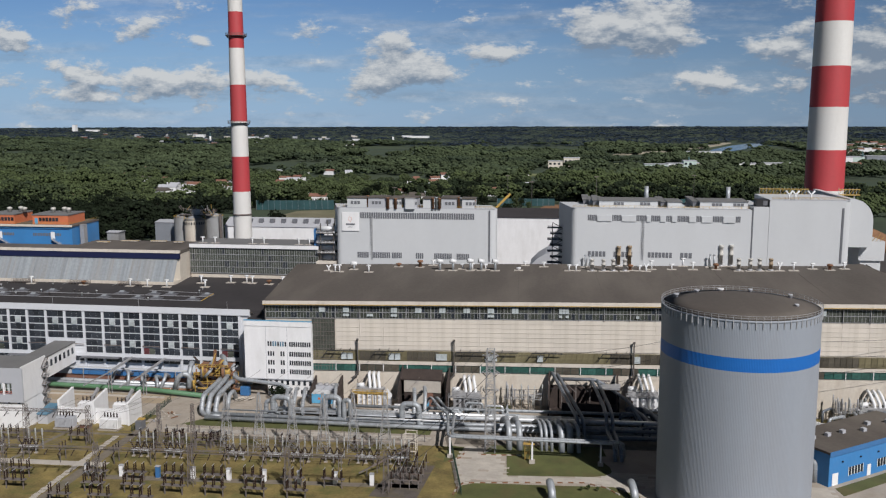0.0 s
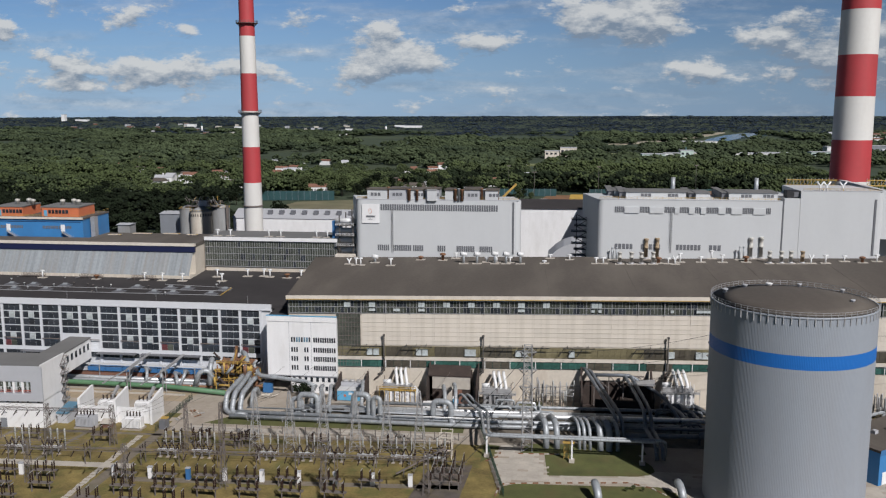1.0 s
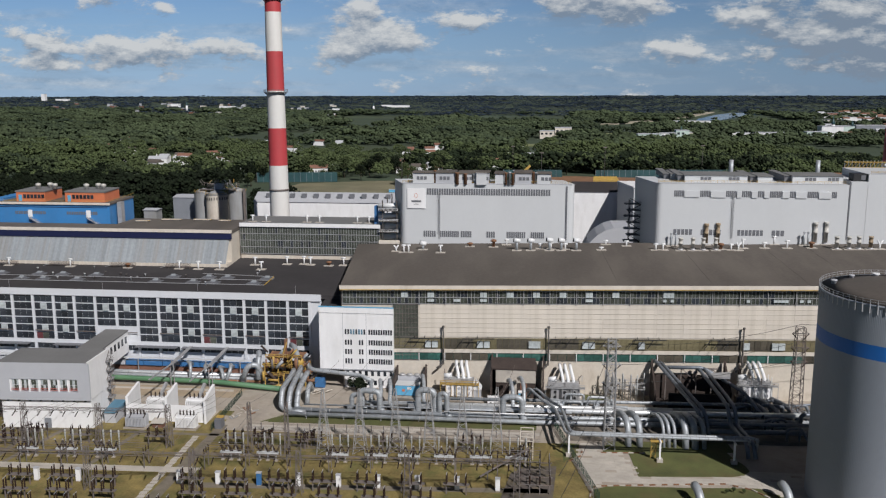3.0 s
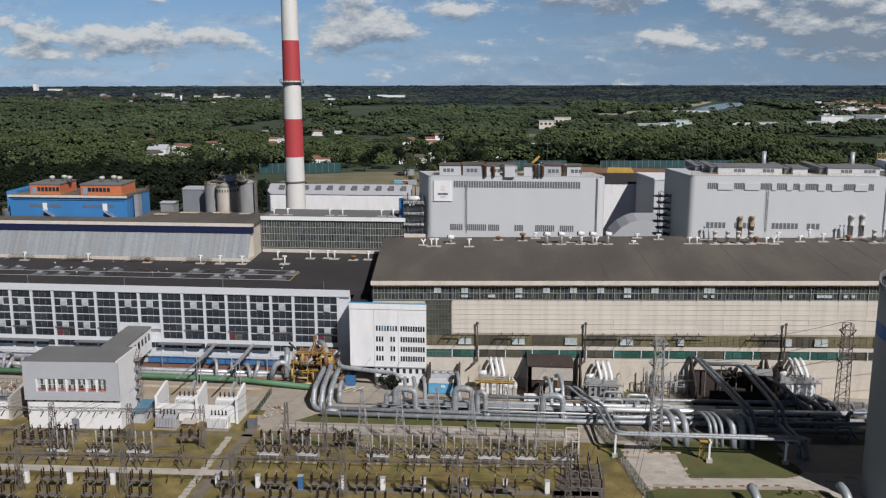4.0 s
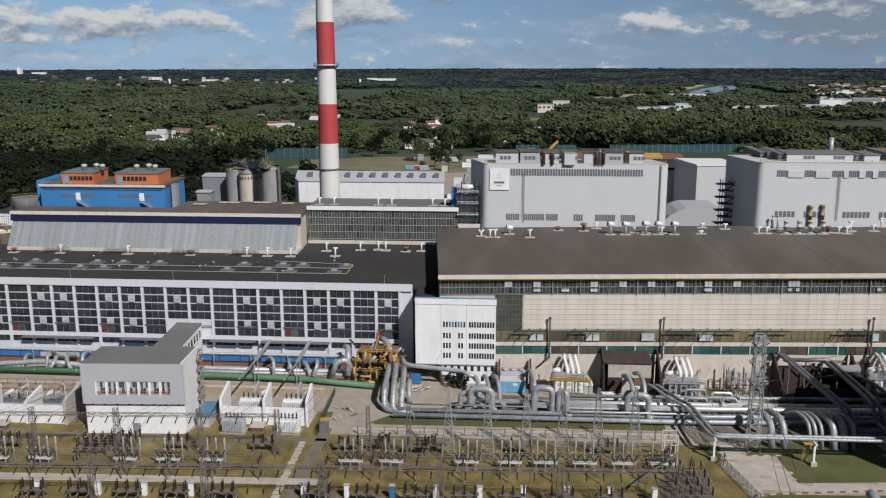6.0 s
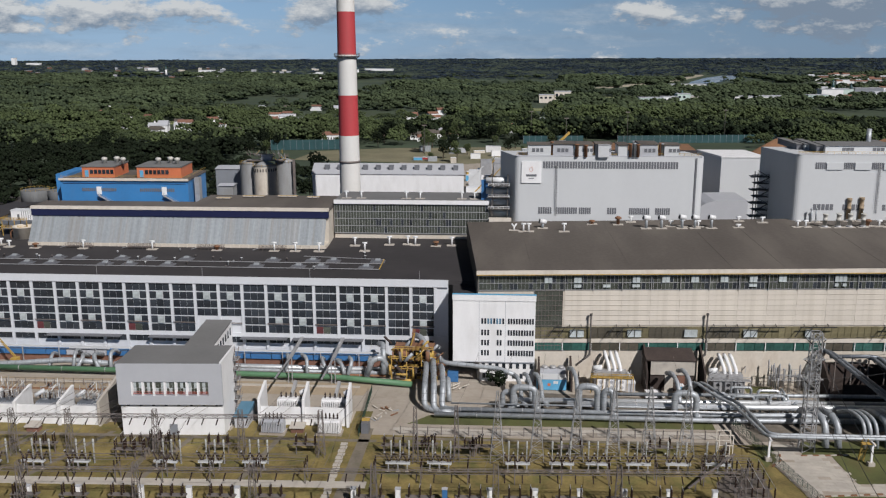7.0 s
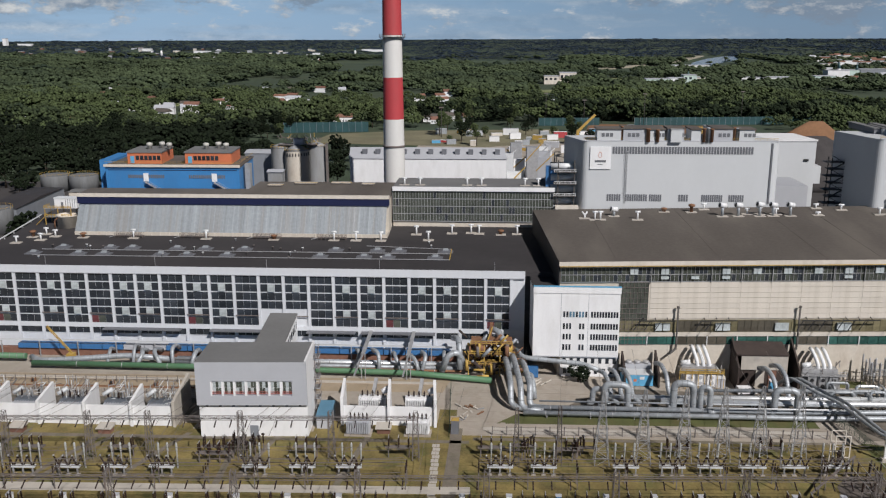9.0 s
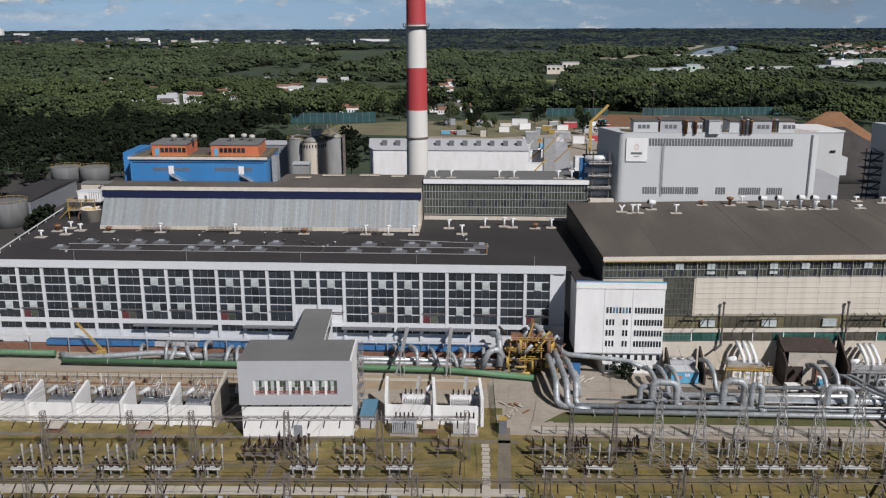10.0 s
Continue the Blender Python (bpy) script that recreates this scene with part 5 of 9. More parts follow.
def roof_houses():
    """Penthouses, pipes and stacks on the roofs of the boiler houses."""
    z = 65.4
    k = 0
    for x0, x1, h in ((-10.6, -2.0, 4.4), (-1.2, 6.8, 4.6), (8.0, 13.5, 4.3), (14.6, 20.4, 4.7), (23.0, 26.5, 4.3), (31.0, 37.6, 4.6), (40.0, 45.4, 4.4)):
        p = thing("roof_house", "pale grey roof house with a dark flat roof", "roof house", "roof houses")
        part("wall", G().box(x0, x1, 62.5, 70 + (k % 3) * 2, z - 0.1, z + h), "grey_mid" if k % 2 else "grey_clad", p)
        part("roof", G().box(x0 - 0.4, x1 + 0.4, 62.1, 70.4 + (k % 3) * 2, z + h, z + h + 0.4), "bitumen", p)
        if x1 - x0 > 5:
            for j in range(3):
                part("louvre", box_mesh("louvre", 0, 1.1, 0, 0.2, 0, 1.3, "grey_dark"), None, p, at=(x0 + 1.6 + 1.5 * j, 62.38, z + 1.8))
        k += 1
    for x, r, h, m in ((7.6, 0.7, 6.0, "rust"), (11.0, 0.6, 5.5, "rust"), (27.4, 0.55, 6.2, "rust"), (28.8, 0.55, 6.6, "pipe"), (30.2, 0.55, 6.0, "rust"), (38.4, 0.5, 6.6, "rust"), (39.4, 0.5, 6.2, "pipe"), (45.2, 0.5, 5.0, "rust"), (-1.6, 0.5, 7.0, "rust")):
        s = thing("roof_stack", "short vent stack on the boiler house roof", "vent", "roof stacks", at=(x, 62.0 if r > 0.52 else 63.5, z))
        part("pipe", G().lathe((0, 0, 0), [(r, 0), (r, h * 0.72), (r * 1.3, h * 0.72 + 0.1), (r * 1.3, h * 0.72 + 0.5)], 12), m, s)
    for x0, x1, y in ((15.5, 19.5, 61.0), (2, 4, 73), (30, 35, 73)):
        s = thing("roof_unit", "white ventilation unit on the roof", "ventilator", "roof units")
        part("body", G().box(x0, x1, y, y + 3, z, z + 4.5), "grey_clad", s)
        part("frame", G().box(x0 - 0.2, x1 + 0.2, y - 0.2, y + 3.2, z + 4.5, z + 4.8), "steel", s)
    z = 67.2
    for x0, x1, h, y in ((98, 122, 2.7, 62), (126, 131.5, 2.4, 62), (139, 158, 2.7, 62), (94, 99, 2.2, 72)):
        p = thing("roof_house", "long pale roof house with small louvres", "roof house", "roof houses")
        part("wall", G().box(x0, x1, y, y + 14, z - 0.1, z + h), "grey_clad", p)
        # solid box, its dark grey standing for the shade under an open roof
        part("side", G().box(x0 - 2.5, x0, y + 2, y + 26, z - 0.1, z + h - 0.2), "grey_dark", p, "solid side bay coloured dark as an open one in shade")
        part("side_roof", G().box(x0 - 2.9, x0, y + 1.6, y + 26.4, z + h - 0.2, z + h + 0.1), "bitumen_grey", p)
        part("roof", G().box(x0 - 0.4, x1 + 0.4, y - 0.4, y + 14.4, z + h, z + h + 0.3), "bitumen_grey", p)
        for q in (0.25, 0.7):
            for j in range(3):
                if x1 - x0 > 10:
                    part("louvre", box_mesh("louvre", 0, 1.2, 0, 0.2, 0, 1.2, "grey_dark"), None, p, at=(x0 + (x1 - x0) * q + 1.45 * j, y - 0.12, z + 0.9))
    d = thing("dark_roof_box", "black ribbed intake box at the roof edge", "intake")
    part("body", G().box(160.6, 165.4, 58.2, 64, 68.4, 71.3), "black", d)
    part("mouth", G().box(163.2, 165.0, 58.0, 58.25, 69.0, 70.8), "grey_dark", d)
    for x, y, h in ((118.5, 76, 9.0), (152.5, 76, 9.0)):
        s = thing("steam_stack", "slim steel exhaust stack", "vent", "roof stacks", at=(x, y, 66))
        part("pipe", G().lathe((0, 0, 0), [(0.9, 0), (0.9, h)], 14), "pipe", s)
    for x in (173.5, 176, 182):
        s = thing("roof_vent", "forked white vent pipe on the roof", "vent", "forked vents", at=(x, 60, 71.3))
        part("stem", G().cyl((0, 0, 0), (0, 0, 2.0), 0.35, seg=8), "pipe_white", s)
        part("fork", G().tube([(-1.4, 0, 3.6), (0, 0, 1.8), (1.4, 0, 3.6)], 0.35, 0.6, 8), "pipe_white", s)
    c = thing("conveyor_gantry", "yellow steel conveyor gantry beside the chimney", "conveyor")
    for x0, x1 in ((169.5, 190.5), (203.0, 212.0)):
        part("beam", G().box(x0, x1, 95.7, 97, 70.3, 70.7), "yellow", c)
        part("beam", G().box(x0, x1, 95.7, 97, 72.7, 73.0), "yellow", c)
        for k in range(int((x1 - x0) / 1.5)):
            part("panel", G().bar((x0 + 1.5 * k, 96, 70.6), (x0 + 1.5 + 1.5 * k, 96, 72.8), 0.16), "yellow", c)
            part("post", G().bar((x0 + 1.5 * k, 95.9, 70.6), (x0 + 1.5 * k, 95.9, 73.7), 0.14), "steel", c)
        for x in (x0 + 2, x1 - 2):
            part("leg", G().bar((x, 97, 60), (x, 97, 70.4), 0.5), "steel", c)


roof_houses()


def ducts():
    d = thing("flue_duct", "large rounded pale grey flue duct beside the chimney", "duct")
    prof = []
    for k in range(9):
        a = radians(90 - 90 * k / 8)
        prof.append((199.0 + 8.0 * math.cos(a), 62.5 + 9.0 * math.sin(a)))
    g = G()
    ring = lambda y: [(197.6, y, 71.5)] + [(x, y, z) for x, z in prof] + [(207.0, y, 52), (197.6, y, 52)]
    g.sweep([ring(62), ring(116)], True, False)
    part("hood", g, "grey_clad", d)
    part("box", G().box(203.5, 213.5, 66, 84, 46, 54), "grey_clad", d)
    part("hopper", G().prism([(204.5, 67), (212.5, 67), (212.5, 82), (204.5, 82)], 40, 46), "grey_clad", d)
    for x in (204.5, 212.5):
        part("leg", G().bar((x, 68, 0), (x, 68, 41), 0.5), "black", d)
    fr = G()
    for k in range(6):
        fr.bar((204 + 1.5 * k, 66.2, 54.1), (205.5 + 1.5 * k, 66.2, 57.0 - (k % 2)), 0.2)
    part("platform", fr, "yellow", d)
    tb = thing("transfer_house", "pale low transfer house with a dark bay at the hall end", "building")
    part("wall", G().box(204.5, 212, 66, 76, 0, 41.5), "grey_clad", tb)
    # solid dark box in place of an open bay lying in shade
    part("bay", G().box(212.1, 217.5, 62, 76, 0, 40.0), "dark", tb, "solid bay coloured dark for its shaded inside")
    part("roof", G().box(217.6, 262, 44, 84, 0, 33.0), "concrete", tb, "flat grey concrete roof")
    e = thing("boiler_annex", "pale grey annex with a white roof", "building")
    part("wall", G().prism([(93, 195), (115, 196), (112, 226), (87, 226)], 0, 50.0), "grey_clad", e)
    part("roof", G().prism([(92.6, 194.6), (115.4, 195.6), (112.4, 226.4), (86.6, 226.4)], 50.0, 50.8), "white", e)
    part("vent_box", G().box(109, 111.5, 195.2, 195.7, 40.0, 41.0), "black", e)
    part("plinth", G().box(115, 119, 198, 210, 28, 37), "grey_clad", e)
    g = G()
    ring = lambda y: [(64.0, y, 10), (66.0, y, 28.5), (70.0, y, 32.5), (74.0, y, 35.0), (78.0, y, 36.3), (93, y, 36.5), (93, y, 10)]
    g.sweep([ring(140), ring(165)], True, False)
    bd = thing("flue_duct", "broad grey duct with a curved end between the boiler houses", "duct")
    part("duct", g, "grey_mid", bd)
    s = thing("stair_tower", "open black steel stair tower", "stairs")
    for x in (78.5, 83.0):
        for y in (76, 80):
            part("column", G().bar((x, y, 0), (x, y, 58), 0.3), "black", s)
    for k in range(8):
        z = 38 + 2.6 * k
        part("landing", G().box(77.5 - 1.2 * (k % 2), 83.3, 75.5, 80.5, z, z + 0.2), "black", s)
        f = G().bar((78.5 + 4.5 * (k % 2), 76, z), (83 - 4.5 * (k % 2), 76, z + 2.6), 0.8, 0.2)
        for h in (0.6, 1.1):
            f.bar((77.5 - 1.2 * (k % 2), 75.5, z + h), (83.3, 75.5, z + h), 0.12)
        part("flight", f, "black", s)
    lad = thing("wall_ladder", "tall caged ladder on the boiler house wall", "ladder", "wall ladders")
    for x, y, z0, z1 in ((0.3, 62.0, 43, 62), (116.0, 56.7, 46, 64)):
        g = G()
        for sx in (-0.3, 0.3):
            g.bar((x + sx, y, z0), (x + sx, y, z1), 0.12)
        for q in np.arange(z0, z1, 0.9):
            g.bar((x - 0.3, y, q), (x + 0.3, y, q), 0.08)
        for q in np.arange(z0 + 3, z1, 1.5):
            g.bar((x - 0.5, y - 0.7, q), (x + 0.5, y - 0.7, q), 0.08)
            g.bar((x - 0.5, y - 0.7, q), (x - 0.4, y, q), 0.08)
            g.bar((x + 0.5, y - 0.7, q), (x + 0.4, y, q), 0.08)
        part("ladder", g, "steel", lad)
    sm = thing("wall_seam", "dark vertical joint cover on the boiler wall", "trim")
    part("seam", G().box(51.6, 52.2, 62.0, 62.28, 43, 65), "grey_dark", sm)
    part("seam", G().box(158.95, 159.45, 56.8, 57.2, 46, 68.3), "grey_dark", sm)
    part("seam", G().box(193.4, 194.2, 56.8, 57.1, 46, 68.3), "grey_dark", sm)


ducts()

# ---- vents on the hall roof ----
def roof_z(y):
    return ROOF0 + (ROOF1 - ROOF0) * (y + 0.9) / (HY1 + 1.2)


def vent_thing(kind, x, y, z, h=2.2):
    if kind == "tee":
        v = thing("roof_vent", "white tee-topped vent pipe on a pale roof pad", "vent", "roof vents", at=(x, y, z))
        part("stem", G().cyl((0, 0, 0), (0, 0, h), 0.32, seg=8), "pipe_white", v)
        part("cap", G().cyl((-0.9, 0, h), (0.9, 0, h), 0.36, seg=8), "pipe_white", v)
    elif kind == "cowl":
        v = thing("roof_vent", "round steel cowl vent facing outward", "vent", "roof vents", at=(x, y, z))
        part("stem", G().cyl((0, 0, 0), (0, 0, h), 0.5, seg=10), "pipe", v)
        part("cowl", G().cyl((1.2, 0.3, h + 0.1), (-1.2, -0.4, h + 0.5), 0.85, 0.95, seg=12), "pipe_white", v)
        # black disc stands for the shade inside the cowl
        part("mouth", G().cyl((-1.15, -0.39, h + 0.49), (-1.24, -0.41, h + 0.51), 0.8, seg=12), "black", v)
    elif kind == "slim":
        v = thing("roof_vent", "slim steel vent pipe with a small cap", "vent", "roof vents", at=(x, y, z))
        part("stem", G().cyl((0, 0, 0), (0, 0, h), 0.34, seg=8), "pipe", v)
        part("cap", G().lathe((0, 0, h), [(0.55, 0.1), (0.55, 0.35), (0.1, 0.6)], 8), "pipe", v)
    elif kind in ("stack", "rust_stack"):
        v = thing("roof_vent", "stout ribbed exhaust pipe on a pale roof pad", "vent", "roof vents", at=(x, y, z))
        part("stem", G().lathe((0, 0, 0), [(0.74, 0), (0.74, h * 0.5), (0.86, h * 0.5), (0.86, h * 0.58), (0.74, h * 0.58), (0.74, h * 0.86), (0.9, h * 0.87), (0.9, h * 0.98)], 12), "stack_rust" if kind == "rust_stack" else "stack_steel", v)
        part("collar", G().lathe((0, 0, 0), [(1.1, 0), (1.1, 0.5), (0.8, 0.7)], 12), "steel", v)
    elif kind == "fork":
        v = thing("roof_vent", "forked white vent pipe on the roof", "vent", "roof vents", at=(x, y, z))
        part("stem", G().cyl((0, 0, 0), (0, 0, h * 0.5), 0.3, seg=8), "pipe_white", v)
        part("fork", G().tube([(-0.9, 0, h), (0, 0, h * 0.45), (0.9, 0, h)], 0.3, 0.4, 8), "pipe_white", v)
    else:
        v = thing("roof_vent", "rusty capped vent on the roof", "vent", "roof vents", at=(x, y, z))
        part("stem", G().lathe((0, 0, 0), [(0.6, 0), (0.6, h * 0.7), (1.2, h * 0.75), (1.2, h), (0.3, h + 0.3)], 10), "rust", v)
    part("pad", G().box(-1.9, 1.9, -1.3, 1.1, -0.25, 0.12), "concrete_pale", v)
    return v


for x, y, kind, h in ((-15.5, 48, "fork", 2.4), (-12.1, 46, "tee", 2.8), (-10.2, 46, "tee", 2.8), (-5, 50.4, "cowl", 2.2), (2.6, 45.4, "tee", 2.8), (13.5, 55.5, "cap", 1.3), (23, 54.5, "cap", 2.8), (28.1, 58, "tee", 2.0), (32.4, 48.6, "cowl", 3.6), (37.9, 48.6, "cowl", 3.6), (41.7, 51.4, "tee", 1.8), (45.2, 48.4, "cowl", 3.8), (45.8, 51.0, "tee", 2.4), (49.8, 48.5, "cowl", 3.6), (51.4, 50.5, "tee", 2.0), (55.6, 48.3, "cowl", 3.6),
                   (65.3, 49, "tee", 0.9), (67.6, 58, "tee", 1.4), (75.5, 55.4, "tee", 1.8), (86, 48.6, "tee", 2.2), (88.8, 48.6, "tee", 2.2), (92.7, 55, "slim", 4.6), (94.4, 55, "slim", 4.6), (95.2, 47.8, "stack", 5.0), (99.8, 47.7, "stack", 5.0), (103.7, 47.6, "stack", 5.0), (108.3, 47.6, "stack", 5.0), (106.3, 56.5, "rust_stack", 8.6), (110.7, 56.5, "rust_stack", 8.8), (110.6, 49.2, "cap", 2.2), (114.3, 48.5, "tee", 2.0), (116.8, 47.6, "fork", 3.2), (119.2, 50.8, "tee", 3.4),
                   (127.2, 50.8, "tee", 2.0), (132.4, 57, "tee", 3.0), (135.5, 50.6, "tee", 2.8), (142.9, 55, "slim", 4.8), (144.4, 55, "slim", 4.8), (144.6, 51, "cap", 2.2), (147.4, 56.6, "stack", 8.8), (151.4, 56.6, "stack", 9.0), (153, 48.6, "stack", 5.0), (157.4, 48.6, "stack", 5.0), (161, 48.6, "stack", 5.0), (165.3, 48.6, "rust_stack", 5.0), (168.7, 48.8, "fork", 3.4), (174.1, 49, "tee", 3.0), (182, 52, "tee", 2.0), (188, 50, "cap", 2.2), (194, 52, "tee", 2.4)):
    vent_thing(kind, x, y, roof_z(y) + hall_lift(x), h)

# ---- vents on the long building's roof ----
def lroof_z(y):
    return LR0 - 0.3 + (LR1 + 1.2 - LR0) * (y - LY0) / (LY1 + 30 - LY0)


def skylight(x, y):
    s = thing("roof_hatch", "grey roof fan box with a pale cowl", "roof hatch", "roof fan boxes", at=(x, y, lroof_z(y)))
    part("curb", G().box(-2.6, 2.6, -1.6, 1.6, -0.3, 0.25), "grey_dark", s)
    part("box", G().prism([(-1.5, -1.0), (1.5, -1.0), (1.5, 1.0), (-1.5, 1.0)], 0.25, [0.6, 0.6, 0.8, 0.8]), "grey_dark", s)
    part("cowl", G().prism([(-0.9, -0.7), (0.9, -0.7), (1.0, 0.3), (-0.8, 0.3)], 0.6, [0.75, 0.75, 1.2, 1.2]), "pipe", s)


for x in (-206, -190, -181, -161, -152, -138, -106, -91, -83, -67):
    skylight(x, 25.5)
for x in (-201, -184, -176, -160, -150, -136, -104, -89.5, -82, -66):
    skylight(x + 2, 33.0)
duct = thing("roof_walkway", "thin pipes and walkway rails along the dark roof", "pipe")
for y in (22.5, 29.5):
    part("pipe", G().bar((-205, y, lroof_z(y) + 0.35), (-62, y, lroof_z(y) + 0.35), 0.22), "steel", duct)
part("pipe", G().bar((-62, 22.5, lroof_z(22.5) + 0.35), (-62, 35, lroof_z(35) + 0.35), 0.25), "yellow", duct)
part("pipe", G().bar((-92, 38, lroof_z(38) + 0.35), (-62, 35, lroof_z(35) + 0.35), 0.2), "steel", duct)
for x, y, k in ((-179, 46, "tee"), (-152, 46, "tee"), (-127, 46, "cap"), (-105, 46, "tee"), (-97, 46, "tee"), (-88, 46, "tee"), (-71, 47.5, "tee"), (-76, 55, "tee"), (-63, 57, "tee"), (-56, 58, "tee"), (-53, 57, "tee"), (-45, 56, "cap"), (-39, 57, "tee"), (-198, 46, "cap")):
    vent_thing(k, x, y, lroof_z(y) + 0.1, 3.0 if k == "tee" else 1.6)
for i in range(5):
    part("lightning_rod", G().bar((-195 + 37 * i, 12.5, 30), (-195 + 37 * i, 12.5, 33), 0.1), "steel", long_b)
for x, y in ((-82, 72), (-76, 72), (-58, 72), (-52.5, 72), (-36, 72), (-31, 72)):
    vent_thing("tee", x, y, 47.4, 2.6)


for x in (-180.9, -156.6, -129.6, -105.9):
    w = thing("roof_catwalk", "low dark steel catwalk with railings on the roof", "catwalk", "roof catwalks", at=(x, 46.6, lroof_z(46.6)))
    part("deck", G().box(-5.2, 5.2, -0.7, 0.7, 0.7, 0.85), "steel_rust", w)
    rl = G()
    for h in (1.3, 1.9):
        rl.bar((-5.2, -0.7, h), (5.2, -0.7, h), 0.1)
        rl.bar((-5.2, 0.7, h), (5.2, 0.7, h), 0.1)
    for k in range(8):
        for sy in (-0.7, 0.7):
            rl.bar((-5.2 + 10.4 * k / 7, sy, 0.0), (-5.2 + 10.4 * k / 7, sy, 1.9), 0.1)
    part("railing", rl, "steel_rust", w)
    part("step", G().bar((-5.2, 0, 0.75), (-7.6, 0, 0.1), 0.9, 0.12), "steel", w)
for k in range(26):
    x, y = rnd.uniform(-205, -60), rnd.choice([rnd.uniform(18, 46), rnd.uniform(22, 36)])
    c = thing("roof_outlet", "small pale outlet on the dark roof", "vent", "roof outlets", at=(x, y, lroof_z(y) - 0.1))
    h = rnd.uniform(0.5, 1.3)
    part("stem", G().lathe((0, 0, 0), [(0.22, 0), (0.22, h), (0.4, h + 0.05), (0.4, h + 0.25)], 8), rnd.choice(["steel", "pipe_white", "steel_rust"]), c)


for x, y, w in ((-133, 74, 6), (-122, 79, 9), (-108, 80, 8), (-97, 78, 5)):
    f = thing("roof_pipe_frame", "low cream pipe frame on the bay roof", "pipe frame", "roof pipe frames", at=(x, y, 45.9))
    for k in range(3):
        part("pipe", G().bar((-w / 2, 1.2 * k, 0.7), (w / 2, 1.2 * k, 0.7), 0.3), ("cream", "yellow", "steel")[k], f)
    for sx in (-w / 2 + 0.3, 0, w / 2 - 0.3):
        part("stand", G().bar((sx, -0.4, 0), (sx, -0.4, 0.8), 0.2), "steel_rust", f)
        part("cross_bar", G().bar((sx, -0.5, 0.5), (sx, 2.9, 0.5), 0.18), "steel_rust", f)


# ---- plant at the end of the long building's roof ----
vat = thing("roof_vat", "pale stained concrete vat on the roof end", "vat", at=(-211, 62, 31.6))
part("shell", G().lathe((0, 0, 0), [(4.3, 0), (4.3, 4.6), (4.6, 4.7), (4.6, 5.1), (4.0, 5.1), (4.0, 4.0), (0.1, 4.0)], 24), "render", vat)
part("pipe", G().tube([(-4.5, -2.5, 0), (-4.5, -2.5, 3), (-2.5, -3.2, 4.5)], 0.3, 0.8, 8), "rust", vat)
rig = thing("roof_platform", "yellow railed steel platform at the roof end", "platform", at=(-216, 66, 31.6))
for z in (3.5, 6.8):
    part("deck", G().box(-5.5, 5.5, -2.5, 2.5, z, z + 0.15), "steel", rig)
    rl = G()
    for h in (0.55, 1.1):
        rl.bar((-5.5, -2.5, z + h), (5.5, -2.5, z + h), 0.16)
        rl.bar((-5.5, -2.5, z + h), (-5.5, 2.5, z + h), 0.16)
    for k in range(9):
        rl.bar((-5.5 + 11 * k / 8, -2.5, z), (-5.5 + 11 * k / 8, -2.5, z + 1.1), 0.14)
    part("railing", rl, "yellow", rig)
for sx in (-5.2, 0, 5.2):
    for sy in (-2.3, 2.3):
        part("leg", G().bar((sx, sy, 0), (sx, sy, 6.8), 0.25), "yellow", rig)
part("stair", G().bar((-9.5, -2.4, 0), (-5.5, -2.4, 3.5), 0.9, 0.2), "yellow", rig)
cab = thing("roof_cabin", "white site cabin on the yellow platform", "cabin", at=(-213, 66, 38.55))
part("body", G().box(-4.2, 4.6, -2.0, 2.0, 0, 3.8), "white", cab)
part("roof", G().box(-4.4, 4.8, -2.2, 2.2, 3.8, 4.1), "pipe_white", cab)
for k in range(5):
    part("post", G().box(0.2 + 0.9 * k, 0.35 + 0.9 * k, -2.08, -2.0, 0.2, 3.6), "grey_dark", cab)
part("door", G().box(-1.6, -0.7, -2.06, -2.0, 0.1, 2.4), "grey_dark", cab)
edge = thing("roof_edge_pipe", "pale pipe rail along the roof end", "railing")
part("rail", G().bar((-222.6, 16, 31.6), (-229.6, 76, 33.4), 0.35), "pipe_white", edge)
for k in range(8):
    part("post", G().bar((-222.8 - 0.95 * k, 18 + 8 * k, 30.4), (-222.8 - 0.95 * k, 18 + 8 * k, 31.7 + 0.2 * k), 0.2), "pipe_white", edge)
for x, y, k in ((-214, 50, "tee"), (-209, 47, "tee"), (-217, 46, "cap"), (-212, 42, "tee"), (-219, 38, "tee")):
    vent_thing(k, x, y, lroof_z(y) + 0.1, 2.2)

# ---- pipe yard before the hall ----
def pipe_run(name, label, pts, r, material, bend=2.5, seg=14, bands=0, group=""):
    p = thing(name, label, "pipe", group)
    part("pipe", G().tube(pts, r, bend, seg), material, p)
    if r > 0.4 and not bands:
        tagged(part("strapping", G().straps(pts, r, bend, 2.4), "strap", p), kind="stuff")
    if bands:
        a, b = Vector(pts[0]), Vector(pts[1])
        n = int((b - a).length / bands)
        for i in range(1, n):
            q = a + (b - a) * (i / n)
            d = (b - a).normalized() * 0.09
            part("flange", G().cyl(q - d, q + d, r + 0.07, seg=seg), "steel", p)
    return p


def stanchion(x, y, h, w=2.6):
    s = thing("pipe_stand", "low steel stand below the pipes", "pipe stand", "pipe stands", at=(x, y, 0))
    for sy in (-w / 2, w / 2):
        part("leg", G().bar((0, sy, 0), (0, sy, h), 0.25), "steel", s)
    part("beam", G().bar((0, -w / 2 - 0.4, h), (0, w / 2 + 0.4, h), 0.3), "steel", s)


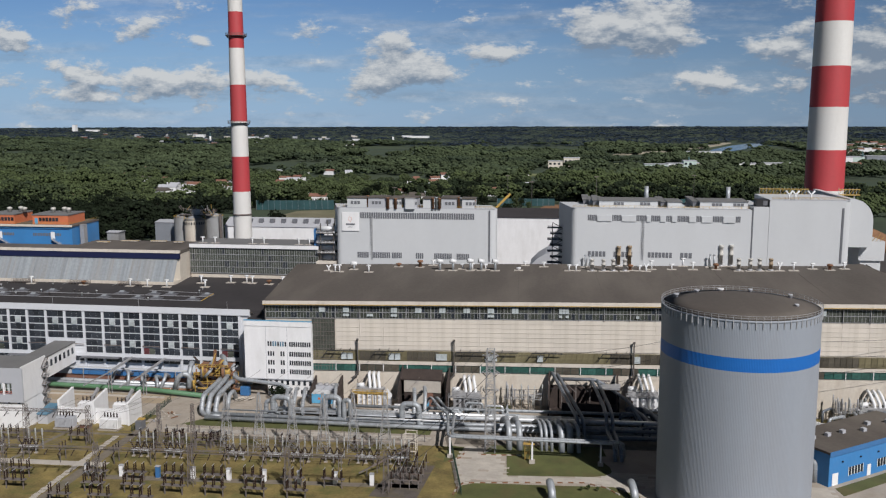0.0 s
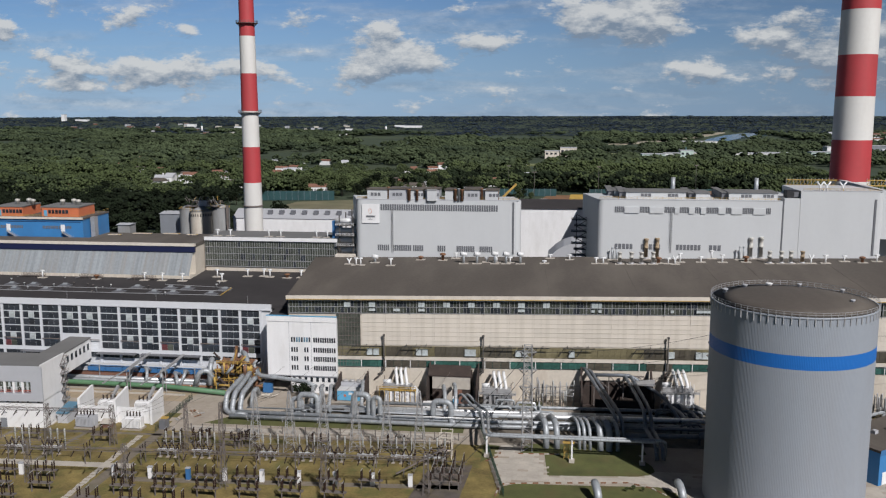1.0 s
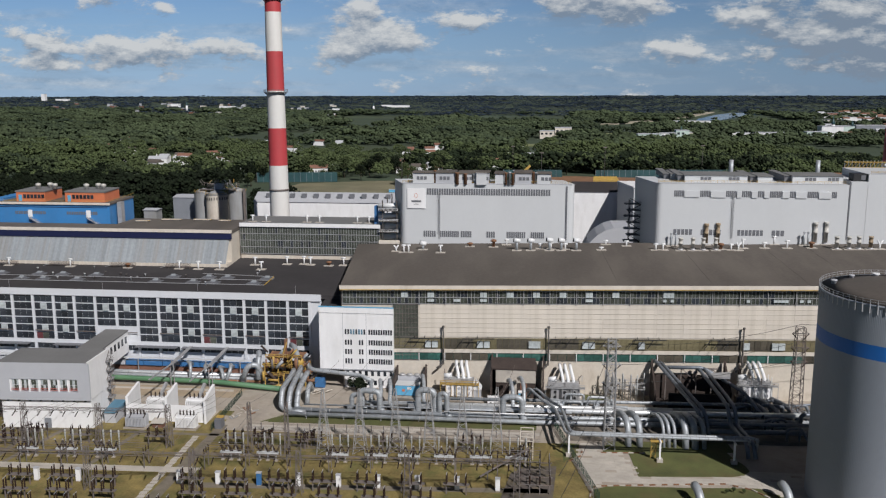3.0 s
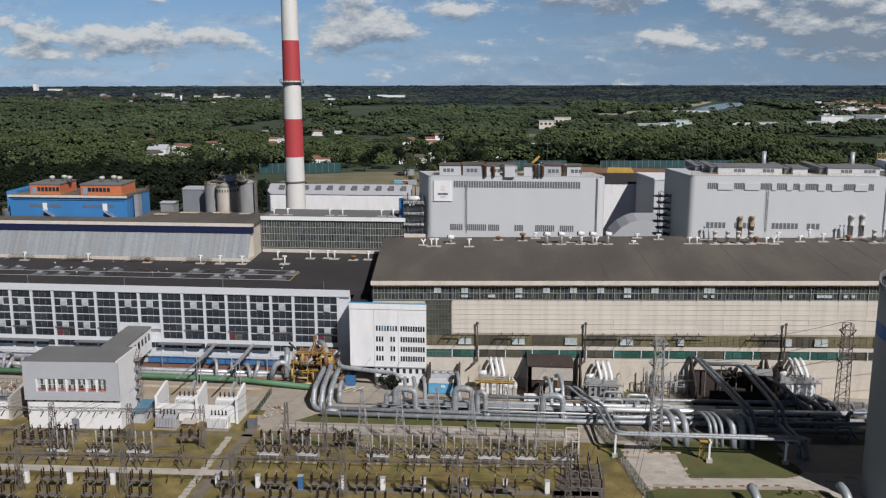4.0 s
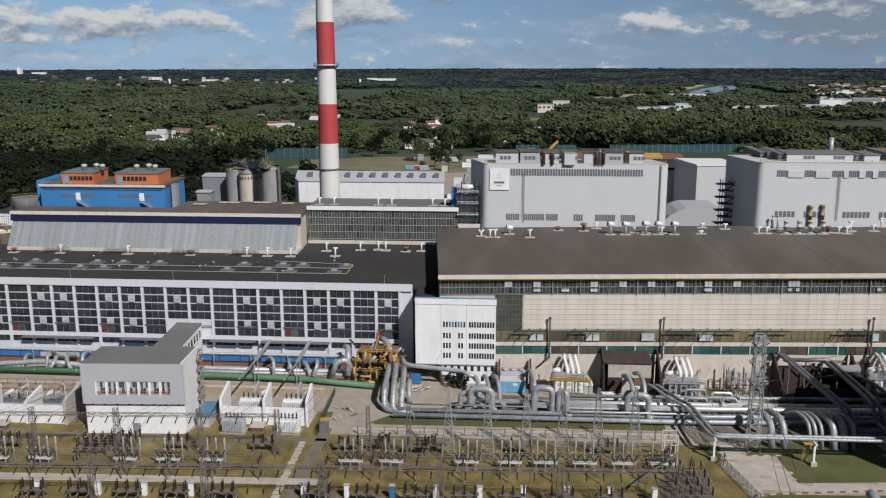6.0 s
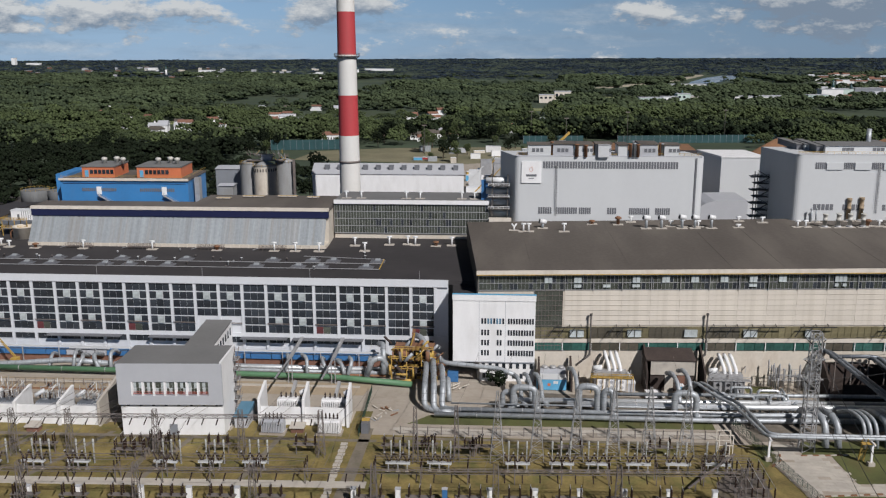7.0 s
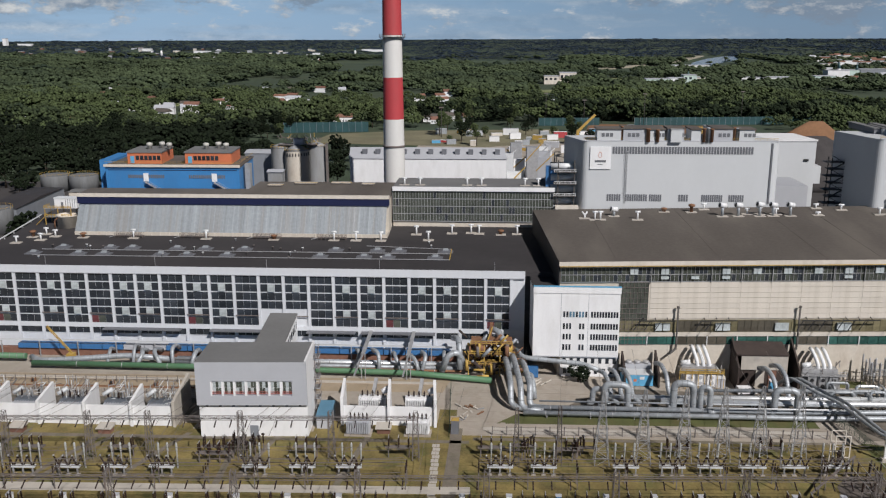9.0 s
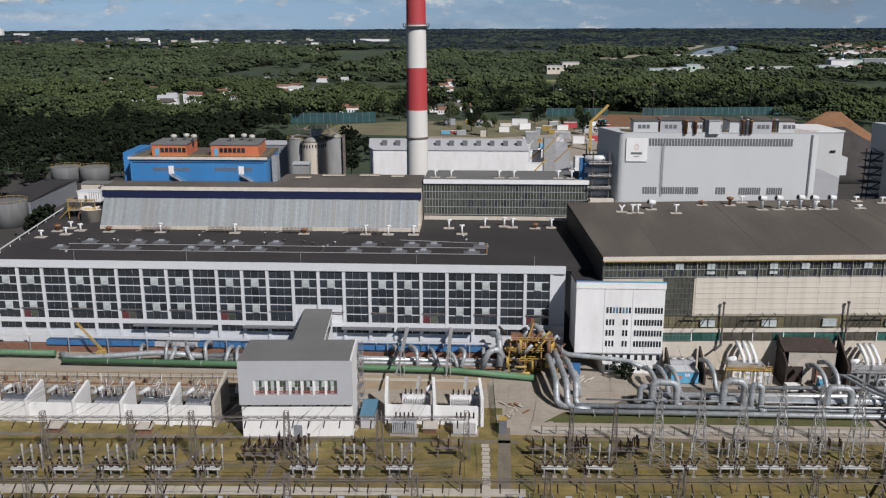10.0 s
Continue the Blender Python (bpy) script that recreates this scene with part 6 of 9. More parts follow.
# dirty ground with the shade of the pipes put into its colour
slab("pipe_yard_ground", [(-30, -27.8), (128, -22.0), (215, -22.0), (215, -4.6), (104, -4.6), (78, -11.5), (44, -10.5), (22, -12.0), (-6, -10.5), (-18, -16)], 0.035, "yard_dirt_shade", "dirty gravel darkened for the shade below the pipe runs", "ground", 0.1)
slab("pipe_yard_ground", [(50, -41.5), (128, -38), (128, -22.4), (50, -26)], 0.025, "yard_dirt_shade", "dirty gravel darkened for the shade below the pipe runs", "ground", 0.1)
# long runs side by side
pipe_run("pipe_run", "long silver insulated pipe close to the ground", [(-38.5, -31.6, 1.25), (41, -31.0, 1.25), (48, -30.6, 1.25), (128, -27, 1.25)], 0.72, "pipe", bands=6)
pipe_run("pipe_run", "long silver insulated pipe close to the ground", [(-37, -29.3, 1.9), (41, -28.6, 1.9), (128, -24.5, 1.9)], 0.72, "pipe", bands=6)
pipe_run("pipe_run", "long bright new pipe above the others", [(0, -26.2, 3.3), (60, -25.4, 3.3), (128, -22.5, 3.3)], 0.85, "pipe_bright", bands=9)
pipe_run("pipe_run", "long bright new pipe above the others", [(-16, -22.6, 2.5), (84, -19.6, 2.5)], 0.75, "pipe_bright", bands=9)
pipe_run("pipe_run", "dull grey pipe in the middle of the yard", [(-12, -20.0, 1.5), (128, -15.5, 1.5)], 0.8, "pipe", bands=8)
pipe_run("pipe_run", "dull grey pipe in the middle of the yard", [(10, -17.4, 3.0), (126, -13, 3.0)], 0.55, "pipe")
pipe_run("pipe_run", "thin grey pipe along the yard", [(-34, -27.3, 3.0), (52, -26.6, 3.0)], 0.25, "pipe")
pipe_run("pipe_run", "thin white pipe along the yard", [(12, -30.4, 3.4), (52, -29.9, 3.4)], 0.2, "pipe_white")
pipe_run("pipe_run", "steel pipe darkened for the shade of the tank", [(84, -36, 2.2), (128, -33.5, 2.2)], 0.75, "pipe_dull_shaded")
pipe_run("pipe_run", "steel pipe darkened for the shade of the tank", [(84, -32.5, 3.2), (128, -30, 3.2)], 0.6, "pipe_dull_shaded")
pipe_run("pipe_run", "bright new pipe beyond the tank", [(150, -16, 2.5), (215, -12.5, 2.5)], 0.9, "pipe_bright", bands=9)
pipe_run("pipe_run", "grey pipe beyond the tank", [(150, -20, 1.5), (215, -16, 1.5)], 0.8, "pipe")
for i in range(14):
    stanchion(-32 + 12.0 * i, -30.3 + 0.27 * i, 0.75, 3.6)
for i in range(11):
    stanchion(2 + 12.0 * i, -25.5 + 0.3 * i, 2.45, 2.6)
for i in range(10):
    stanchion(-8 + 12 * i, -19.6 + 0.4 * i, 0.9, 2.6)


def riser(pts, r=0.95, material="pipe"):
    return pipe_run("bent_pipe", "thick silver insulated pipe with a swept elbow", pts, r, material, 2.0, 14, group="bent pipes")


# the cluster that comes down beside the white block
riser([(-43.4, -5.5, 7.0), (-42.9, -9, 7.0), (-42.0, -24.3, 6.7), (-41.9, -27.0, 1.2), (-36, -29.6, 1.25)], 0.88)
riser([(-41.2, -4.2, 7.6), (-40.7, -8, 7.5), (-39.2, -24.6, 6.7), (-39.0, -28.6, 1.3), (-33, -30.6, 1.3)], 0.9)
riser([(-38.6, -5, 6.2), (-37.8, -10, 7.1), (-36.5, -24.5, 6.9), (-36.7, -27.3, 1.2), (-30, -28.4, 1.25)], 0.9)
riser([(-36.4, -8, 0.4), (-36.0, -11, 4.6), (-35.4, -17, 4.8), (-35.0, -20, 0.4)], 0.8)
# vertical omega loops in the runs
for x, y, w, h, r in ((-12.5, -26.0, 6.5, 8.0, 0.95), (-17.0, -24.5, 3.6, 6.0, 0.8), (6.0, -27.0, 5.4, 9.2, 1.0), (11.6, -28.6, 2.4, 8.8, 0.8), (33.5, -28.5, 6.0, 8.4, 0.95)):
    riser([(x - w / 2 - 1.5, y, 1.6), (x - w / 2, y, 1.6), (x - w / 2, y, h), (x + w / 2, y - 0.6, h), (x + w / 2, y - 0.6, 1.6), (x + w / 2 + 1.5, y - 0.6, 1.6)], r)
for x, y0, h in ((-13.6, -14, 6.6), (-10.6, -13.4, 7.0), (-7.4, -13, 7.0), (3.4, -10, 8.2), (33.0, -14, 9.0), (36.6, -13, 9.6)):
    riser([(x - 1.6, y0 + 4.5, h * 0.8), (x - 0.8, y0, h), (x + 0.2, y0 - 4.5, h - 1.6), (x + 0.4, y0 - 8, 2.0), (x + 2, y0 - 11.5, 1.9)], 0.66)
# pairs going up and over to the pipe bridge
for dx in (0.0, 2.2):
    pipe_run("bridge_pipe", "slim grey pipe carried over the road on posts", [(36 + dx, -12, 3.0), (38.3 + dx, -16, 7.3), (43 + dx, -25, 6.2), (46.5 + dx, -30, 6.0), (49.5 + dx * 0.5, -52.5 + dx * 0.55, 6.6), (98.5 + dx, -53 + dx * 0.8, 7.0), (100.4 + dx, -51.4, 6.6), (101.0 + dx, -48.5, 4.0), (101.2 + dx, -46.5, 0.5)], 0.45, "pipe" if dx else "pipe", 2.5, group="bridge pipes")
for x, y in ((50.2, -52.8), (75.5, -54.0), (96, -53.2)):
    p = thing("bridge_post", "white painted pipe bridge post on a concrete foot", "post", "bridge posts", at=(x, y, 0))
    part("foot", G().prism([(-0.8, -0.8), (0.8, -0.8), (0.8, 0.8), (-0.8, 0.8)], 0, 1.0), "concrete_pale", p)
    part("stem", G().bar((0, 0, 1.0), (0, 0, 6.1), 0.5), "white", p)
    part("head", G().bar((0, -1.4, 6.2), (0, 1.8, 6.2), 0.4), "white", p)
ss = thing("service_stair", "small yellow access stair at the pipe bridge", "stairs")
for sx in (73.2, 74.6):
    part("stringer", G().bar((sx, -51.6, 0), (sx, -53.4, 6.0), 0.16), "yellow", ss)
    part("handrail", G().bar((sx, -51.6, 1.1), (sx, -53.4, 7.1), 0.1), "yellow", ss)
for k in range(12):
    part("tread", G().box(73.2, 74.6, -51.8 - 0.14 * k, -51.5 - 0.14 * k, 0.45 * k + 0.4, 0.45 * k + 0.46), "yellow", ss)
part("platform", G().box(72.8, 76.2, -54.4, -53.0, 5.9, 6.05), "yellow", ss)
# swept arches
for x, r in ((67.2, 0.95), (70.5, 0.95), (77.4, 0.5), (78.9, 0.55), (80.6, 0.5), (83.7, 1.0), (86.4, 1.0), (89.0, 0.65)):
    pipe_run("arched_pipe", "thick silver pipe sweeping down into the ground", [(x - 2.4, -31.0, 5.0), (x - 1.0, -36.2, 7.7), (x + 0.5, -42.2, 6.9), (x + 0.7, -43.6, -0.5)], r, "pipe", 3.2, 14, group="arched pipes")
# long pairs from the hall to the tank, the tank's shade in their colour
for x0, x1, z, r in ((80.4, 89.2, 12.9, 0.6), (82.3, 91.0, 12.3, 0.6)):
    pipe_run("sloping_pipe", "steel pipe sloping from the hall to the tank, darkened for shade", [(x0, -0.5, z), (x0 + 0.6, -4, z + 0.3), (x1, -36, 8.4), (x1 + 0.8, -39.5, 1.5)], r, "pipe_dull_shaded", 3.0, 12, group="sloping pipes")
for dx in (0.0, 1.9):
    pipe_run("sloping_pipe", "steel pipe sloping from the hall to the tank, darkened for shade", [(94.0 + dx, -1.5, 11.0), (94.6 + dx, -5, 11.6), (97.8 + dx, -25, 9.3), (98.5 + dx, -32, 8.4), (98.7 + dx, -34.5, 4.2), (100.4 + dx, -48.5, 4.2), (100.6 + dx, -50.5, 0.4)], 0.6, "pipe_dull_shaded", 3.0, 12, group="sloping pipes")
pipe_run("cross_pipe", "steel pipe bent along the hall wall, darkened for shade", [(82, -3.5, 11.6), (96, -3.2, 11.8), (101, -4, 9.0), (107, -14, 7.5), (111, -24, 3)], 0.6, "pipe_dull_shaded", 2.0)
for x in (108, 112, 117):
    pipe_run("bent_pipe", "bent pipe darkened for the tank's shade", [(x, -6, 3), (x + 1, -14, 4.5), (x + 4, -20, 4.0), (x + 5, -26, 1)], 0.8, "pipe_dull_shaded", 2.5, group="bent pipes")
r3 = random.Random(5)
for k in range(26):
    x, y = r3.uniform(44, 66), r3.uniform(-24, -12)
    d = r3.choice([(4, 0), (0, 4), (6, 0)])
    z = r3.uniform(1.6, 4.6)
    pipe_run("branch_pipe", "short silver branch pipe with elbows", [(x, y, 0.2), (x, y, z), (x + d[0], y + d[1], z), (x + d[0], y + d[1], 1.0)], r3.uniform(0.25, 0.5), r3.choice(["pipe", "pipe", "pipe_bright"]), 0.9, 10, group="branch pipes")
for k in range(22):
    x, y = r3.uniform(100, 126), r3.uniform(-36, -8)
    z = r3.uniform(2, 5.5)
    pipe_run("branch_pipe", "short branch pipe with elbows, darkened for the tank's shade", [(x, y, 0.2), (x, y, z), (x + r3.uniform(3, 7), y + r3.uniform(-3, 3), z), (x + 6, y, 0.6)], r3.uniform(0.3, 0.6), "pipe_dull_shaded", 0.9, 10, group="branch pipes")
for k in range(30):
    x, y = r3.uniform(155, 212), r3.uniform(-24, -4)
    z = r3.uniform(1.8, 6)
    pipe_run("branch_pipe", "short silver branch pipe with elbows", [(x, y, 0.2), (x, y, z), (x + r3.choice([4, 0, 6]), y + r3.choice([0, 4]), z), (x + 5, y + 3, 0.8)], r3.uniform(0.25, 0.6), r3.choice(["pipe", "pipe_dull_shaded", "pipe_white"]), 0.9, 10, group="branch pipes")


# ---- unit transformers along the hall ----
def unit_transformer(x, y, tone, rail, lift=0.0):
    t = thing("unit_transformer", "large unit transformer with white ducts and " + ("yellow" if rail == "yellow" else "grey") + " platform", "transformer", "unit transformers", at=(x, y, lift))
    part("tank", G().box(-5.0, 5.0, -1.6, 2.2, 0.4, 5.0), tone, t)
    part("plinth", G().box(-6, 6, -2.4, 3, -lift, 0.4), "concrete", t)
    for i in range(3):
        f = part("fan_box", G().box(-4.6 + 3.2 * i, -2.0 + 3.2 * i, -2.6, -1.6, 0.9, 4.6), "white" if tone == "white" else "steel", t)
        for k in range(2):
            part("fan", G().cyl((-3.3 + 3.2 * i, -2.75, 1.9 + 1.8 * k), (-3.3 + 3.2 * i, -2.6, 1.9 + 1.8 * k), 0.52, seg=14), "grey_mid" if tone == "white" else "black", f)
    part("deck", G().box(-6.5, 6.5, -3.0, -1.6, 5.0, 5.25), rail, t)
    rl = G()
    for h in (0.6, 1.2):
        rl.bar((-6.5, -3.0, 5.2 + h), (6.5, -3.0, 5.2 + h), 0.14)
    for i in range(8):
        rl.bar((-6.5 + 13 * i / 7, -3.0, 5.2), (-6.5 + 13 * i / 7, -3.0, 6.4), 0.14)
        rl.bar((-6.5 + 13 * i / 7, -3.0, 0), (-6.5 + 13 * i / 7, -3.0, 5.2), 0.16)
    part("railing", rl, rail, t)
    for i in range(3):
        part("duct", G().tube([(-1.6 + 1.75 * i + 1.0, 0.4, 5.0), (-1.6 + 1.75 * i + 0.9, 0.6, 7.4), (-1.6 + 1.75 * i - 0.1, 3.4, 10.6), (-1.6 + 1.75 * i - 0.2, 5.4, 10.8)], 0.55, 1.5, 12), "pipe_white", t, "white busbar duct")
    part("conservator", G().cyl((-5.6, 0.6, 7.0), (-2.9, 0.6, 7.3), 0.8, seg=14), "pipe_white", t)
    part("cubicle", G().box(-5.6, 4.6, -1.0, 2.0, 5.2, 6.4), "steel", t)
    r4 = random.Random(int(x))
    for k in range(18):
        a = Vector((r4.uniform(-6, 6), r4.uniform(-2.6, 2), r4.uniform(0.5, 7.5)))
        d = r4.choice([Vector((2.5, 0, 0)), Vector((0, 0, 2)), Vector((0, 1.8, 0)), Vector((1.2, 0, 1.6))])
        part("fitting", G().bar(a, a + d, 0.22), r4.choice([rail, "steel", "pipe_white", "steel_rust"]), t)
    return t


unit_transformer(15.0, -6.5, "white", "yellow")
unit_transformer(50.4, -6.8, "steel", "steel")
unit_transformer(112.6, -6.0, "white", "steel", 2.6)
unit_transformer(190.0, -5.5, "steel", "steel")


def blast_shed(x0, x1, side=True):
    s = thing("blast_shed", "soot-dark shed with a pale end wall", "shed", "dark sheds")
    part("roof", G().prism([(x0, -6.6), (x1, -6.6), (x1 - 0.5, -0.4), (x0 - 0.5, -0.4)], 9.9, [10.3, 10.3, 12.4, 12.4]), "dark", s)
    part("front", G().box(x0 + 1.5, x1 - 0.3, -6.4, -6.1, 5.4, 9.9), "concrete_pale", s, "pale concrete panel")
    # dark sheet closes the doorway and stands for the shaded inside
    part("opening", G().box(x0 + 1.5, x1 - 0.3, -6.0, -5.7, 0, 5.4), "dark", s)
    part("shutter", G().box(x1 - 5.5, x1 - 3.2, -6.25, -6.05, 0, 5.2), "brick", s, "dull red shutter")
    part("shutter", G().box(x0 + 6.0, x0 + 8.6, -6.25, -6.05, 0, 5.2), "concrete_pale", s)
    part("back", G().box(x0, x1, -1.0, -0.5, 0, 11), "dark", s)
    for x in (x0, x1 + 2.2):
        part("side_wall", G().prism([(x - 0.25, -10), (x + 0.25, -10), (x + 0.25, -0.4), (x - 0.25, -0.4)], 0, [7.2, 7.2, 13.5, 13.5]), "dark", s, "dark raking side wall")
    return s


blast_shed(25.6, 40.9)
open_shed = thing("roofless_shed", "soot-dark roofless shed with steel frames", "shed", "dark sheds")
for x in (79.5, 103.5):
    part("side_wall", G().prism([(x - 0.3, -12), (x + 0.3, -12), (x + 0.3, -0.6), (x - 0.3, -0.6)], 0, [6.5, 6.5, 13.5, 13.5]), "dark", open_shed, "dark raking side wall")
part("back_wall", G().box(79.8, 103.2, -1.4, -0.7, 0, 8.4), "dark", open_shed)
part("low_wall", G().box(84, 103, -11, -10.5, 0, 5.2), "dark", open_shed)
for x in (84, 89, 94, 99):
    part("frame", G().bar((x, -3, 0), (x, -3, 11.5), 0.35), "steel_rust", open_shed)
    part("frame", G().bar((x, -3, 11.4), (x + 4.6, -3, 7.0), 0.25), "steel_rust", open_shed)
part("beam", G().bar((82, -3, 11.4), (101, -3, 11.4), 0.4), "steel_rust", open_shed)
# floor coloured dark for the shade inside the walls
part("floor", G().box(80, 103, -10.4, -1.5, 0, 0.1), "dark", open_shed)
part("loose_roof", G().prism([(96, -7), (104, -8), (104.5, -5), (97, -4)], 9.6, [9.8, 10.6, 11.2, 10.2]), "steel", open_shed, "loose pale sheet")
fire = thing("fire_wall", "soot-dark raking fire wall beside a transformer", "wall", "fire walls")
for x in (2.6, -7.5):
    part("wall", G().prism([(x - 0.3, -9), (x + 0.3, -9), (x + 0.3, -0.6), (x - 0.3, -0.6)], 0, [4.5, 4.5, 9.0, 9.0] if x > 0 else [5, 5, 8.5, 8.5]), "dark", fire)
part("wall", G().prism([(108.0, -9), (108.6, -9), (108.6, -0.6), (108.0, -0.6)], 0, [6.0, 6.0, 12.5, 12.5]), "dark", fire)


def insulator_bay(x0, x1, y):
    b = thing("insulator_bay", "thicket of grey surge arresters on steel frames", "switchgear")
    r5 = random.Random(11)
    for k in range(30):
        x, yy = r5.uniform(x0, x1), r5.uniform(y - 5, y)
        h = r5.uniform(5, 10)
        part("arrester", G().lathe((x, yy, 0), [(0.12, 0), (0.12, h * 0.45), (0.28, h * 0.46), (0.2, h * 0.7), (0.28, h * 0.95), (0.1, h)], 7), "steel" if k % 3 else "ceramic", b)
    for k in range(9):
        part("beam", G().bar((x0, y - 5 + 0.6 * k, r5.uniform(4, 8)), (x1, y - 5 + 0.6 * k, r5.uniform(4, 8)), 0.12), "steel", b)


insulator_bay(63.5, 77.0, -2.5)
insulator_bay(176.0, 187.0, -3.0)
blast_shed(197.5, 213.0)
slab("grass_patch", [(152, -14), (232, -10), (232, -1), (152, -1)], 0.05, "grass_dry", "weedy ground by the hall wall", "grass", 0.1)
slab("gravel_bed", [(150, -34), (232, -30), (232, -10.1), (150, -14.1)], 0.04, "coal", "dark gravel under the pipes", "gravel", 0.1)
for k in range(2):
    pipe_run("gas_pipe", "thin yellow pipe low over the weeds", [(168, -8 - 1.5 * k, 1.2), (180, -9 - 1.5 * k, 1.4), (192, -12 - 1.5 * k, 1.2)], 0.22, "yellow")
pipe_run("cross_pipe", "fat dark pipe climbing over the yard", [(186, -9, 5.5), (193, -13, 6.0), (201, -17, 3.2), (214, -17, 3.0)], 1.2, "pipe_dull_shaded")
slab("grass_patch", [(57, -6), (66, -6), (66, -0.8), (57, -0.8)], 0.05, "grass", "small grass patch by the hall wall", "grass", 0.1)


def container():
    c = thing("site_container", "blue site container with a pale ribbed roof", "container", at=(-3.6, -6.0, 0))
    part("body", G().box(-4.6, 4.6, -2.2, 2.2, 0.2, 3.7), "light_blue", c)
    part("roof", G().box(-4.7, 4.7, -2.3, 2.3, 3.7, 3.95), "grey_clad", c)
    part("poster", G().box(-1.2, -0.3, -2.28, -2.22, 1.6, 2.4), "orange", c, "small orange poster panel")
    part("plate", G().box(0.6, 2.0, -2.28, -2.22, 2.3, 3.2), "pipe_white", c)
    part("skid", G().box(-4.5, 4.5, -2, 2, 0, 0.2), "steel_rust", c)
    e = thing("cooler_unit", "white cooler unit behind the blue container", "cooler", at=(-3.0, -2.4, 0))
    part("body", G().box(-4, 4, -1, 1.2, 0, 5.4), "grey_mid", e)
    for i in range(3):
        part("fan", G().lathe((-2.6 + 2.6 * i, 0, 5.4), [(1.0, 0), (1.0, 0.7), (0.7, 0.7)], 12), "steel", e)


container()


def van(x, y, rz):
    v = thing("van", "white panel van with dark windows", "van", at=(x, y, 0), rz=rz)
    g = G()
    prof = [(-2.9, 0.45), (2.9, 0.45), (3.0, 1.2), (2.2, 1.35), (1.5, 2.35), (-2.8, 2.45), (-2.95, 1.4)]
    g.sweep([[(px, -1.0, pz) for px, pz in prof], [(px, 1.0, pz) for px, pz in prof]], True, False)
    part("body", g, "white", v)
    part("windscreen", G().quad((2.22, -0.9, 1.4), (2.22, 0.9, 1.4), (1.58, 0.85, 2.28), (1.58, -0.85, 2.28)) or G().box(1.5, 2.1, -0.85, 0.85, 1.45, 2.2), "glass", v)
    for sx in (-1.4, 0.1):
        part("window", G().box(sx, sx + 1.2, -1.03, -1.0, 1.5, 2.2), "glass", v)
    for wx in (-1.9, 1.9):
        for wy in (-1.0, 1.0):
            w = part("wheel", G().cyl((wx, wy - 0.12, 0.4), (wx, wy + 0.12, 0.4), 0.42, seg=14), "rubber", v)
            part("rim", G().cyl((wx, wy - 0.14, 0.4), (wx, wy + 0.14, 0.4), 0.22, seg=10), "steel", w)


van(27.5, -12.2, 8)
van(-131.0, -21.5, 10)


def portable_toilet(x, y):
    t = thing("toilet_cabin", "small blue portable cabin", "cabin", at=(x, y, 0))
    part("body", G().box(-0.9, 0.9, -0.9, 0.9, 0, 3.2), "light_blue", t)
    part("roof", G().prism([(-1, -1), (1, -1), (1, 1), (-1, 1)], 3.2, 3.5), "white", t)


portable_toilet(35.8, -9.5)
tent = thing("pitched_shelter", "small pale pitched shelter", "shelter", at=(20.4, -6.5, 0))
part("roof", G().sweep([[(-2, -2.4, 3.2), (2, -2.4, 3.2), (0, -2.4, 5.6)], [(-2, 2.4, 3.2), (2, 2.4, 3.2), (0, 2.4, 5.6)]], True, False), "pipe_white", tent)
part("wall", G().box(-1.8, 1.8, -2.2, 2.2, 0, 3.2), "grey_mid", tent)


# ---- lattice masts ----
def lattice(x, y, h, w0, w1, name, label, material="steel", arms=(), group="lattice masts", panels=None, bar_w=0.16):
    m = thing(name, label, "mast", group, at=(x, y, 0))
    n = panels or max(4, int(h / 2.2))
    for sx, sy in ((-1, -1), (1, -1), (1, 1), (-1, 1)):
        part("leg", G().bar((sx * w0 / 2, sy * w0 / 2, 0), (sx * w1 / 2, sy * w1 / 2, h), bar_w), material, m)
    br = G()
    cs = ((-1, -1), (1, -1), (1, 1), (-1, 1))
    for k in range(n):
        za, zb = h * k / n, h * (k + 1) / n
        wa, wb = w0 + (w1 - w0) * k / n, w0 + (w1 - w0) * (k + 1) / n
        for i in range(4):
            (ax, ay), (bx, by) = cs[i], cs[(i + 1) % 4]
            if (k + i) % 2:
                ax, ay, bx, by = bx, by, ax, ay
            br.bar((ax * wa / 2, ay * wa / 2, za), (bx * wb / 2, by * wb / 2, zb), bar_w * 0.6)
            br.bar((ax * wb / 2, ay * wb / 2, zb), (bx * wb / 2, by * wb / 2, zb), bar_w * 0.5)
    tagged(part("bracing", br, material, m), kind="stuff")
    for z, half, drop in arms:
        part("arm", G().bar((-half, 0, z), (half, 0, z), bar_w * 1.2), material, m)
        for s in (-1, 1):
            part("insulator", G().cyl((s * half * 0.95, 0, z), (s * half * 0.35, -0.6, z - drop), 0.14, seg=6), "ceramic_brown", m)
            part("stay", G().bar((s * half, 0, z), (0, 0, z + 1.8), bar_w * 0.7), material, m)
    return m


lattice(62.0, -46.0, 33.0, 3.2, 2.2, "line_tower", "tall grey lattice line tower with arms", arms=((20, 2.6, 1.4), (25.5, 2.8, 1.4), (31, 2.6, 1.4)), bar_w=0.24, panels=17)
lattice(121.5, -20.0, 31.0, 3.4, 2.4, "line_tower", "tall dark lattice line tower with arms", "steel_rust", arms=((20, 2.6, 1.6), (24.5, 2.8, 1.6), (29, 2.6, 1.6)), bar_w=0.2)

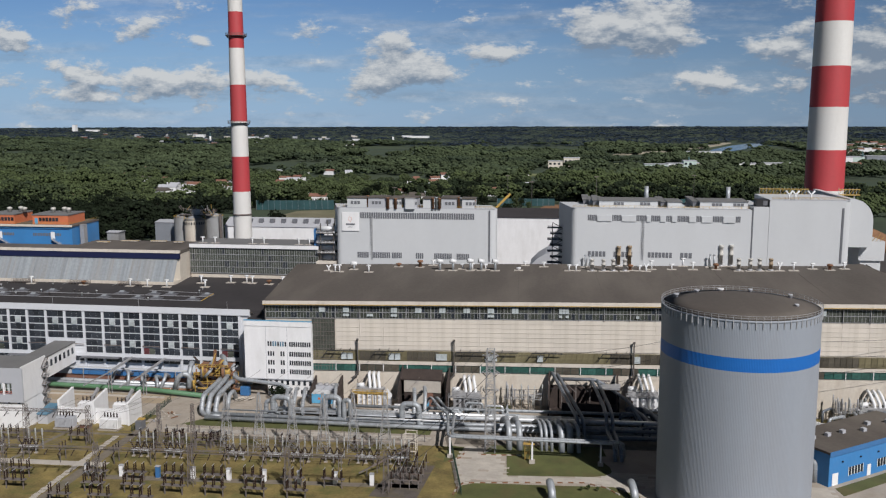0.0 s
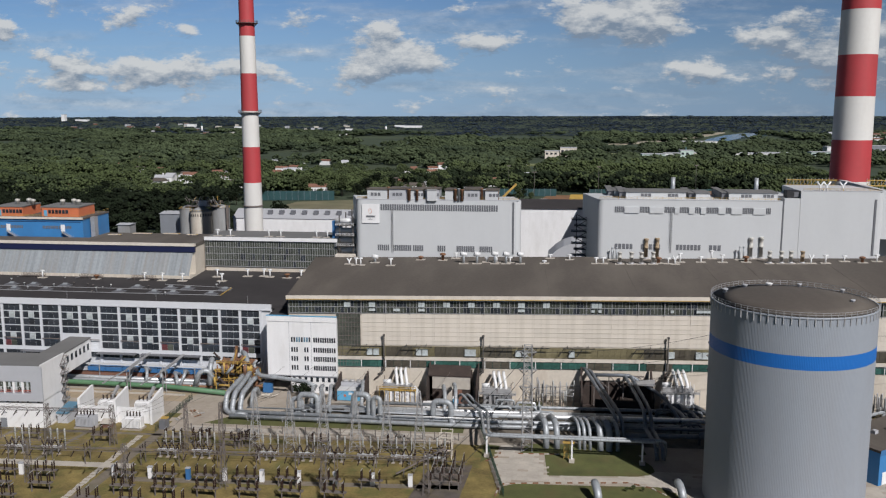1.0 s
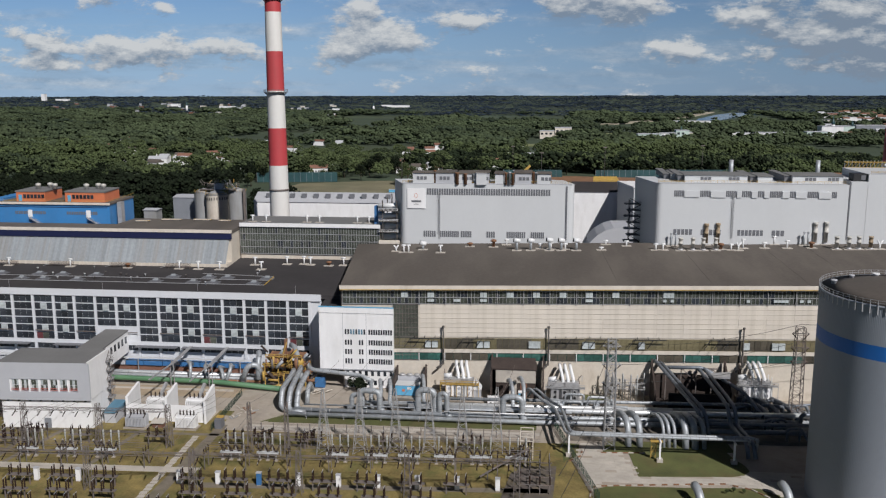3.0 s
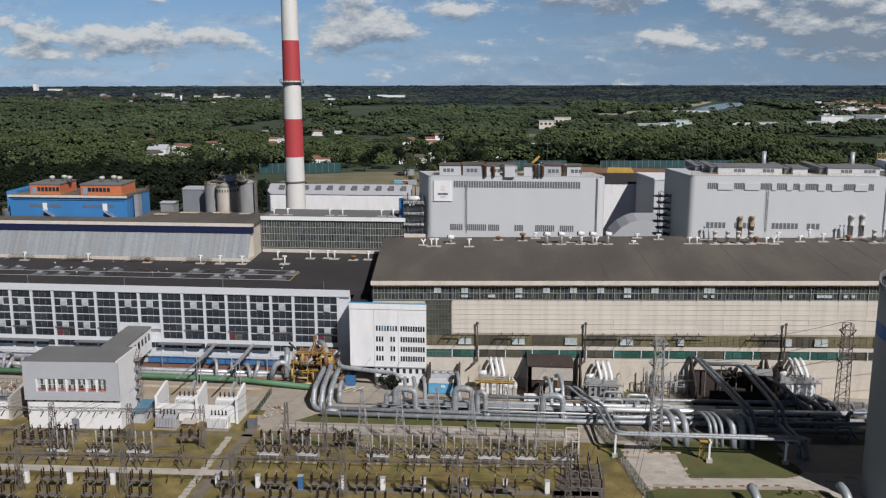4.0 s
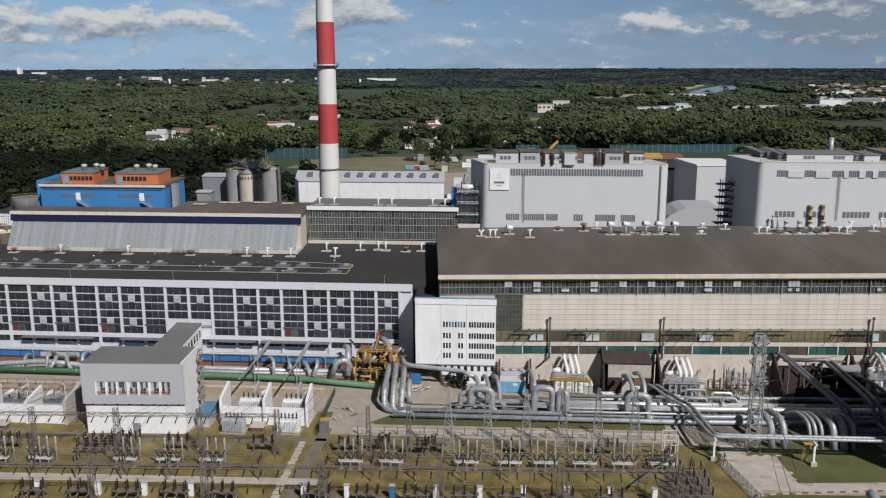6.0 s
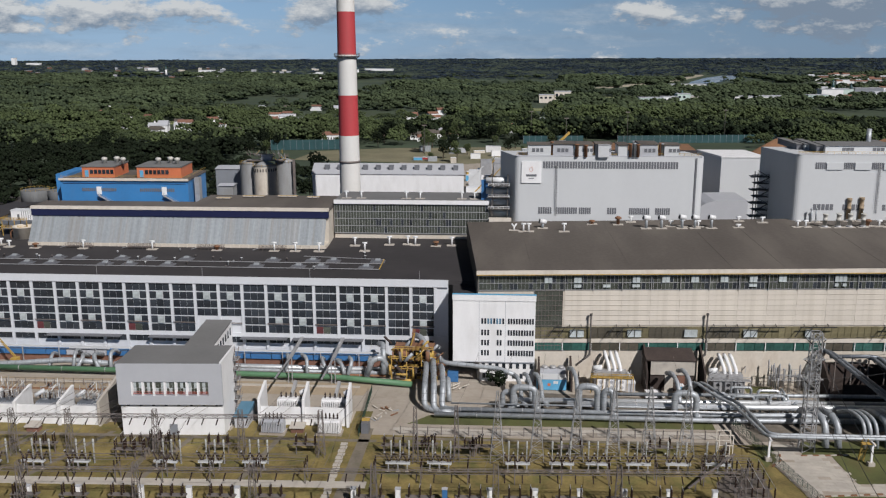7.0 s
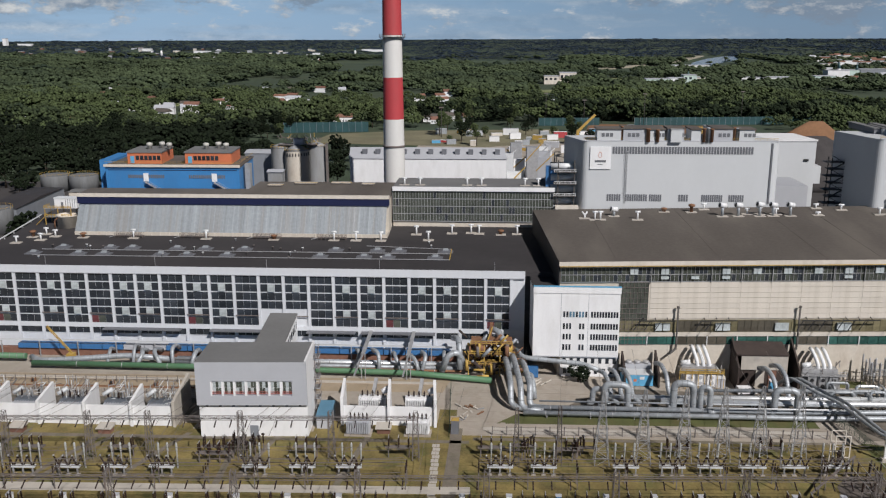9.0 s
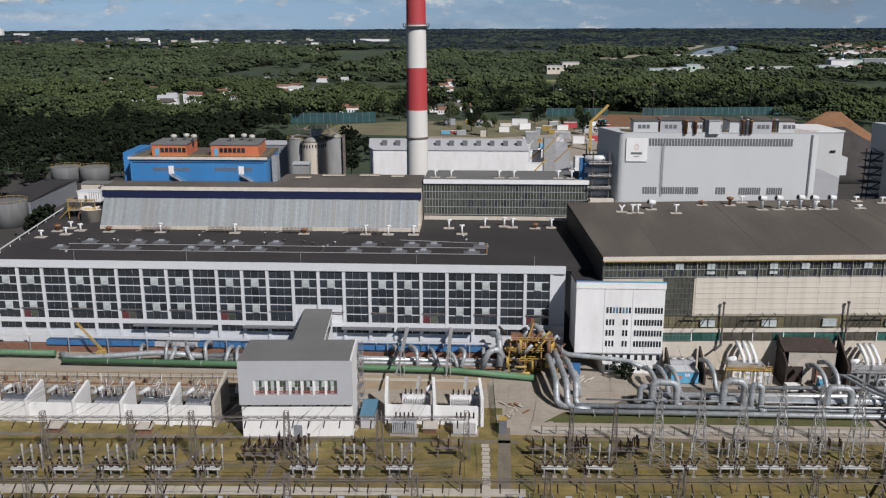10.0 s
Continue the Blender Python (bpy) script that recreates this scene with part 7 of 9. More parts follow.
# ---- left pipe yard ----
slab("sand_strip", [(-230, -19), (-62, -16), (-60, -6), (-230, -8)], 0.02, "sand", "sandy bare strip beside the green pipe", "ground", 0.1)
slab("bay_ground", [(-236, -42), (-132, -42), (-132, -24), (-236, -25)], 0.03, "yard_dirt_shade", "bare ground inside the transformer bays", "ground", 0.1)
pipe_run("green_pipe", "fat green painted pipe low along the yard", [(-194, -4.0, 2.0), (-120, -4.6, 2.0), (-72, -5.4, 1.7), (-47.5, -9.0, 1.3)], 0.9, "pipe_green", 3.0, 16, bands=13)
pipe_run("green_pipe", "fat green painted pipe low along the yard", [(-236, 1.5, 2.2), (-199, 1.3, 2.2)], 0.95, "pipe_green", 3.0, 16)
pipe_run("bent_pipe", "thick grey pipe joining the green pipe", [(-197, 1.2, 2.0), (-192, -3.2, 2.4), (-178, -2.6, 3.2), (-165, 0.5, 3.4), (-150, 1.0, 2.2)], 0.9, "pipe", 3, 12)
for y, z, r, m in ((1.0, 1.2, 0.6, "pipe"), (3.0, 1.6, 0.55, "pipe_bright"), (5.0, 1.2, 0.6, "pipe"), (-0.6, 0.9, 0.35, "rust")):
    pipe_run("pipe_run", "long pipe low on the ground beside the turbine building", [(-150, y, z), (-57, y - 0.6, z)], r, m, 2, 10, bands=8)
wall = thing("duct_wall", "long blue-topped duct along the turbine building", "duct")
part("base", G().box(-225, -58, 8.2, 9.6, 0, 2.6), "brick", wall, "dull brick base")
for i in range(20):
    x = -205 + 7.2 * i
    part("cover", G().box(x, x + 6.9, 7.6, 10.2, 2.6, 4.2), "blue" if i not in (5, 6, 12) else "grey_mid", wall, "blue sheet cover")
part("ledge", G().box(-225, -58, 6.9, 7.9, 5.4, 5.75), "grey_clad", wall, "pale grey ledge")
for i in range(12):
    part("bracket", G().bar((-210 + 13 * i, 6.6, 0), (-210 + 13 * i, 6.6, 5.5), 0.3), "steel", wall)
r6 = random.Random(21)
for x in (-172, -163.5, -161, -156, -150, -143.5, -141, -137, -134, -91, -85.5, -79, -73.5, -70, -63):
    h = r6.uniform(4.2, 6.4)
    riser([(x, 7.5, h * 0.6), (x + r6.uniform(-1, 1), 4.0, h), (x + r6.uniform(0, 2.5), 0.5, h), (x + r6.uniform(0, 3), -1.8, 1.2)], r6.uniform(0.5, 0.75))
for x, dx in ((-87.0, 3.0), (-73.0, 3.5)):
    b = thing("cable_bridge", "grey cable bridge from the building to a transformer", "bridge", "cable bridges")
    part("tray", G().bar((x, LY0, 9.5), (x, -7, 8.4), 1.1, 0.5), "steel", b)
    part("drop", G().bar((x, -7, 8.4), (x + 0.4, -26, 9.0), 0.5, 0.3), "steel", b)
    for y in (-7.0,):
        for s in (-0.6, 0.6):
            part("leg", G().bar((x + s, y, 0), (x + s, y, 8.4), 0.25), "steel", b)


def burner_rig():
    s = thing("pump_rig", "tangle of yellow platforms and rusty valves", "rig")
    r = random.Random(9)
    for lv in (3.2, 6.2, 9.2):
        n = 1 - lv / 24
        part("deck", G().box(-56 * 1 + 4 * (1 - n), -42 - 5 * (1 - n), -2.6, 5, lv, lv + 0.12), "rust", s)
        rl = G()
        for h in (0.6, 1.2):
            rl.bar((-56 + 4 * (1 - n), -3, lv + h), (-42 - 5 * (1 - n), -3, lv + h), 0.16)
        for k in range(9):
            x = -56 + 4 * (1 - n) + (14 - 9 * (1 - n)) * k / 8
            rl.bar((x, -3, lv), (x, -3, lv + 1.2), 0.16)
        part("railing", rl, "yellow", s)
    for x in (-55, -51, -47, -43):
        for y in (-2.5, 4.5):
            part("column", G().bar((x, y, 0), (x, y, 9.2 if abs(x + 49) < 4 else 6.4), 0.25), "yellow", s)
    for k in range(110):
        a = Vector((r.uniform(-56, -42), r.uniform(-4.2, 4), r.uniform(0.3, 10.5) * (1 - 0.3 * abs(r.uniform(-1, 1)))))
        d = r.choice([Vector((3, 0, 0)), Vector((0, 0, 3)), Vector((2, 0, 2.4)), Vector((0, 2.5, 0)), Vector((-2, 0, 2.2))])
        part("pipework", G().cyl(a, a + d, r.uniform(0.15, 0.5), seg=8), r.choice(["yellow", "rust", "steel_rust", "dark", "pipe", "dark", "yellow"]), s)
    s.matrix_world = Matrix.Translation((-56, 0, 0)) @ Matrix.Diagonal((1.22, 1, 1.12, 1)) @ Matrix.Translation((56, 0, 0))
    part("tower", G().bar((-50, 1, 6), (-49.2, 1, 14.6), 0.8), "rust", s)
    part("tower", G().bar((-51.2, 0.5, 6), (-49.0, 0.5, 13.5), 0.3), "yellow", s)
    part("valve", G().lathe((-52, -1.5, 6.4), [(0.8, 0), (1.5, 1.2), (1.5, 2.2), (0.6, 3)], 12), "rust", s)
    part("valve", G().lathe((-45, -1, 6.4), [(0.8, 0), (1.3, 1.0), (1.3, 2.0), (0.6, 2.6)], 12), "yellow", s)


burner_rig()
for pts in ([(-60, 7, 9), (-58, 2, 10.5), (-57.6, -1.0, 8), (-57.5, -2, 2)], [(-48, 8, 12), (-45.5, 4, 12.5), (-42.5, -1, 8.0), (-41, -4, 3)], [(-63, -3, 1.5), (-61, -3, 7), (-58, -2, 7.6), (-56, -1, 3)]):
    riser(pts, 0.95)
pipe_run("cross_pipe", "long grey pipe crossing below the white block", [(-40, 1, 7.6), (-38, -3.5, 6.8), (-20, -5.2, 5.8), (-15, -8, 4.8)], 0.75, "pipe", 2.0)
crane = thing("mobile_crane", "small yellow mobile crane with a raised boom", "crane", at=(-184, 1.5, 0))
part("chassis", G().box(-2.5, 2.5, -1.3, 1.3, 0.6, 1.8), "yellow", crane)
part("cab", G().box(-1.0, 1.2, -1.1, 1.1, 1.8, 3.4), "yellow", crane)
for sx, sz in ((-0.3, 0), (0.3, 0), (0, 0.55)):
    part("boom", G().bar((0.5 + sx, 0, 3.2 + sz), (-8.0 + sx, 2.0, 11.5 + sz), 0.2), "yellow", crane)
for k in range(8):
    q = k / 8
    part("lacing", G().bar((0.2 - 8.5 * q, 2.0 * q, 3.2 + 8.3 * q), (0.0 - 8.5 * (q + 0.06), 2.0 * q, 3.9 + 8.3 * (q + 0.06)), 0.12), "yellow", crane)
for wx in (-1.7, 1.7):
    for wy in (-1.3, 1.3):
        part("wheel", G().cyl((wx, wy - 0.2, 0.6), (wx, wy + 0.2, 0.6), 0.6, seg=12), "rubber", crane)

# ---- transformer bays ----
def fin_transformer(x, y, tone, w=6.2, h=4.0, fins=13):
    t = thing("transformer", "power transformer with a row of " + ("white" if tone == "white" else "grey") + " cooling fins", "transformer", "yard transformers", at=(x, y, 0))
    part("tank", G().box(-w / 2, w / 2, -0.8, 1.6, 0.5, h), tone, t)
    part("plinth", G().box(-w / 2 - 0.5, w / 2 + 0.5, -2.0, 2.0, 0, 0.5), "concrete", t)
    for i in range(fins):
        fx = -w / 2 + 0.3 + (w - 0.6) * i / (fins - 1)
        part("fin", box_mesh("fin", -0.13, 0.13, -1.9, -0.8, 0.8, h - 0.3, tone), None, t, at=(fx, 0, 0))
    for i in range(5):
        part("bushing", G().lathe((-w / 2 + 0.9 + (w - 1.8) * i / 4, 0.6, h), [(0.12, 0), (0.3, 0.3), (0.18, 0.9), (0.28, 1.0), (0.12, 1.7)], 8), "ceramic_brown", t)
    return t


fin_transformer(-82.6, -44.4, "grey_mid")
fin_transformer(-66.8, -43.8, "white")
for x, y, tn in ((-80.5, -32.5, "white"), (-67.5, -32.3, "white")):
    t = fin_transformer(x, y, tn, 7.6, 5.4, 12)
    part("conservator", G().cyl((2.6, 0.8, 6.6), (4.4, 1.6, 7.4), 0.8, seg=12), "white", t)
    part("cable_head", G().bar((0, 0.6, 5.4), (0.5, 5, 8.8), 0.9), "steel", t)


def bay_walls(label, x0, x1, y, cross, front_h, cross_h):
    w = thing("bay_wall", label, "wall")
    part("front", G().box(x0, x1, y, y + 0.5, -0.1, front_h), "white", w)
    for x in cross:
        part("cross_wall", G().prism([(x - 0.4, y - 0.9), (x + 0.4, y - 0.9), (x + 0.4 - 1.0, y + 10), (x - 0.4 - 1.0, y + 10)], -0.1, [cross_h * 0.86, cross_h * 0.86, cross_h, cross_h]), "white", w)


bay_walls("white bay walls round two transformers", -88.0, -62.2, -39.0, (-87.8, -75.0, -62.4), 5.4, 9.4)
bay_walls("long white bay walls of the transformer row", -235, -133, -42.8, (-223, -210, -197, -184, -171, -158, -145), 5.6, 8.0)
part_end = thing("bay_wall", "tall concrete end wall of the transformer row", "wall")
part("wall", G().prism([(-133.6, -43.6), (-132.8, -43.6), (-133.8, -28), (-134.6, -28)], -0.1, [7.4, 7.4, 9.6, 9.6]), "concrete_pale", part_end)
r8 = random.Random(33)
for x in (-203.5, -190.5, -177.5, -164.5, -151.5, -139):
    t = thing("transformer", "grey transformer with cylinders inside a walled bay", "transformer", "bay transformers", at=(x, -35, 0))
    part("tank", G().box(-4.2, 3.4, -1.5, 1.5, 0.3, 4.0), "pipe_dull_shaded", t)
    part("conservator", G().cyl((-4.8, -0.4, 5.4), (-2.4, 0.8, 6.8), 0.6, seg=12), "grey_clad", t)
    for i in range(10):
        part("radiator_fin", box_mesh("radiator_fin", -0.16, 0.16, -3.0, -1.55, 0.8, 3.7, "grey_mid"), None, t, at=(-3.8 + 0.76 * i, 0, 0))
    for i in range(7):
        part("bushing", G().lathe((-3.6 + 1.1 * i, r8.uniform(-0.6, 1.0), 4.4), [(0.12, 0), (0.32, 0.4), (0.2, 1.2), (0.3, 1.3), (0.12, 2.2)], 8), r8.choice(["ceramic_brown", "ceramic", "steel"]), t)
    for k in range(46):
        a = Vector((r8.uniform(-5, 4), r8.uniform(-2, 7), r8.uniform(3, 7)))
        part("conduit", G().bar(a, a + r8.choice([Vector((2, 0, 0.4)), Vector((0, 3, 0.5)), Vector((0, 0, 2.4))]), 0.15), r8.choice(["steel", "steel", "steel_rust", "pipe_white"]), t)
for x, y in ((-174.5, -48.0), (-150.5, -47.4), (-76.0, -43.3)):
    h = thing("meter_hut", "tiny brick hut with a pale flat roof", "hut", "small huts", at=(x, y, 0))
    part("wall", G().box(-1.7, 1.7, -1.1, 1.1, 0, 1.5), "brick", h)
    part("roof", G().prism([(-2.1, -1.6), (2.1, -1.6), (2.1, 1.5), (-2.1, 1.5)], 1.5, [1.7, 1.7, 2.3, 2.3]), "concrete_pale", h)
gb = thing("blue_kiosk", "small blue glazed kiosk beside the control building", "kiosk", at=(-92.6, -38.5, 0))
part("body", G().box(-1.8, 1.8, -3.6, 3.6, 0, 3.4), "grey_mid", gb)
part("roof", G().prism([(-2, -4), (2, -4), (2, 4), (-2, 4)], 3.4, [3.8, 3.8, 5.0, 5.0]), "glass_blue", gb)
db = thing("waste_skip", "dark grey skip with a yellow lid", "skip", at=(-57.0, -42.0, 0))
part("body", G().prism([(-1.0, -1.6), (1.0, -1.6), (1.1, 1.6), (-1.1, 1.6)], 0, 3.0), "grey_dark", db)
part("lid", G().box(-1.1, 1.1, 0.2, 1.7, 3.0, 3.4), "yellow", db)

# ---- paths of the switchyard ----
slab("gravel_track", [(-230, -51.5), (-53, -48.8), (-53, -47.2), (-230, -49.5)], 0.05, "track", "brown gravel track behind the switchgear", "path", 0.1)
slab("gravel_track", [(-52, -46.8), (40, -44.6), (40, -43.2), (-52, -45.2)], 0.05, "track", "brown gravel track behind the switchgear", "path", 0.1)
slab("cable_duct", [(-230, -81), (-52, -74.5), (-52, -71.2), (-230, -77)], 0.06, "concrete_pale", "pale concrete cable duct across the switchyard", "path", 0.1)
slab("cable_duct", [(-48, -83), (44, -77), (44, -74.5), (-48, -80)], 0.05, "track", "brown gravel strip across the switchyard", "path", 0.1)
slab("service_path", [(-59.5, -120), (-55.5, -120), (-55.0, -40), (-58.0, -40)], 0.05, "track", "brown gravel path between the switchyards", "path", 0.1)
tile = box_mesh("paving_slab", -0.95, 0.95, -0.85, 0.85, 0, 0.08, "concrete_pale")
pth = thing("slab_path", "row of pale paving slabs across the grass", "path", kind="structure")
for i in range(24):
    part("paving_slab", tile, None, pth, at=(-61.5 + 0.05 * i + 0.2 * (i % 2), -50.5 - 2.05 * i, 0.06))
for x0, x1 in ((-147, -157), (-150, -160), (-128, -139), (-172, -182), (-114, -112), (-104, -109), (-80, -84)):
    slab("worn_track", [(x1 - 1.1, -76), (x1 + 0.6, -76), (x0 + 0.9, -46.5), (x0 - 0.7, -46.5)], 0.045, "track", "brown diagonal strip across the grass", "path", 0.1)
strip = thing("fence_wall", "low concrete strip with dark posts behind the switchyard", "fence")
part("plinth", G().prism([(-48, -43.6), (41, -41.5), (41, -36.6), (-48, -38.6)], -0.05, 0.12), "concrete", strip)
post = box_mesh("post", -0.13, 0.13, -0.13, 0.13, 0, 2.6, "steel_rust")
for i in range(24):
    part("post", post, None, strip, at=(-47 + 3.8 * i, -43.4 + 0.09 * i, 0))
mesh_f = G()
for z in (0.3, 1.3, 2.3):
    mesh_f.bar((-47, -43.4, z), (41, -41.3, z), 0.05)
tagged(part("wire", mesh_f, "steel_rust", strip), kind="stuff")
gf = thing("mesh_fence", "dark green wire mesh fence beside the road", "fence")
for i in range(26):
    q = i / 25
    x, y = 45.5 + 11.5 * q, -26 - 54 * q
    part("post", G().bar((x, y, 0), (x, y, 2.6), 0.1), "fence_green", gf)
    if i < 25:
        x2, y2 = 45.5 + 11.5 * (i + 1) / 25, -26 - 54 * (i + 1) / 25
        g = G()
        for z in (0.2, 0.6, 1.0, 1.4, 1.8, 2.2, 2.5):
            g.bar((x, y, z), (x2, y2, z), 0.04)
        for j in range(1, 6):
            g.bar((x + (x2 - x) * j / 6, y + (y2 - y) * j / 6, 0.1), (x + (x2 - x) * j / 6, y + (y2 - y) * j / 6, 2.5), 0.04)
        tagged(part("panel", g, "fence_green", gf), kind="stuff")


yf = thing("mesh_fence", "dark wire mesh fence between the bays and the yard", "fence")
for i in range(12):
    q = i / 11
    x, y = -58.4 - 1.2 * q, -45.4 + 32.0 * q
    part("post", G().bar((x, y, 0), (x, y, 2.5), 0.12), "fence_green", yf)
    if i < 11:
        g = G()
        for z in (0.3, 0.8, 1.3, 1.8, 2.3):
            g.bar((x, y, z), (x - 1.2 / 11, y + 32.0 / 11, z), 0.05)
        for j in range(1, 6):
            g.bar((x - 0.02 * j, y + 32.0 / 11 * j / 6, 0.1), (x - 0.02 * j, y + 32.0 / 11 * j / 6, 2.4), 0.045)
        tagged(part("panel", g, "fence_green", yf), kind="stuff")


# ---- switchgear ----
def row_y(x):
    return -64.7 + 0.054 * (x + 40)


def stack_profile(r, h, n):
    p = [(r * 0.7, 0)]
    for i in range(n):
        z = h * i / n
        p += [(r * 1.25, z + h * 0.25 / n), (r * 0.75, z + h * 0.8 / n)]
    return p + [(r * 0.9, h), (r * 0.9, h + 0.25)]


ins_tall = G().lathe((0, 0, 0), stack_profile(0.16, 2.2, 5), 9).mesh("insulator")
ins_tall.materials.append(M["ceramic"])
ins_brown = G().lathe((0, 0, 0), stack_profile(0.20, 2.2, 5), 8).mesh("insulator")
ins_brown.materials.append(M["ceramic_brown"])


def breaker():
    b = thing("circuit_breaker", "three-pole circuit breaker on a pale steel bench", "switchgear", "circuit breakers")
    part("beam", G().box(-3.1, 3.1, -0.5, 0.5, 2.1, 2.6), "grey_clad", b, "pale bench beam")
    for sx in (-2.4, 0, 2.4):
        part("leg", G().bar((sx, -0.1, 0), (sx, -0.1, 2.1), 0.32), "steel", b)
        part("foot", G().box(sx - 0.5, sx + 0.5, -0.6, 0.4, 0, 0.3), "concrete", b)
    for sx in (-2.3, 0.0, 2.3):
        o = part("insulator", ins_brown, None, b, at=(sx, 0, 2.6))
        o.rotation_euler = (0, radians(-24), 0)
        o = part("insulator", ins_brown, None, b, at=(sx + 0.3, 0.1, 2.6))
        o.rotation_euler = (0, radians(24), 0)
        part("head", G().cyl((sx - 1.2, 0, 4.9), (sx - 0.9, 0, 5.2), 0.2, seg=8), "steel", b)
        part("post", G().bar((sx + 0.2, 3.6, 0), (sx + 0.2, 3.6, 2.6), 0.3), "steel", b)
        part("transformer_post", ins_tall, None, b, "pale instrument transformer", at=(sx + 0.2, 3.6, 2.6))
        part("cap", G().lathe((sx + 0.2, 3.6, 4.4), [(0.18, 0), (0.26, 0.2), (0.26, 1.9), (0.22, 2.2), (0.1, 2.4)], 10), "ceramic", b, "thick pale head")
        part("busbar", G().bar((sx - 1.0, 0, 5.2), (sx + 0.2, 3.6, 6.9), 0.05), "steel_rust", b)
    return b


def disconnector():
    d = thing("disconnector", "three-pole disconnector with brown insulators", "switchgear", "disconnectors")
    for sx in (-2.6, 2.6):
        part("leg", G().bar((sx, 0, 0), (sx, 0, 2.7), 0.28), "steel_rust", d)
    part("beam", G().box(-3.4, 3.4, -0.7, 0.7, 2.7, 2.95), "steel_rust", d)
    for sx in (-2.5, 0, 2.5):
        for sy in (-0.9, 0.9):
            part("insulator", ins_brown, None, d, at=(sx, sy * 0.6, 2.95))
        part("blade", G().bar((sx, -0.7, 5.6), (sx, 0.9, 5.7), 0.14), "steel", d)
    return d


proto = breaker()
proto.matrix_world = pose(-169.8, row_y(-169.8), 0)
for x in (-203.5, -192.2, -181, -160.3, -149.4, -138.1, -126.6, -104.1, -92.7, -81.4, -45.0, -34.5, -14.8, -3.7, 5.5, 15.6, 25.6, 35.5):
    copy_thing(proto, pose(x, row_y(x), 0, 0, 0, rnd.uniform(-2, 2)))
dproto = disconnector()
dproto.matrix_world = pose(-114.5, row_y(-114.5) + 6, 0)
spots = [(-28.5, -56), (-39, -54.5), (-114.5 + 4.5, -57), (-117, -63)]
for i in range(20):
    x = -200 + 11.6 * i
    if abs(x + 59) > 6:
        spots.append((x, -84 + 0.05 * (x + 60)))
        if -160 < x < 20:
            spots.append((x + 3.5, -92 + 0.05 * (x + 60)))
        if -105 < x < -20:
            spots.append((x - 2, -100 + 0.05 * (x + 60)))
        if i % 2:
            spots.append((x + 2, -55.5 + 0.05 * (x + 40)))
for x, y in spots:
    copy_thing(dproto, pose(x, y, 0, 0, 0, rnd.uniform(-3, 3)))


def busbar_run(x0, x1, dy, z, pitch):
    """Three tubular busbars on insulator posts, following a row of breakers."""
    b = thing("busbar_run", "three thin grey busbars on brown insulator posts", "busbar", "busbar runs")
    n = int((x1 - x0) / pitch)
    for k in (-1.6, 0.0, 1.6):
        part("busbar", G().bar((x0, row_y(x0) + dy + k, z), (x1, row_y(x1) + dy + k, z), 0.09), "steel_rust", b)
    for i in range(n + 1):
        x = x0 + (x1 - x0) * i / n
        y = row_y(x) + dy
        part("support", G().bar((x, y - 2.0, z - 1.9), (x, y + 2.0, z - 1.9), 0.22), "steel_rust", b)
        for k in (-1.5, 1.5):
            part("post", G().bar((x, y + k, 0), (x, y + k, z - 1.9), 0.22), "steel_rust", b)
        for k in (-1.6, 0.0, 1.6):
            o = part("insulator", ins_brown, None, b, at=(x, y + k, z - 1.85))
            o.scale = (0.8, 0.8, 0.72)


for x0, x1 in ((-208, -67), (-50, 42)):
    busbar_run(x0, x1, -5.5, 6.2, 11.4)
for x, y in ((-112.5, -61.5), (-108.2, -60.5), (-39.5, -57.5), (-27.0, -57.0), (36.5, -58.5)):
    a = thing("arrester_row", "slanting row of dark brown surge arresters", "switchgear", "arrester rows", at=(x, y, 0))
    for k in range(5):
        part("post", G().bar((0.75 * k, 1.1 * k, 0), (0.75 * k, 1.1 * k, 2.4), 0.26), "steel_rust", a)
        part("insulator", ins_brown, None, a, at=(0.75 * k, 1.1 * k, 2.4))
        part("ring", G().cyl((0.75 * k, 1.1 * k, 4.7), (0.75 * k, 1.1 * k, 5.0), 0.42, seg=10), "ceramic_brown", a)


def cabinet(x, y, tone):
    c = thing("control_cabinet", "tall " + ("blue" if tone == "blue" else "white") + " switchgear cabinet on the grass", "cabinet", "control cabinets", at=(x, y, 0))
    part("body", G().box(-0.6, 0.6, -0.5, 0.5, 0.3, 3.6), tone, c)
    part("roof", G().box(-0.7, 0.7, -0.65, 0.55, 3.6, 3.75), "grey_mid", c)
    part("door", G().box(-0.5, 0.5, -0.55, -0.5, 0.5, 3.4), tone, c)
    part("base", G().box(-0.55, 0.55, -0.45, 0.45, 0, 0.3), "concrete", c)


for i, x in enumerate((-190, -179, -167, -155, -143, -131, -119, -104, -92.5, -81, -53.5, -43, -32, -21.5, -10.8, -0.4, 10, 20.4, 31)):
    cabinet(x, -80.5 + 0.05 * (x + 40), "blue" if i == 12 else "white")


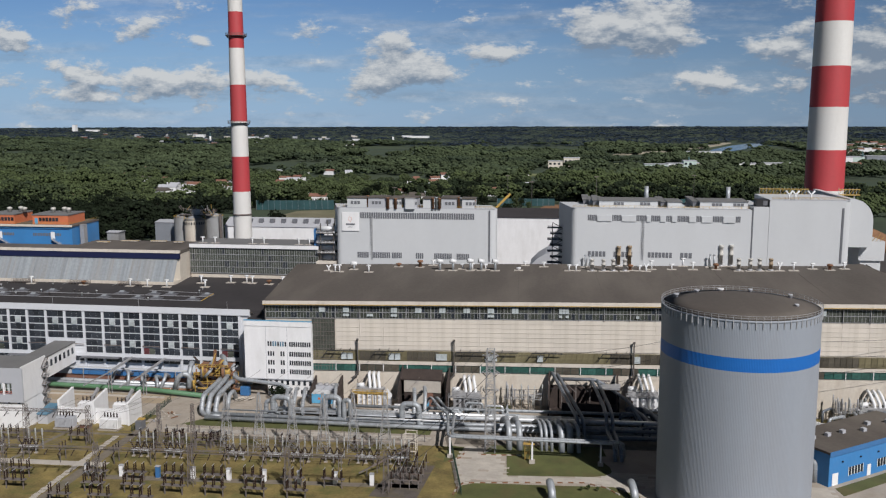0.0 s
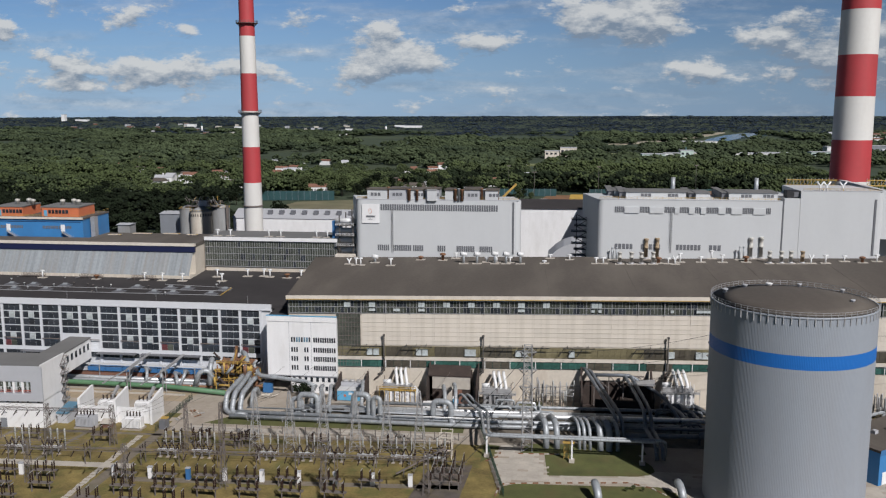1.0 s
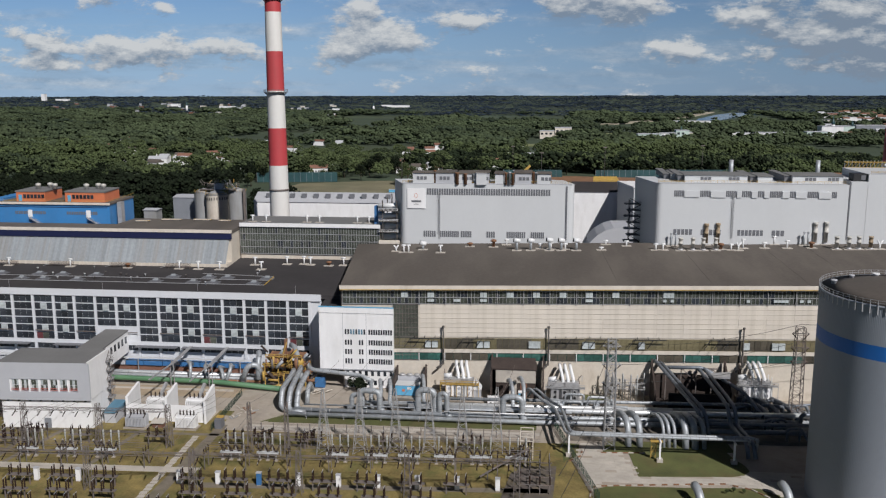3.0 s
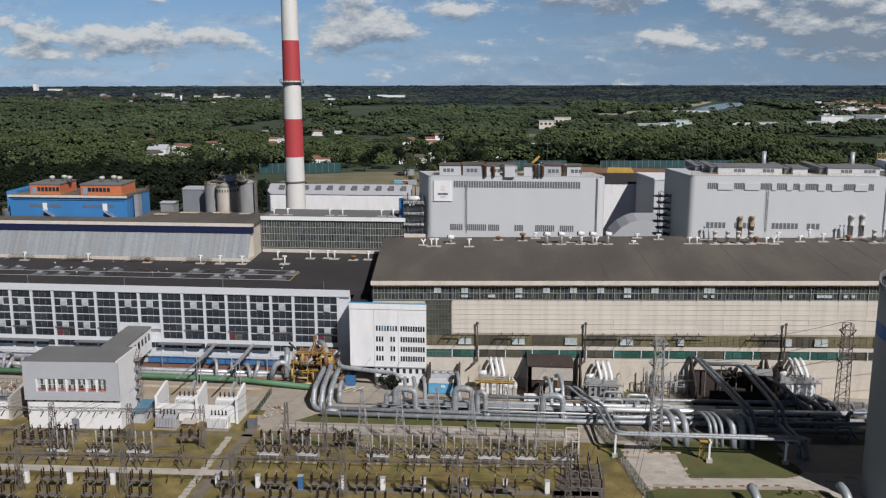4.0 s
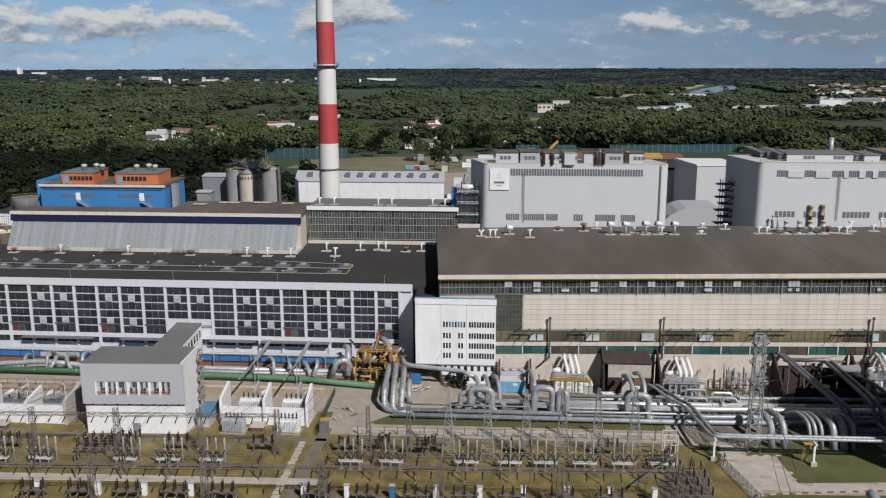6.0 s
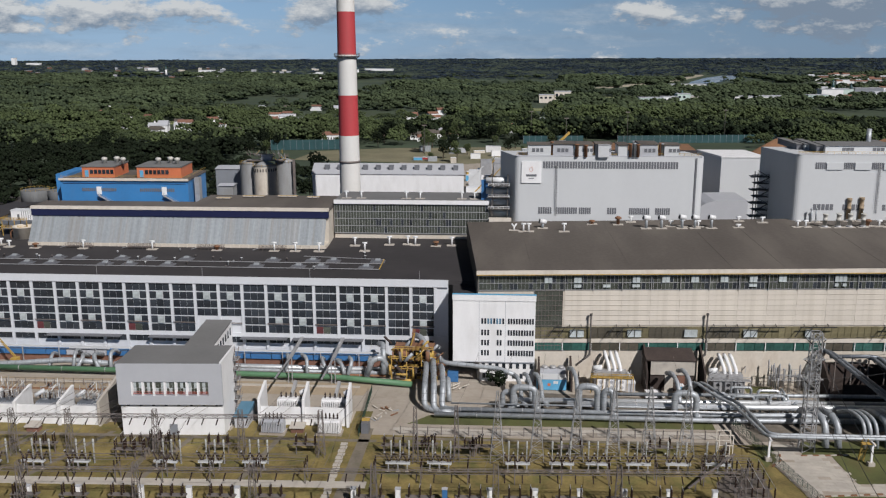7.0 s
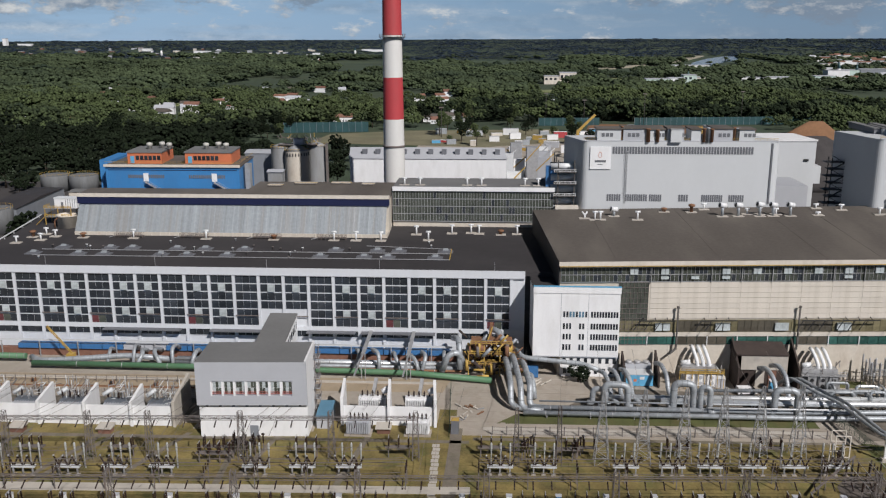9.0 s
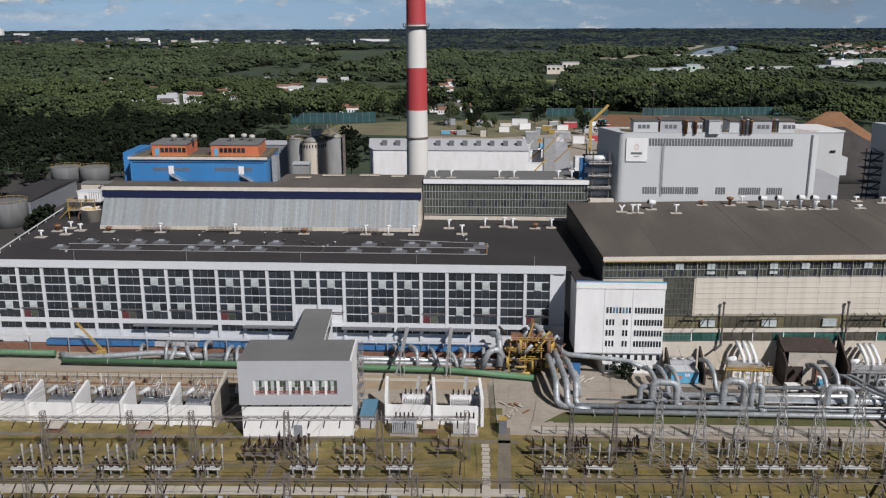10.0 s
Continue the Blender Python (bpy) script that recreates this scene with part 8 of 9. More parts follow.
def truss(x0, x1, y0, y1, z, w=0.8):
    """A lattice beam between two masts."""
    t = thing("gantry_beam", "weathered lattice beam of the switchyard gantry", "gantry", "gantry beams")
    n = max(4, int((x1 - x0) / 1.6))
    for sy, sz in ((-1, -1), (1, -1), (1, 1), (-1, 1)):
        part("chord", G().bar((x0, y0 + sy * w / 2, z + sz * w / 2), (x1, y1 + sy * w / 2, z + sz * w / 2), 0.11), "steel_rust", t)
    br = G()
    for k in range(n):
        a, b = k / n, (k + 1) / n
        p = lambda q, sy, sz: (x0 + (x1 - x0) * q, y0 + (y1 - y0) * q + sy * w / 2, z + sz * w / 2)
        s = 1 if k % 2 else -1
        br.bar(p(a, -1, -s), p(b, -1, s), 0.06)
        br.bar(p(a, 1, s), p(b, 1, -s), 0.06)
        br.bar(p(a, -s, 1), p(b, s, 1), 0.06)
    tagged(part("bracing", br, "steel_rust", t), kind="stuff")
    for k in range(int((x1 - x0) / 3.6)):
        q = (k + 0.5) / int((x1 - x0) / 3.6)
        c = Vector((x0 + (x1 - x0) * q, y0 + (y1 - y0) * q, z))
        part("insulator", G().cyl(c + Vector((0, -0.6, -0.4)), c + Vector((0, -2.4, -1.4)), 0.16, seg=6), "ceramic_brown", t)
    return t


masts = []
for x in (-212, -190, -168.5, -147.5, -132.5, -109.5, -87, -66):
    y = -60 + 0.05 * (x + 100)
    masts.append((x, y))
    lattice(x, y, 13.0, 1.7, 1.0, "gantry_mast", "weathered lattice gantry mast", "steel_rust", group="gantry masts", panels=8, bar_w=0.14)
for (xa, ya), (xb, yb) in zip(masts, masts[1:]):
    truss(xa, xb, ya, yb, 11.2)
masts2 = []
for x in (-212, -185, -158, -130, -103, -76, -48, -20, 8, 36):
    y = -86 + 0.05 * (x + 60)
    masts2.append((x, y))
    lattice(x, y, 12.0, 1.7, 1.0, "gantry_mast", "weathered lattice gantry mast", "steel_rust", group="gantry masts", panels=7, bar_w=0.14)
for (xa, ya), (xb, yb) in zip(masts2, masts2[1:]):
    truss(xa, xb, ya, yb, 10.2)
tall = []
for x in (-41, -30.5, -20, -9.7, 0.5, 10.2, 19.6, 29.5):
    y = -57.5 + 0.13 * (x + 20)
    tall.append((x, y))
    if x > -28:
        m = lattice(x, y, 19.2, 3.6, 0.5, "line_mast", "slender A-shaped lattice line mast", "steel", group="line masts", panels=9, bar_w=0.15)
    else:
        m = lattice(x, y, 15.5, 1.4, 0.7, "line_mast", "slender lattice line mast", "steel_rust", group="line masts", panels=8, bar_w=0.14)
# lines from the masts to the buildings
def wire(a, b, sag=1.2, r=0.045):
    a, b = Vector(a), Vector(b)
    g = G()
    pts = [a + (b - a) * (i / 10) - Vector((0, 0, sag * 4 * (i / 10) * (1 - i / 10))) for i in range(11)]
    g.tube(pts, r, 0.01, 4, 1)
    return g


wires = thing("overhead_wire", "thin dark overhead lines between the masts", "wire")
for (x, y) in tall:
    part("wire", wire((x, y, 15.0), (x + 4, -8, 12.0)), "steel_rust", wires)
    part("wire", wire((x, y, 12.0), (x - 3, -86, 10.4)), "steel_rust", wires)
for (x, y) in masts:
    for dx in (-3, 0, 3):
        part("wire", wire((x + dx + 6, y, 11), (x + dx + 6, -86 + 0.05 * (x + 60), 10.0)), "steel_rust", wires)
        part("wire", wire((x + dx + 6, y, 11), (x + dx + 8, -30, 8.0)), "steel_rust", wires)
for dy in (-2.6, -8.5, -15.5):
    for k in range(5):
        x0, x1 = (-208 + 35.2 * k, -208 + 35.2 * (k + 1)) if k < 4 else (-50, 42)
        for q in (-0.9, 0.9):
            part("wire", wire((x0, row_y(x0) + dy + q, 8.6), (x1, row_y(x1) + dy + q, 8.6), 0.5, 0.05), "steel_rust", wires)
for z in (20, 25.5, 31):
    part("wire", wire((62, -46, z), (121.5, -20, z + 1), 2.0, 0.06), "black", wires)
    part("wire", wire((62, -46, z), (45, -130, z + 4), 2.0, 0.06), "black", wires)
    part("wire", wire((121.5, -20, z + 1), (232, 2, z + 2), 2.5, 0.06), "black", wires)

pf = thing("platform_frame", "pale tubular maintenance frame in the switchyard", "frame", at=(36.5, -56.5, 0))
for sx in (0, 3.5):
    for sy in (0, 3):
        part("post", G().bar((sx, sy, 0), (sx, sy, 8.5), 0.22), "cream", pf)
for z in (2.8, 5.6, 8.4):
    part("rail", G().bar((0, 0, z), (3.5, 0, z), 0.2), "cream", pf)
    part("rail", G().bar((0, 3, z), (3.5, 3, z), 0.2), "cream", pf)
M["gravel"] = mat("brown_grey_gravel", (0.095, 0.080, 0.072), 0.95, var=0.35, scale=0.3, fine=3.0, bump=0.5, dirt_shade=(0.13, 0.105, 0.045), dirt_shade_amt=0.8, dirt_shade_scale=0.2)
slab("gravel_bed", [(31.5, -84), (45, -84), (46.6, -60), (38, -61), (34, -66)], 0.05, "gravel", "weedy brown-grey gravel under the switchgear", "gravel", 0.1)
sf = thing("switch_frame", "rusty steel frame crowded with brown insulators", "switchgear", at=(35.5, -79, 0))
for k in range(16):
    x, y = 1.2 + 2.6 * (k % 4), 1.5 + 4.6 * (k // 4)
    part("post", G().bar((x, y, 0), (x, y, 2.6), 0.24), "steel_rust", sf)
    part("insulator", ins_brown, None, sf, at=(x, y, 2.6))
for k in range(4):
    part("beam", G().bar((0.6, 1.5 + 4.6 * k, 2.5), (9.8, 1.5 + 4.6 * k, 2.5), 0.22), "steel_rust", sf)
    part("beam", G().bar((1.2 + 2.6 * k, 1.0, 5.2), (1.2 + 2.6 * k, 16.0, 5.2), 0.1), "steel", sf)
ram = thing("cable_ramp", "long weathered sloping cable ramp", "ramp")
part("ramp", G().bar((26, -72, 1.5), (39, -62, 6.0), 0.45, 0.3), "steel_rust", ram)
part("leg", G().bar((38.5, -62.4, 0), (38.5, -62.4, 5.8), 0.3), "steel_rust", ram)
part("leg", G().bar((28, -70.5, 0), (28, -70.5, 2.0), 0.3), "steel_rust", ram)

# ---- road side ----
kerb_w = box_mesh("kerb_stone", -0.75, 0.75, -0.2, 0.2, 0, 0.28, "concrete_pale")
kerb_b = box_mesh("kerb_stone", -0.75, 0.75, -0.2, 0.2, 0, 0.28, "rust")
kb = thing("striped_kerb", "kerb of pale and brown stones along the lawn", "kerb", kind="structure")
for line in ([(54.6, -80), (55.2, -74.5), (56.5, -71.6), (74, -69.0), (91, -66.8), (97, -69.6), (100.6, -74)], [(50.2, -56.5), (53.6, -52.5), (54.5, -47.5)], [(59.5, -49.6), (72, -48.6)]):
    k = 0
    for a, b in zip(line, line[1:]):
        a, b = Vector((*a, 0)), Vector((*b, 0))
        n = max(1, int((b - a).length / 1.55))
        for i in range(n):
            q = a + (b - a) * ((i + 0.5) / n)
            o = part("kerb_stone", kerb_w if k % 2 else kerb_b, None, kb, at=(q.x, q.y, 0.02))
            o.rotation_euler = (0, 0, math.atan2(b.y - a.y, b.x - a.x))
            k += 1
slab("grass_patch", [(48.6, -57), (52.8, -52), (53.6, -44), (48.5, -43)], 0.05, "grass", "small kerbed grass patch beside the fence", "grass", 0.1)
slab("grass_patch", [(60, -49), (66, -48.6), (98, -45.5), (97, -38), (62, -41)], 0.05, "grass", "grass below the arched pipes", "grass", 0.1)
for x, y in ((81.5, -78.0), (103.8, -75.0)):
    p = thing("vent_elbow", "thick grey elbow pipe rising from the lawn", "pipe", "vent elbows", at=(x, y, 0))
    part("pipe", G().tube([(0.6, -2.5, 0.6), (0.4, -1.5, 2.6), (0, 0.2, 3.6), (-0.3, 2.2, 3.7)], 1.1, 1.6, 16), "pipe", p)
riser([(150.5, -58, 6.5), (155, -57, 6.5), (156.2, -57, 5.8), (156.4, -57, 0.2)], 0.8)


def blue_house_right():
    b = thing("blue_building", "low blue clad building with a dark flat roof", "building", at=(159.3, -60.2, 0), rz=37.0)
    part("wall", G().box(0, 44, 0, 16.4, -0.1, 9.6), "blue_clad", b)
    part("roof", G().box(-0.3, 44.3, -0.3, 16.7, 9.6, 10.3), "bitumen", b)
    part("fascia", G().box(-0.35, 44.35, -0.4, -0.31, 8.9, 10.4), "blue", b)
    part("door", G().box(1.5, 4.0, -0.1, 0.02, 0, 3.6), "white", b)
    part("door", G().box(17, 18.6, -0.1, 0.02, 0, 3.4), "white", b)
    for x0 in (8.5, 21.5):
        w = part("window", G().box(x0, x0 + 6.5, -0.08, 0.02, 1.8, 4.2), "glass", b)
        for i in range(6):
            part("frame", G().box(x0 + 1.3 * i - 0.1, x0 + 1.3 * i + 0.1, -0.14, -0.08, 1.7, 4.3), "white", w)
    for i in range(5):
        part("lamp", box_mesh("lamp", -0.2, 0.2, -0.4, 0, 0, 0.4, "black"), None, b, at=(5.5 + 8 * i, -0.02, 6.4))
    for x, y in ((4, 9), (10, 8.5), (16, 8), (23, 6), (29, 9), (36, 7)):
        part("roof_unit", G().box(x, x + 1.5, y, y + 1.2, 10.3, 11.3), "grey_mid", b)
    return b


blue_house_right()
slab("grass_patch", [(162, -66), (188, -46), (186, -42), (161, -61)], 0.05, "grass", "grass strip beside the blue building", "grass", 0.1)

# ---- concrete paving of the yards ----
def inside(poly, x, y):
    hit = False
    for (ax, ay), (bx, by) in zip(poly, poly[1:] + poly[:1]):
        if (ay > y) != (by > y) and x < ax + (y - ay) * (bx - ax) / (by - ay):
            hit = not hit
    return hit


def paving(name, label, poly, w, d, z, holes=(), gap=0.05, seed=1, material="concrete_pale"):
    """Cast slabs laid side by side with open joints, each a little off level."""
    r = random.Random(seed)
    g = G()
    xs, ys = [p[0] for p in poly], [p[1] for p in poly]
    y, row = min(ys), 0
    while y < max(ys):
        x = min(xs) - (w / 2 if row % 2 else 0)
        while x < max(xs):
            cx, cy = x + w / 2, y + d / 2
            if inside(poly, cx, cy) and not any(inside(h, cx, cy) for h in holes) and r.random() > 0.03:
                e = [z + r.uniform(0, 0.05) for _ in range(4)]
                g.prism([(x + gap, y + gap), (x + w - gap, y + gap), (x + w - gap, y + d - gap), (x + gap, y + d - gap)], z - 0.06, e)
            x += w
        y += d
        row += 1
    return tagged(part(name, g, material), label, "pavement", kind="stuff")


LAWNS = ([(66.9, -49), (68.0, -65.2), (94, -62.8), (98, -61), (100, -58), (99.4, -54), (97, -45)], [(55, -74), (59, -70.6), (80, -69.6), (99, -68), (107, -74), (109, -110), (53, -110)], [(59.5, -50), (66, -48.6), (98.5, -45.5), (97.5, -37.5), (61.5, -40.5)], [(48.1, -57.5), (53.3, -52), (54.1, -43.5), (48, -42.5)])
LAWNS += ([(40, -125), (57.6, -125), (56.6, -80), (49.2, -42), (40, -42)],)
paving("road_paving", "pale cast slabs of the service road", [(46.4, -124), (53.6, -124), (55.2, -73.4), (57.6, -69.4), (95, -66.6), (124, -95), (150, -120), (159, -110), (159, -60.6), (99, -57.6), (92, -62), (70.2, -64.4), (65.4, -50.4), (62, -42.6), (48.4, -42.6)], 3.0, 1.5, 0.03, LAWNS, 0.018, 3)
paving("yard_paving", "worn cast slabs of the yard beside the white block", [(-57, -39), (-44, -39), (-38, -25), (-28, -24), (-14, -12), (-20, -3), (-33, -3), (-45, -8), (-57, -10)], 3.4, 3.4, 0.0, (), 0.03, 4, "concrete")
paving("strip_paving", "pale cast slabs along the pipe run", [(-48, -42.8), (41, -40.8), (41, -37), (-48, -39)], 3.0, 1.9, 0.13, (), 0.05, 5)
rub = thing("timber_stack", "pale loose planks lying on the yard", "timber", at=(-33.5, -9.5, 0))
rr = random.Random(8)
for k in range(9):
    p0 = Vector((rr.uniform(-3, 3), rr.uniform(-1.5, 1.5), 0.15 + 0.12 * k))
    part("plank", G().bar(p0, p0 + Vector((rr.uniform(1.5, 2.6), rr.uniform(2.0, 3.4), 0.05)), 0.35, 0.12), "cream", rub)
bb = thing("blue_container", "small blue container below the white block", "container", at=(-35.0, -1.6, 0))
part("body", G().box(-1.6, 1.8, -1.6, 0.2, 0.2, 3.6), "blue", bb)
part("door", G().box(-1.2, 1.4, -1.66, -1.61, 0.5, 3.3), "blue", bb)
part("skid", G().box(-1.5, 1.7, -1.5, 0.1, 0, 0.2), "steel_rust", bb)
scf = thing("scrap_heap", "pile of pale rubble and boards by the bay wall", "rubble", at=(-54, -31, 0))
for k in range(16):
    p0 = Vector((rr.uniform(-3, 3), rr.uniform(-5, 5), rr.uniform(0.1, 0.5)))
    part("board", G().bar(p0, p0 + Vector((rr.uniform(-2, 2), rr.uniform(0.5, 2.5), rr.uniform(0, 0.4))), rr.uniform(0.2, 0.6), 0.15), rr.choice(["cream", "concrete_pale", "rust", "steel"]), scf)

# fences and cable troughs on the bare strip behind the bays
for y0, y1, h, n in ((-14.5, -12.6, 2.2, 30), (-22.5, -21.0, 1.4, 30)):
    fe = thing("strip_fence", "low weathered post and wire fence on bare ground", "fence", "strip fences")
    for i in range(n):
        q = i / (n - 1)
        part("post", G().bar((-226 + 92 * q, y0 + (y1 - y0) * q, 0), (-226 + 92 * q, y0 + (y1 - y0) * q, h), 0.16), "steel_rust", fe)
    g = G()
    for z in (0.35, 0.68, 0.97):
        g.bar((-226, y0, h * z), (-134, y1, h * z), 0.07)
    tagged(part("wire", g, "steel_rust", fe), kind="stuff")
tr = thing("cable_trough", "pale concrete cable trough along the bare strip", "trough")
part("trough", G().prism([(-228, -11.6), (-64, -10.2), (-64, -9.3), (-228, -10.7)], -0.05, 0.5), "concrete_pale", tr)
part("cover", G().prism([(-228, -18.0), (-134, -17.0), (-134, -16.4), (-228, -17.4)], -0.05, 0.35), "rust", tr)
for x, y in ((-206, -16), (-188, -14.8), (-163, -15.5), (-149, -16.2)):
    cr = thing("cable_drum", "small weathered drum of cable on bare ground", "drum", "cable drums", at=(x, y, 0.75))
    for sx in (-0.5, 0.5):
        part("flange", G().cyl((sx - 0.06, 0, 0), (sx + 0.06, 0, 0), 0.75, seg=14), "rust", cr)
    part("core", G().cyl((-0.5, 0, 0), (0.5, 0, 0), 0.45, seg=12), "black", cr)

# ---- yard and country behind the works ----
M["soil"] = mat("brown_soil", (0.20, 0.105, 0.055), 0.95, var=0.25, scale=0.1, fine=0.8)
M["field_dull"] = mat("dry_field_earth", (0.17, 0.155, 0.095), 0.95, var=0.3, scale=0.03, fine=0.4, dirt_shade=(0.10, 0.11, 0.06), dirt_shade_amt=0.7, dirt_shade_scale=0.02)
slab("dry_field", [(-232, 590), (-60, 560), (20, 600), (20, 720), (-150, 700), (-225, 665)], 0.3, "field_dull", "dry olive-brown field behind the works", "ground", 0.4)
slab("dry_field", [(40, 640), (180, 620), (190, 760), (60, 780)], 0.3, "soil", "bare brown earth behind the works", "ground", 0.4)
slab("works_yard", [(-130, 420), (240, 420), (260, 640), (-120, 620)], 0.2, "concrete", "grey works yard", "ground", 0.3)


def mound(x, y, rx, ry, h, material, label):
    g = G()
    rings = []
    for k in range(7):
        q = k / 6
        rr = 1 - 0.9 * q ** 1.7
        rings.append([(x + rx * rr * math.cos(a) * (1 + 0.12 * math.sin(3 * a + k)), y + ry * rr * math.sin(a), h * q * (1 - 0.25 * (1 - q)) + 0.4 * math.sin(5 * a + 2 * k) * (1 - q)) for a in (2 * math.pi * i / 28 for i in range(28))])
    g.sweep(rings, True, True)
    return tagged(part("spoil_mound", g, material), label, "mound")


mound(186, 400, 52, 20, 40.5, "soil", "long brown heap of soil")
mound(275, 420, 70, 22, 39, "soil", "long brown heap of soil")
mound(170, 352, 62, 22, 35, "coal", "long black heap of coal")
mound(100, 330, 52, 26, 38, "coal", "long black heap of coal")


def barrier(x0, y0, x1, y1, h):
    b = thing("noise_barrier", "teal translucent noise barrier on posts", "fence", "noise barriers")
    n = int(math.hypot(x1 - x0, y1 - y0) / 7)
    pan = M["teal"]
    for i in range(n):
        a, c = i / n, (i + 1) / n
        p, q = Vector((x0 + (x1 - x0) * a, y0 + (y1 - y0) * a, 0)), Vector((x0 + (x1 - x0) * c, y0 + (y1 - y0) * c, 0))
        part("panel", G().bar(p + Vector((0, 0, h / 2)), q + Vector((0, 0, h / 2)), 0.3, h), pan, b)
        part("post", G().bar(p, p + Vector((0, 0, h + 0.4)), 0.35), "shed_grey", b)


M["teal"] = mat("teal_barrier", (0.028, 0.072, 0.078), 0.4, var=0.25, scale=0.1, fine=0.6)
barrier(-278, 675, -188, 690, 11)
barrier(0, 760, 70, 765, 9)
barrier(110, 765, 330, 790, 9)


CLEAR = []          # plots that the woods leave open


def house(x, y, w, d, h, roof, rz=0.0, wall_m="white", name="house", label=""):
    z0 = ground_height(math.hypot(x, y)) - 0.3
    CLEAR.append((x, y, w))
    s = thing(name, label or ("small house with pale walls and a " + ("red" if roof == "brick" else "grey") + " pitched roof"), "house", "far houses", at=(x, y, z0), rz=rz)
    part("wall", G().box(-w / 2, w / 2, -d / 2, d / 2, 0, h), wall_m, s)
    g = G()
    e, r = h - 0.1, h + d * 0.32
    g.sweep([[(-w / 2 - 0.5, -d / 2 - 0.6, e), (-w / 2 - 0.5, d / 2 + 0.6, e), (-w / 2 - 0.5, 0, r)], [(w / 2 + 0.5, -d / 2 - 0.6, e), (w / 2 + 0.5, d / 2 + 0.6, e), (w / 2 + 0.5, 0, r)]], True, False)
    part("roof", g, roof, s)
    for i in range(max(2, int(w / 3.5)) if y < 1000 else 0):
        part("window", G().box(-w / 2 + 1.2 + 3.2 * i, -w / 2 + 2.6 + 3.2 * i, -d / 2 - 0.08, -d / 2 + 0.05, h * 0.35, h * 0.7), "glass", s)


def block(x, y, w, d, h, wall_m="white", label="long pale industrial hall far off", rz=0.0):
    z0 = ground_height(math.hypot(x, y)) - 0.3
    CLEAR.append((x, y, w))
    s = thing("far_hall", label, "building", "far halls", at=(x, y, z0), rz=rz)
    part("wall", G().box(-w / 2, w / 2, -d / 2, d / 2, 0, h), wall_m, s)
    part("roof", G().box(-w / 2 - 0.5, w / 2 + 0.5, -d / 2 - 0.5, d / 2 + 0.5, h, h + 0.8), "grey_mid", s)
    for i in range(int(w / 9) if y < 1600 else 0):
        part("window", G().box(-w / 2 + 2 + 9 * i, -w / 2 + 7 + 9 * i, -d / 2 - 0.1, -d / 2 + 0.05, h * 0.55, h * 0.8), "glass", s)


rh = random.Random(17)
HOUSES = [(-507, 948, 14, 10, 9, "grey_mid"), (-486, 952, 12, 10, 11, "bitumen"), (-470, 930, 10, 9, 6, "bitumen"), (-605, 775, 11, 9, 8, "bitumen"), (-618, 800, 9, 8, 5, "grey_mid"), (-495, 900, 26, 12, 9, "grey_mid"), (-468, 930, 20, 12, 11, "brick"), (-640, 830, 22, 12, 9, "grey_mid"), (-700, 880, 40, 12, 8, "brick"), (-355, 985, 20, 14, 7, "brick"), (-230, 770, 22, 12, 9, "brick"), (-560, 760, 16, 10, 7, "brick"), (-590, 960, 30, 12, 9, "grey_mid"), (-20, 905, 16, 11, 9, "brick"), (20, 1010, 30, 14, 8, "grey_mid")]
for x, y, w, d, h, roof in HOUSES:
    house(x, y, w, d, h, roof, rh.uniform(-15, 15))
for k in range(50):
    y = rh.uniform(780, 1350)
    x = rh.uniform(-0.56 * y - 60, -0.1 * y)
    house(x, y, rh.uniform(10, 22), rh.uniform(9, 13), rh.uniform(5, 9), rh.choice(["brick", "grey_mid", "brick", "bitumen"]), rh.uniform(-30, 30))
for k in range(40):
    y = rh.uniform(1500, 2600)
    x = rh.uniform(0.35 * y, 0.5 * y)
    house(x, y, rh.uniform(14, 34), rh.uniform(9, 14), rh.uniform(6, 10), rh.choice(["brick", "brick", "grey_mid"]), rh.uniform(-30, 30))
for x, y, w, h, m in ((262, 1500, 46, 6, "mint"), (300, 1510, 30, 7, "white"), (334, 1550, 26, 10, "mint"), (372, 1560, 50, 5, "cream"), (440, 1500, 40, 8, "white"), (486, 1490, 56, 9, "white"), (520, 1530, 34, 6, "mint"), (600, 1560, 40, 6, "mint"), (655, 1640, 44, 12, "white"), (700, 1700, 40, 9, "mint"), (760, 1720, 60, 9, "shed_grey"), (94, 1575, 34, 14, "cream"), (60, 1560, 30, 8, "cream"), (-4, 1276, 40, 7, "white"), (-34, 1290, 26, 9, "grey_mid"), (430, 2000, 90, 5, "white")):
    block(x, y, w, 30, h + 8, m)
for x, y, w, h in ((-2189, 3500, 16, 30), (-2100, 3500, 60, 9), (-1400, 3100, 34, 10), (-1150, 3000, 60, 7), (-500, 3160, 70, 8), (-560, 3190, 40, 8), (-1037, 2760, 50, 7), (-700, 2900, 24, 6)):
    block(x, y, w, 20, h, "white", "distant pale building above the woods")
for k in range(70):
    y = rh.uniform(2350, 3250)
    block(rh.uniform(-0.62 * y, -0.22 * y), y, rh.uniform(6, 22), 10, rh.uniform(5, 8.5), rh.choice(["white", "cream", "grey_mid", "brick"]), "small pale building among distant trees")
for k in range(26):
    y = rh.uniform(2100, 2450)
    block(rh.uniform(0.36 * y, 0.5 * y), y, rh.uniform(10, 34), 10, rh.uniform(6, 12), rh.choice(["brick", "brick", "white", "cream"]), "small red-roofed building of a distant suburb")
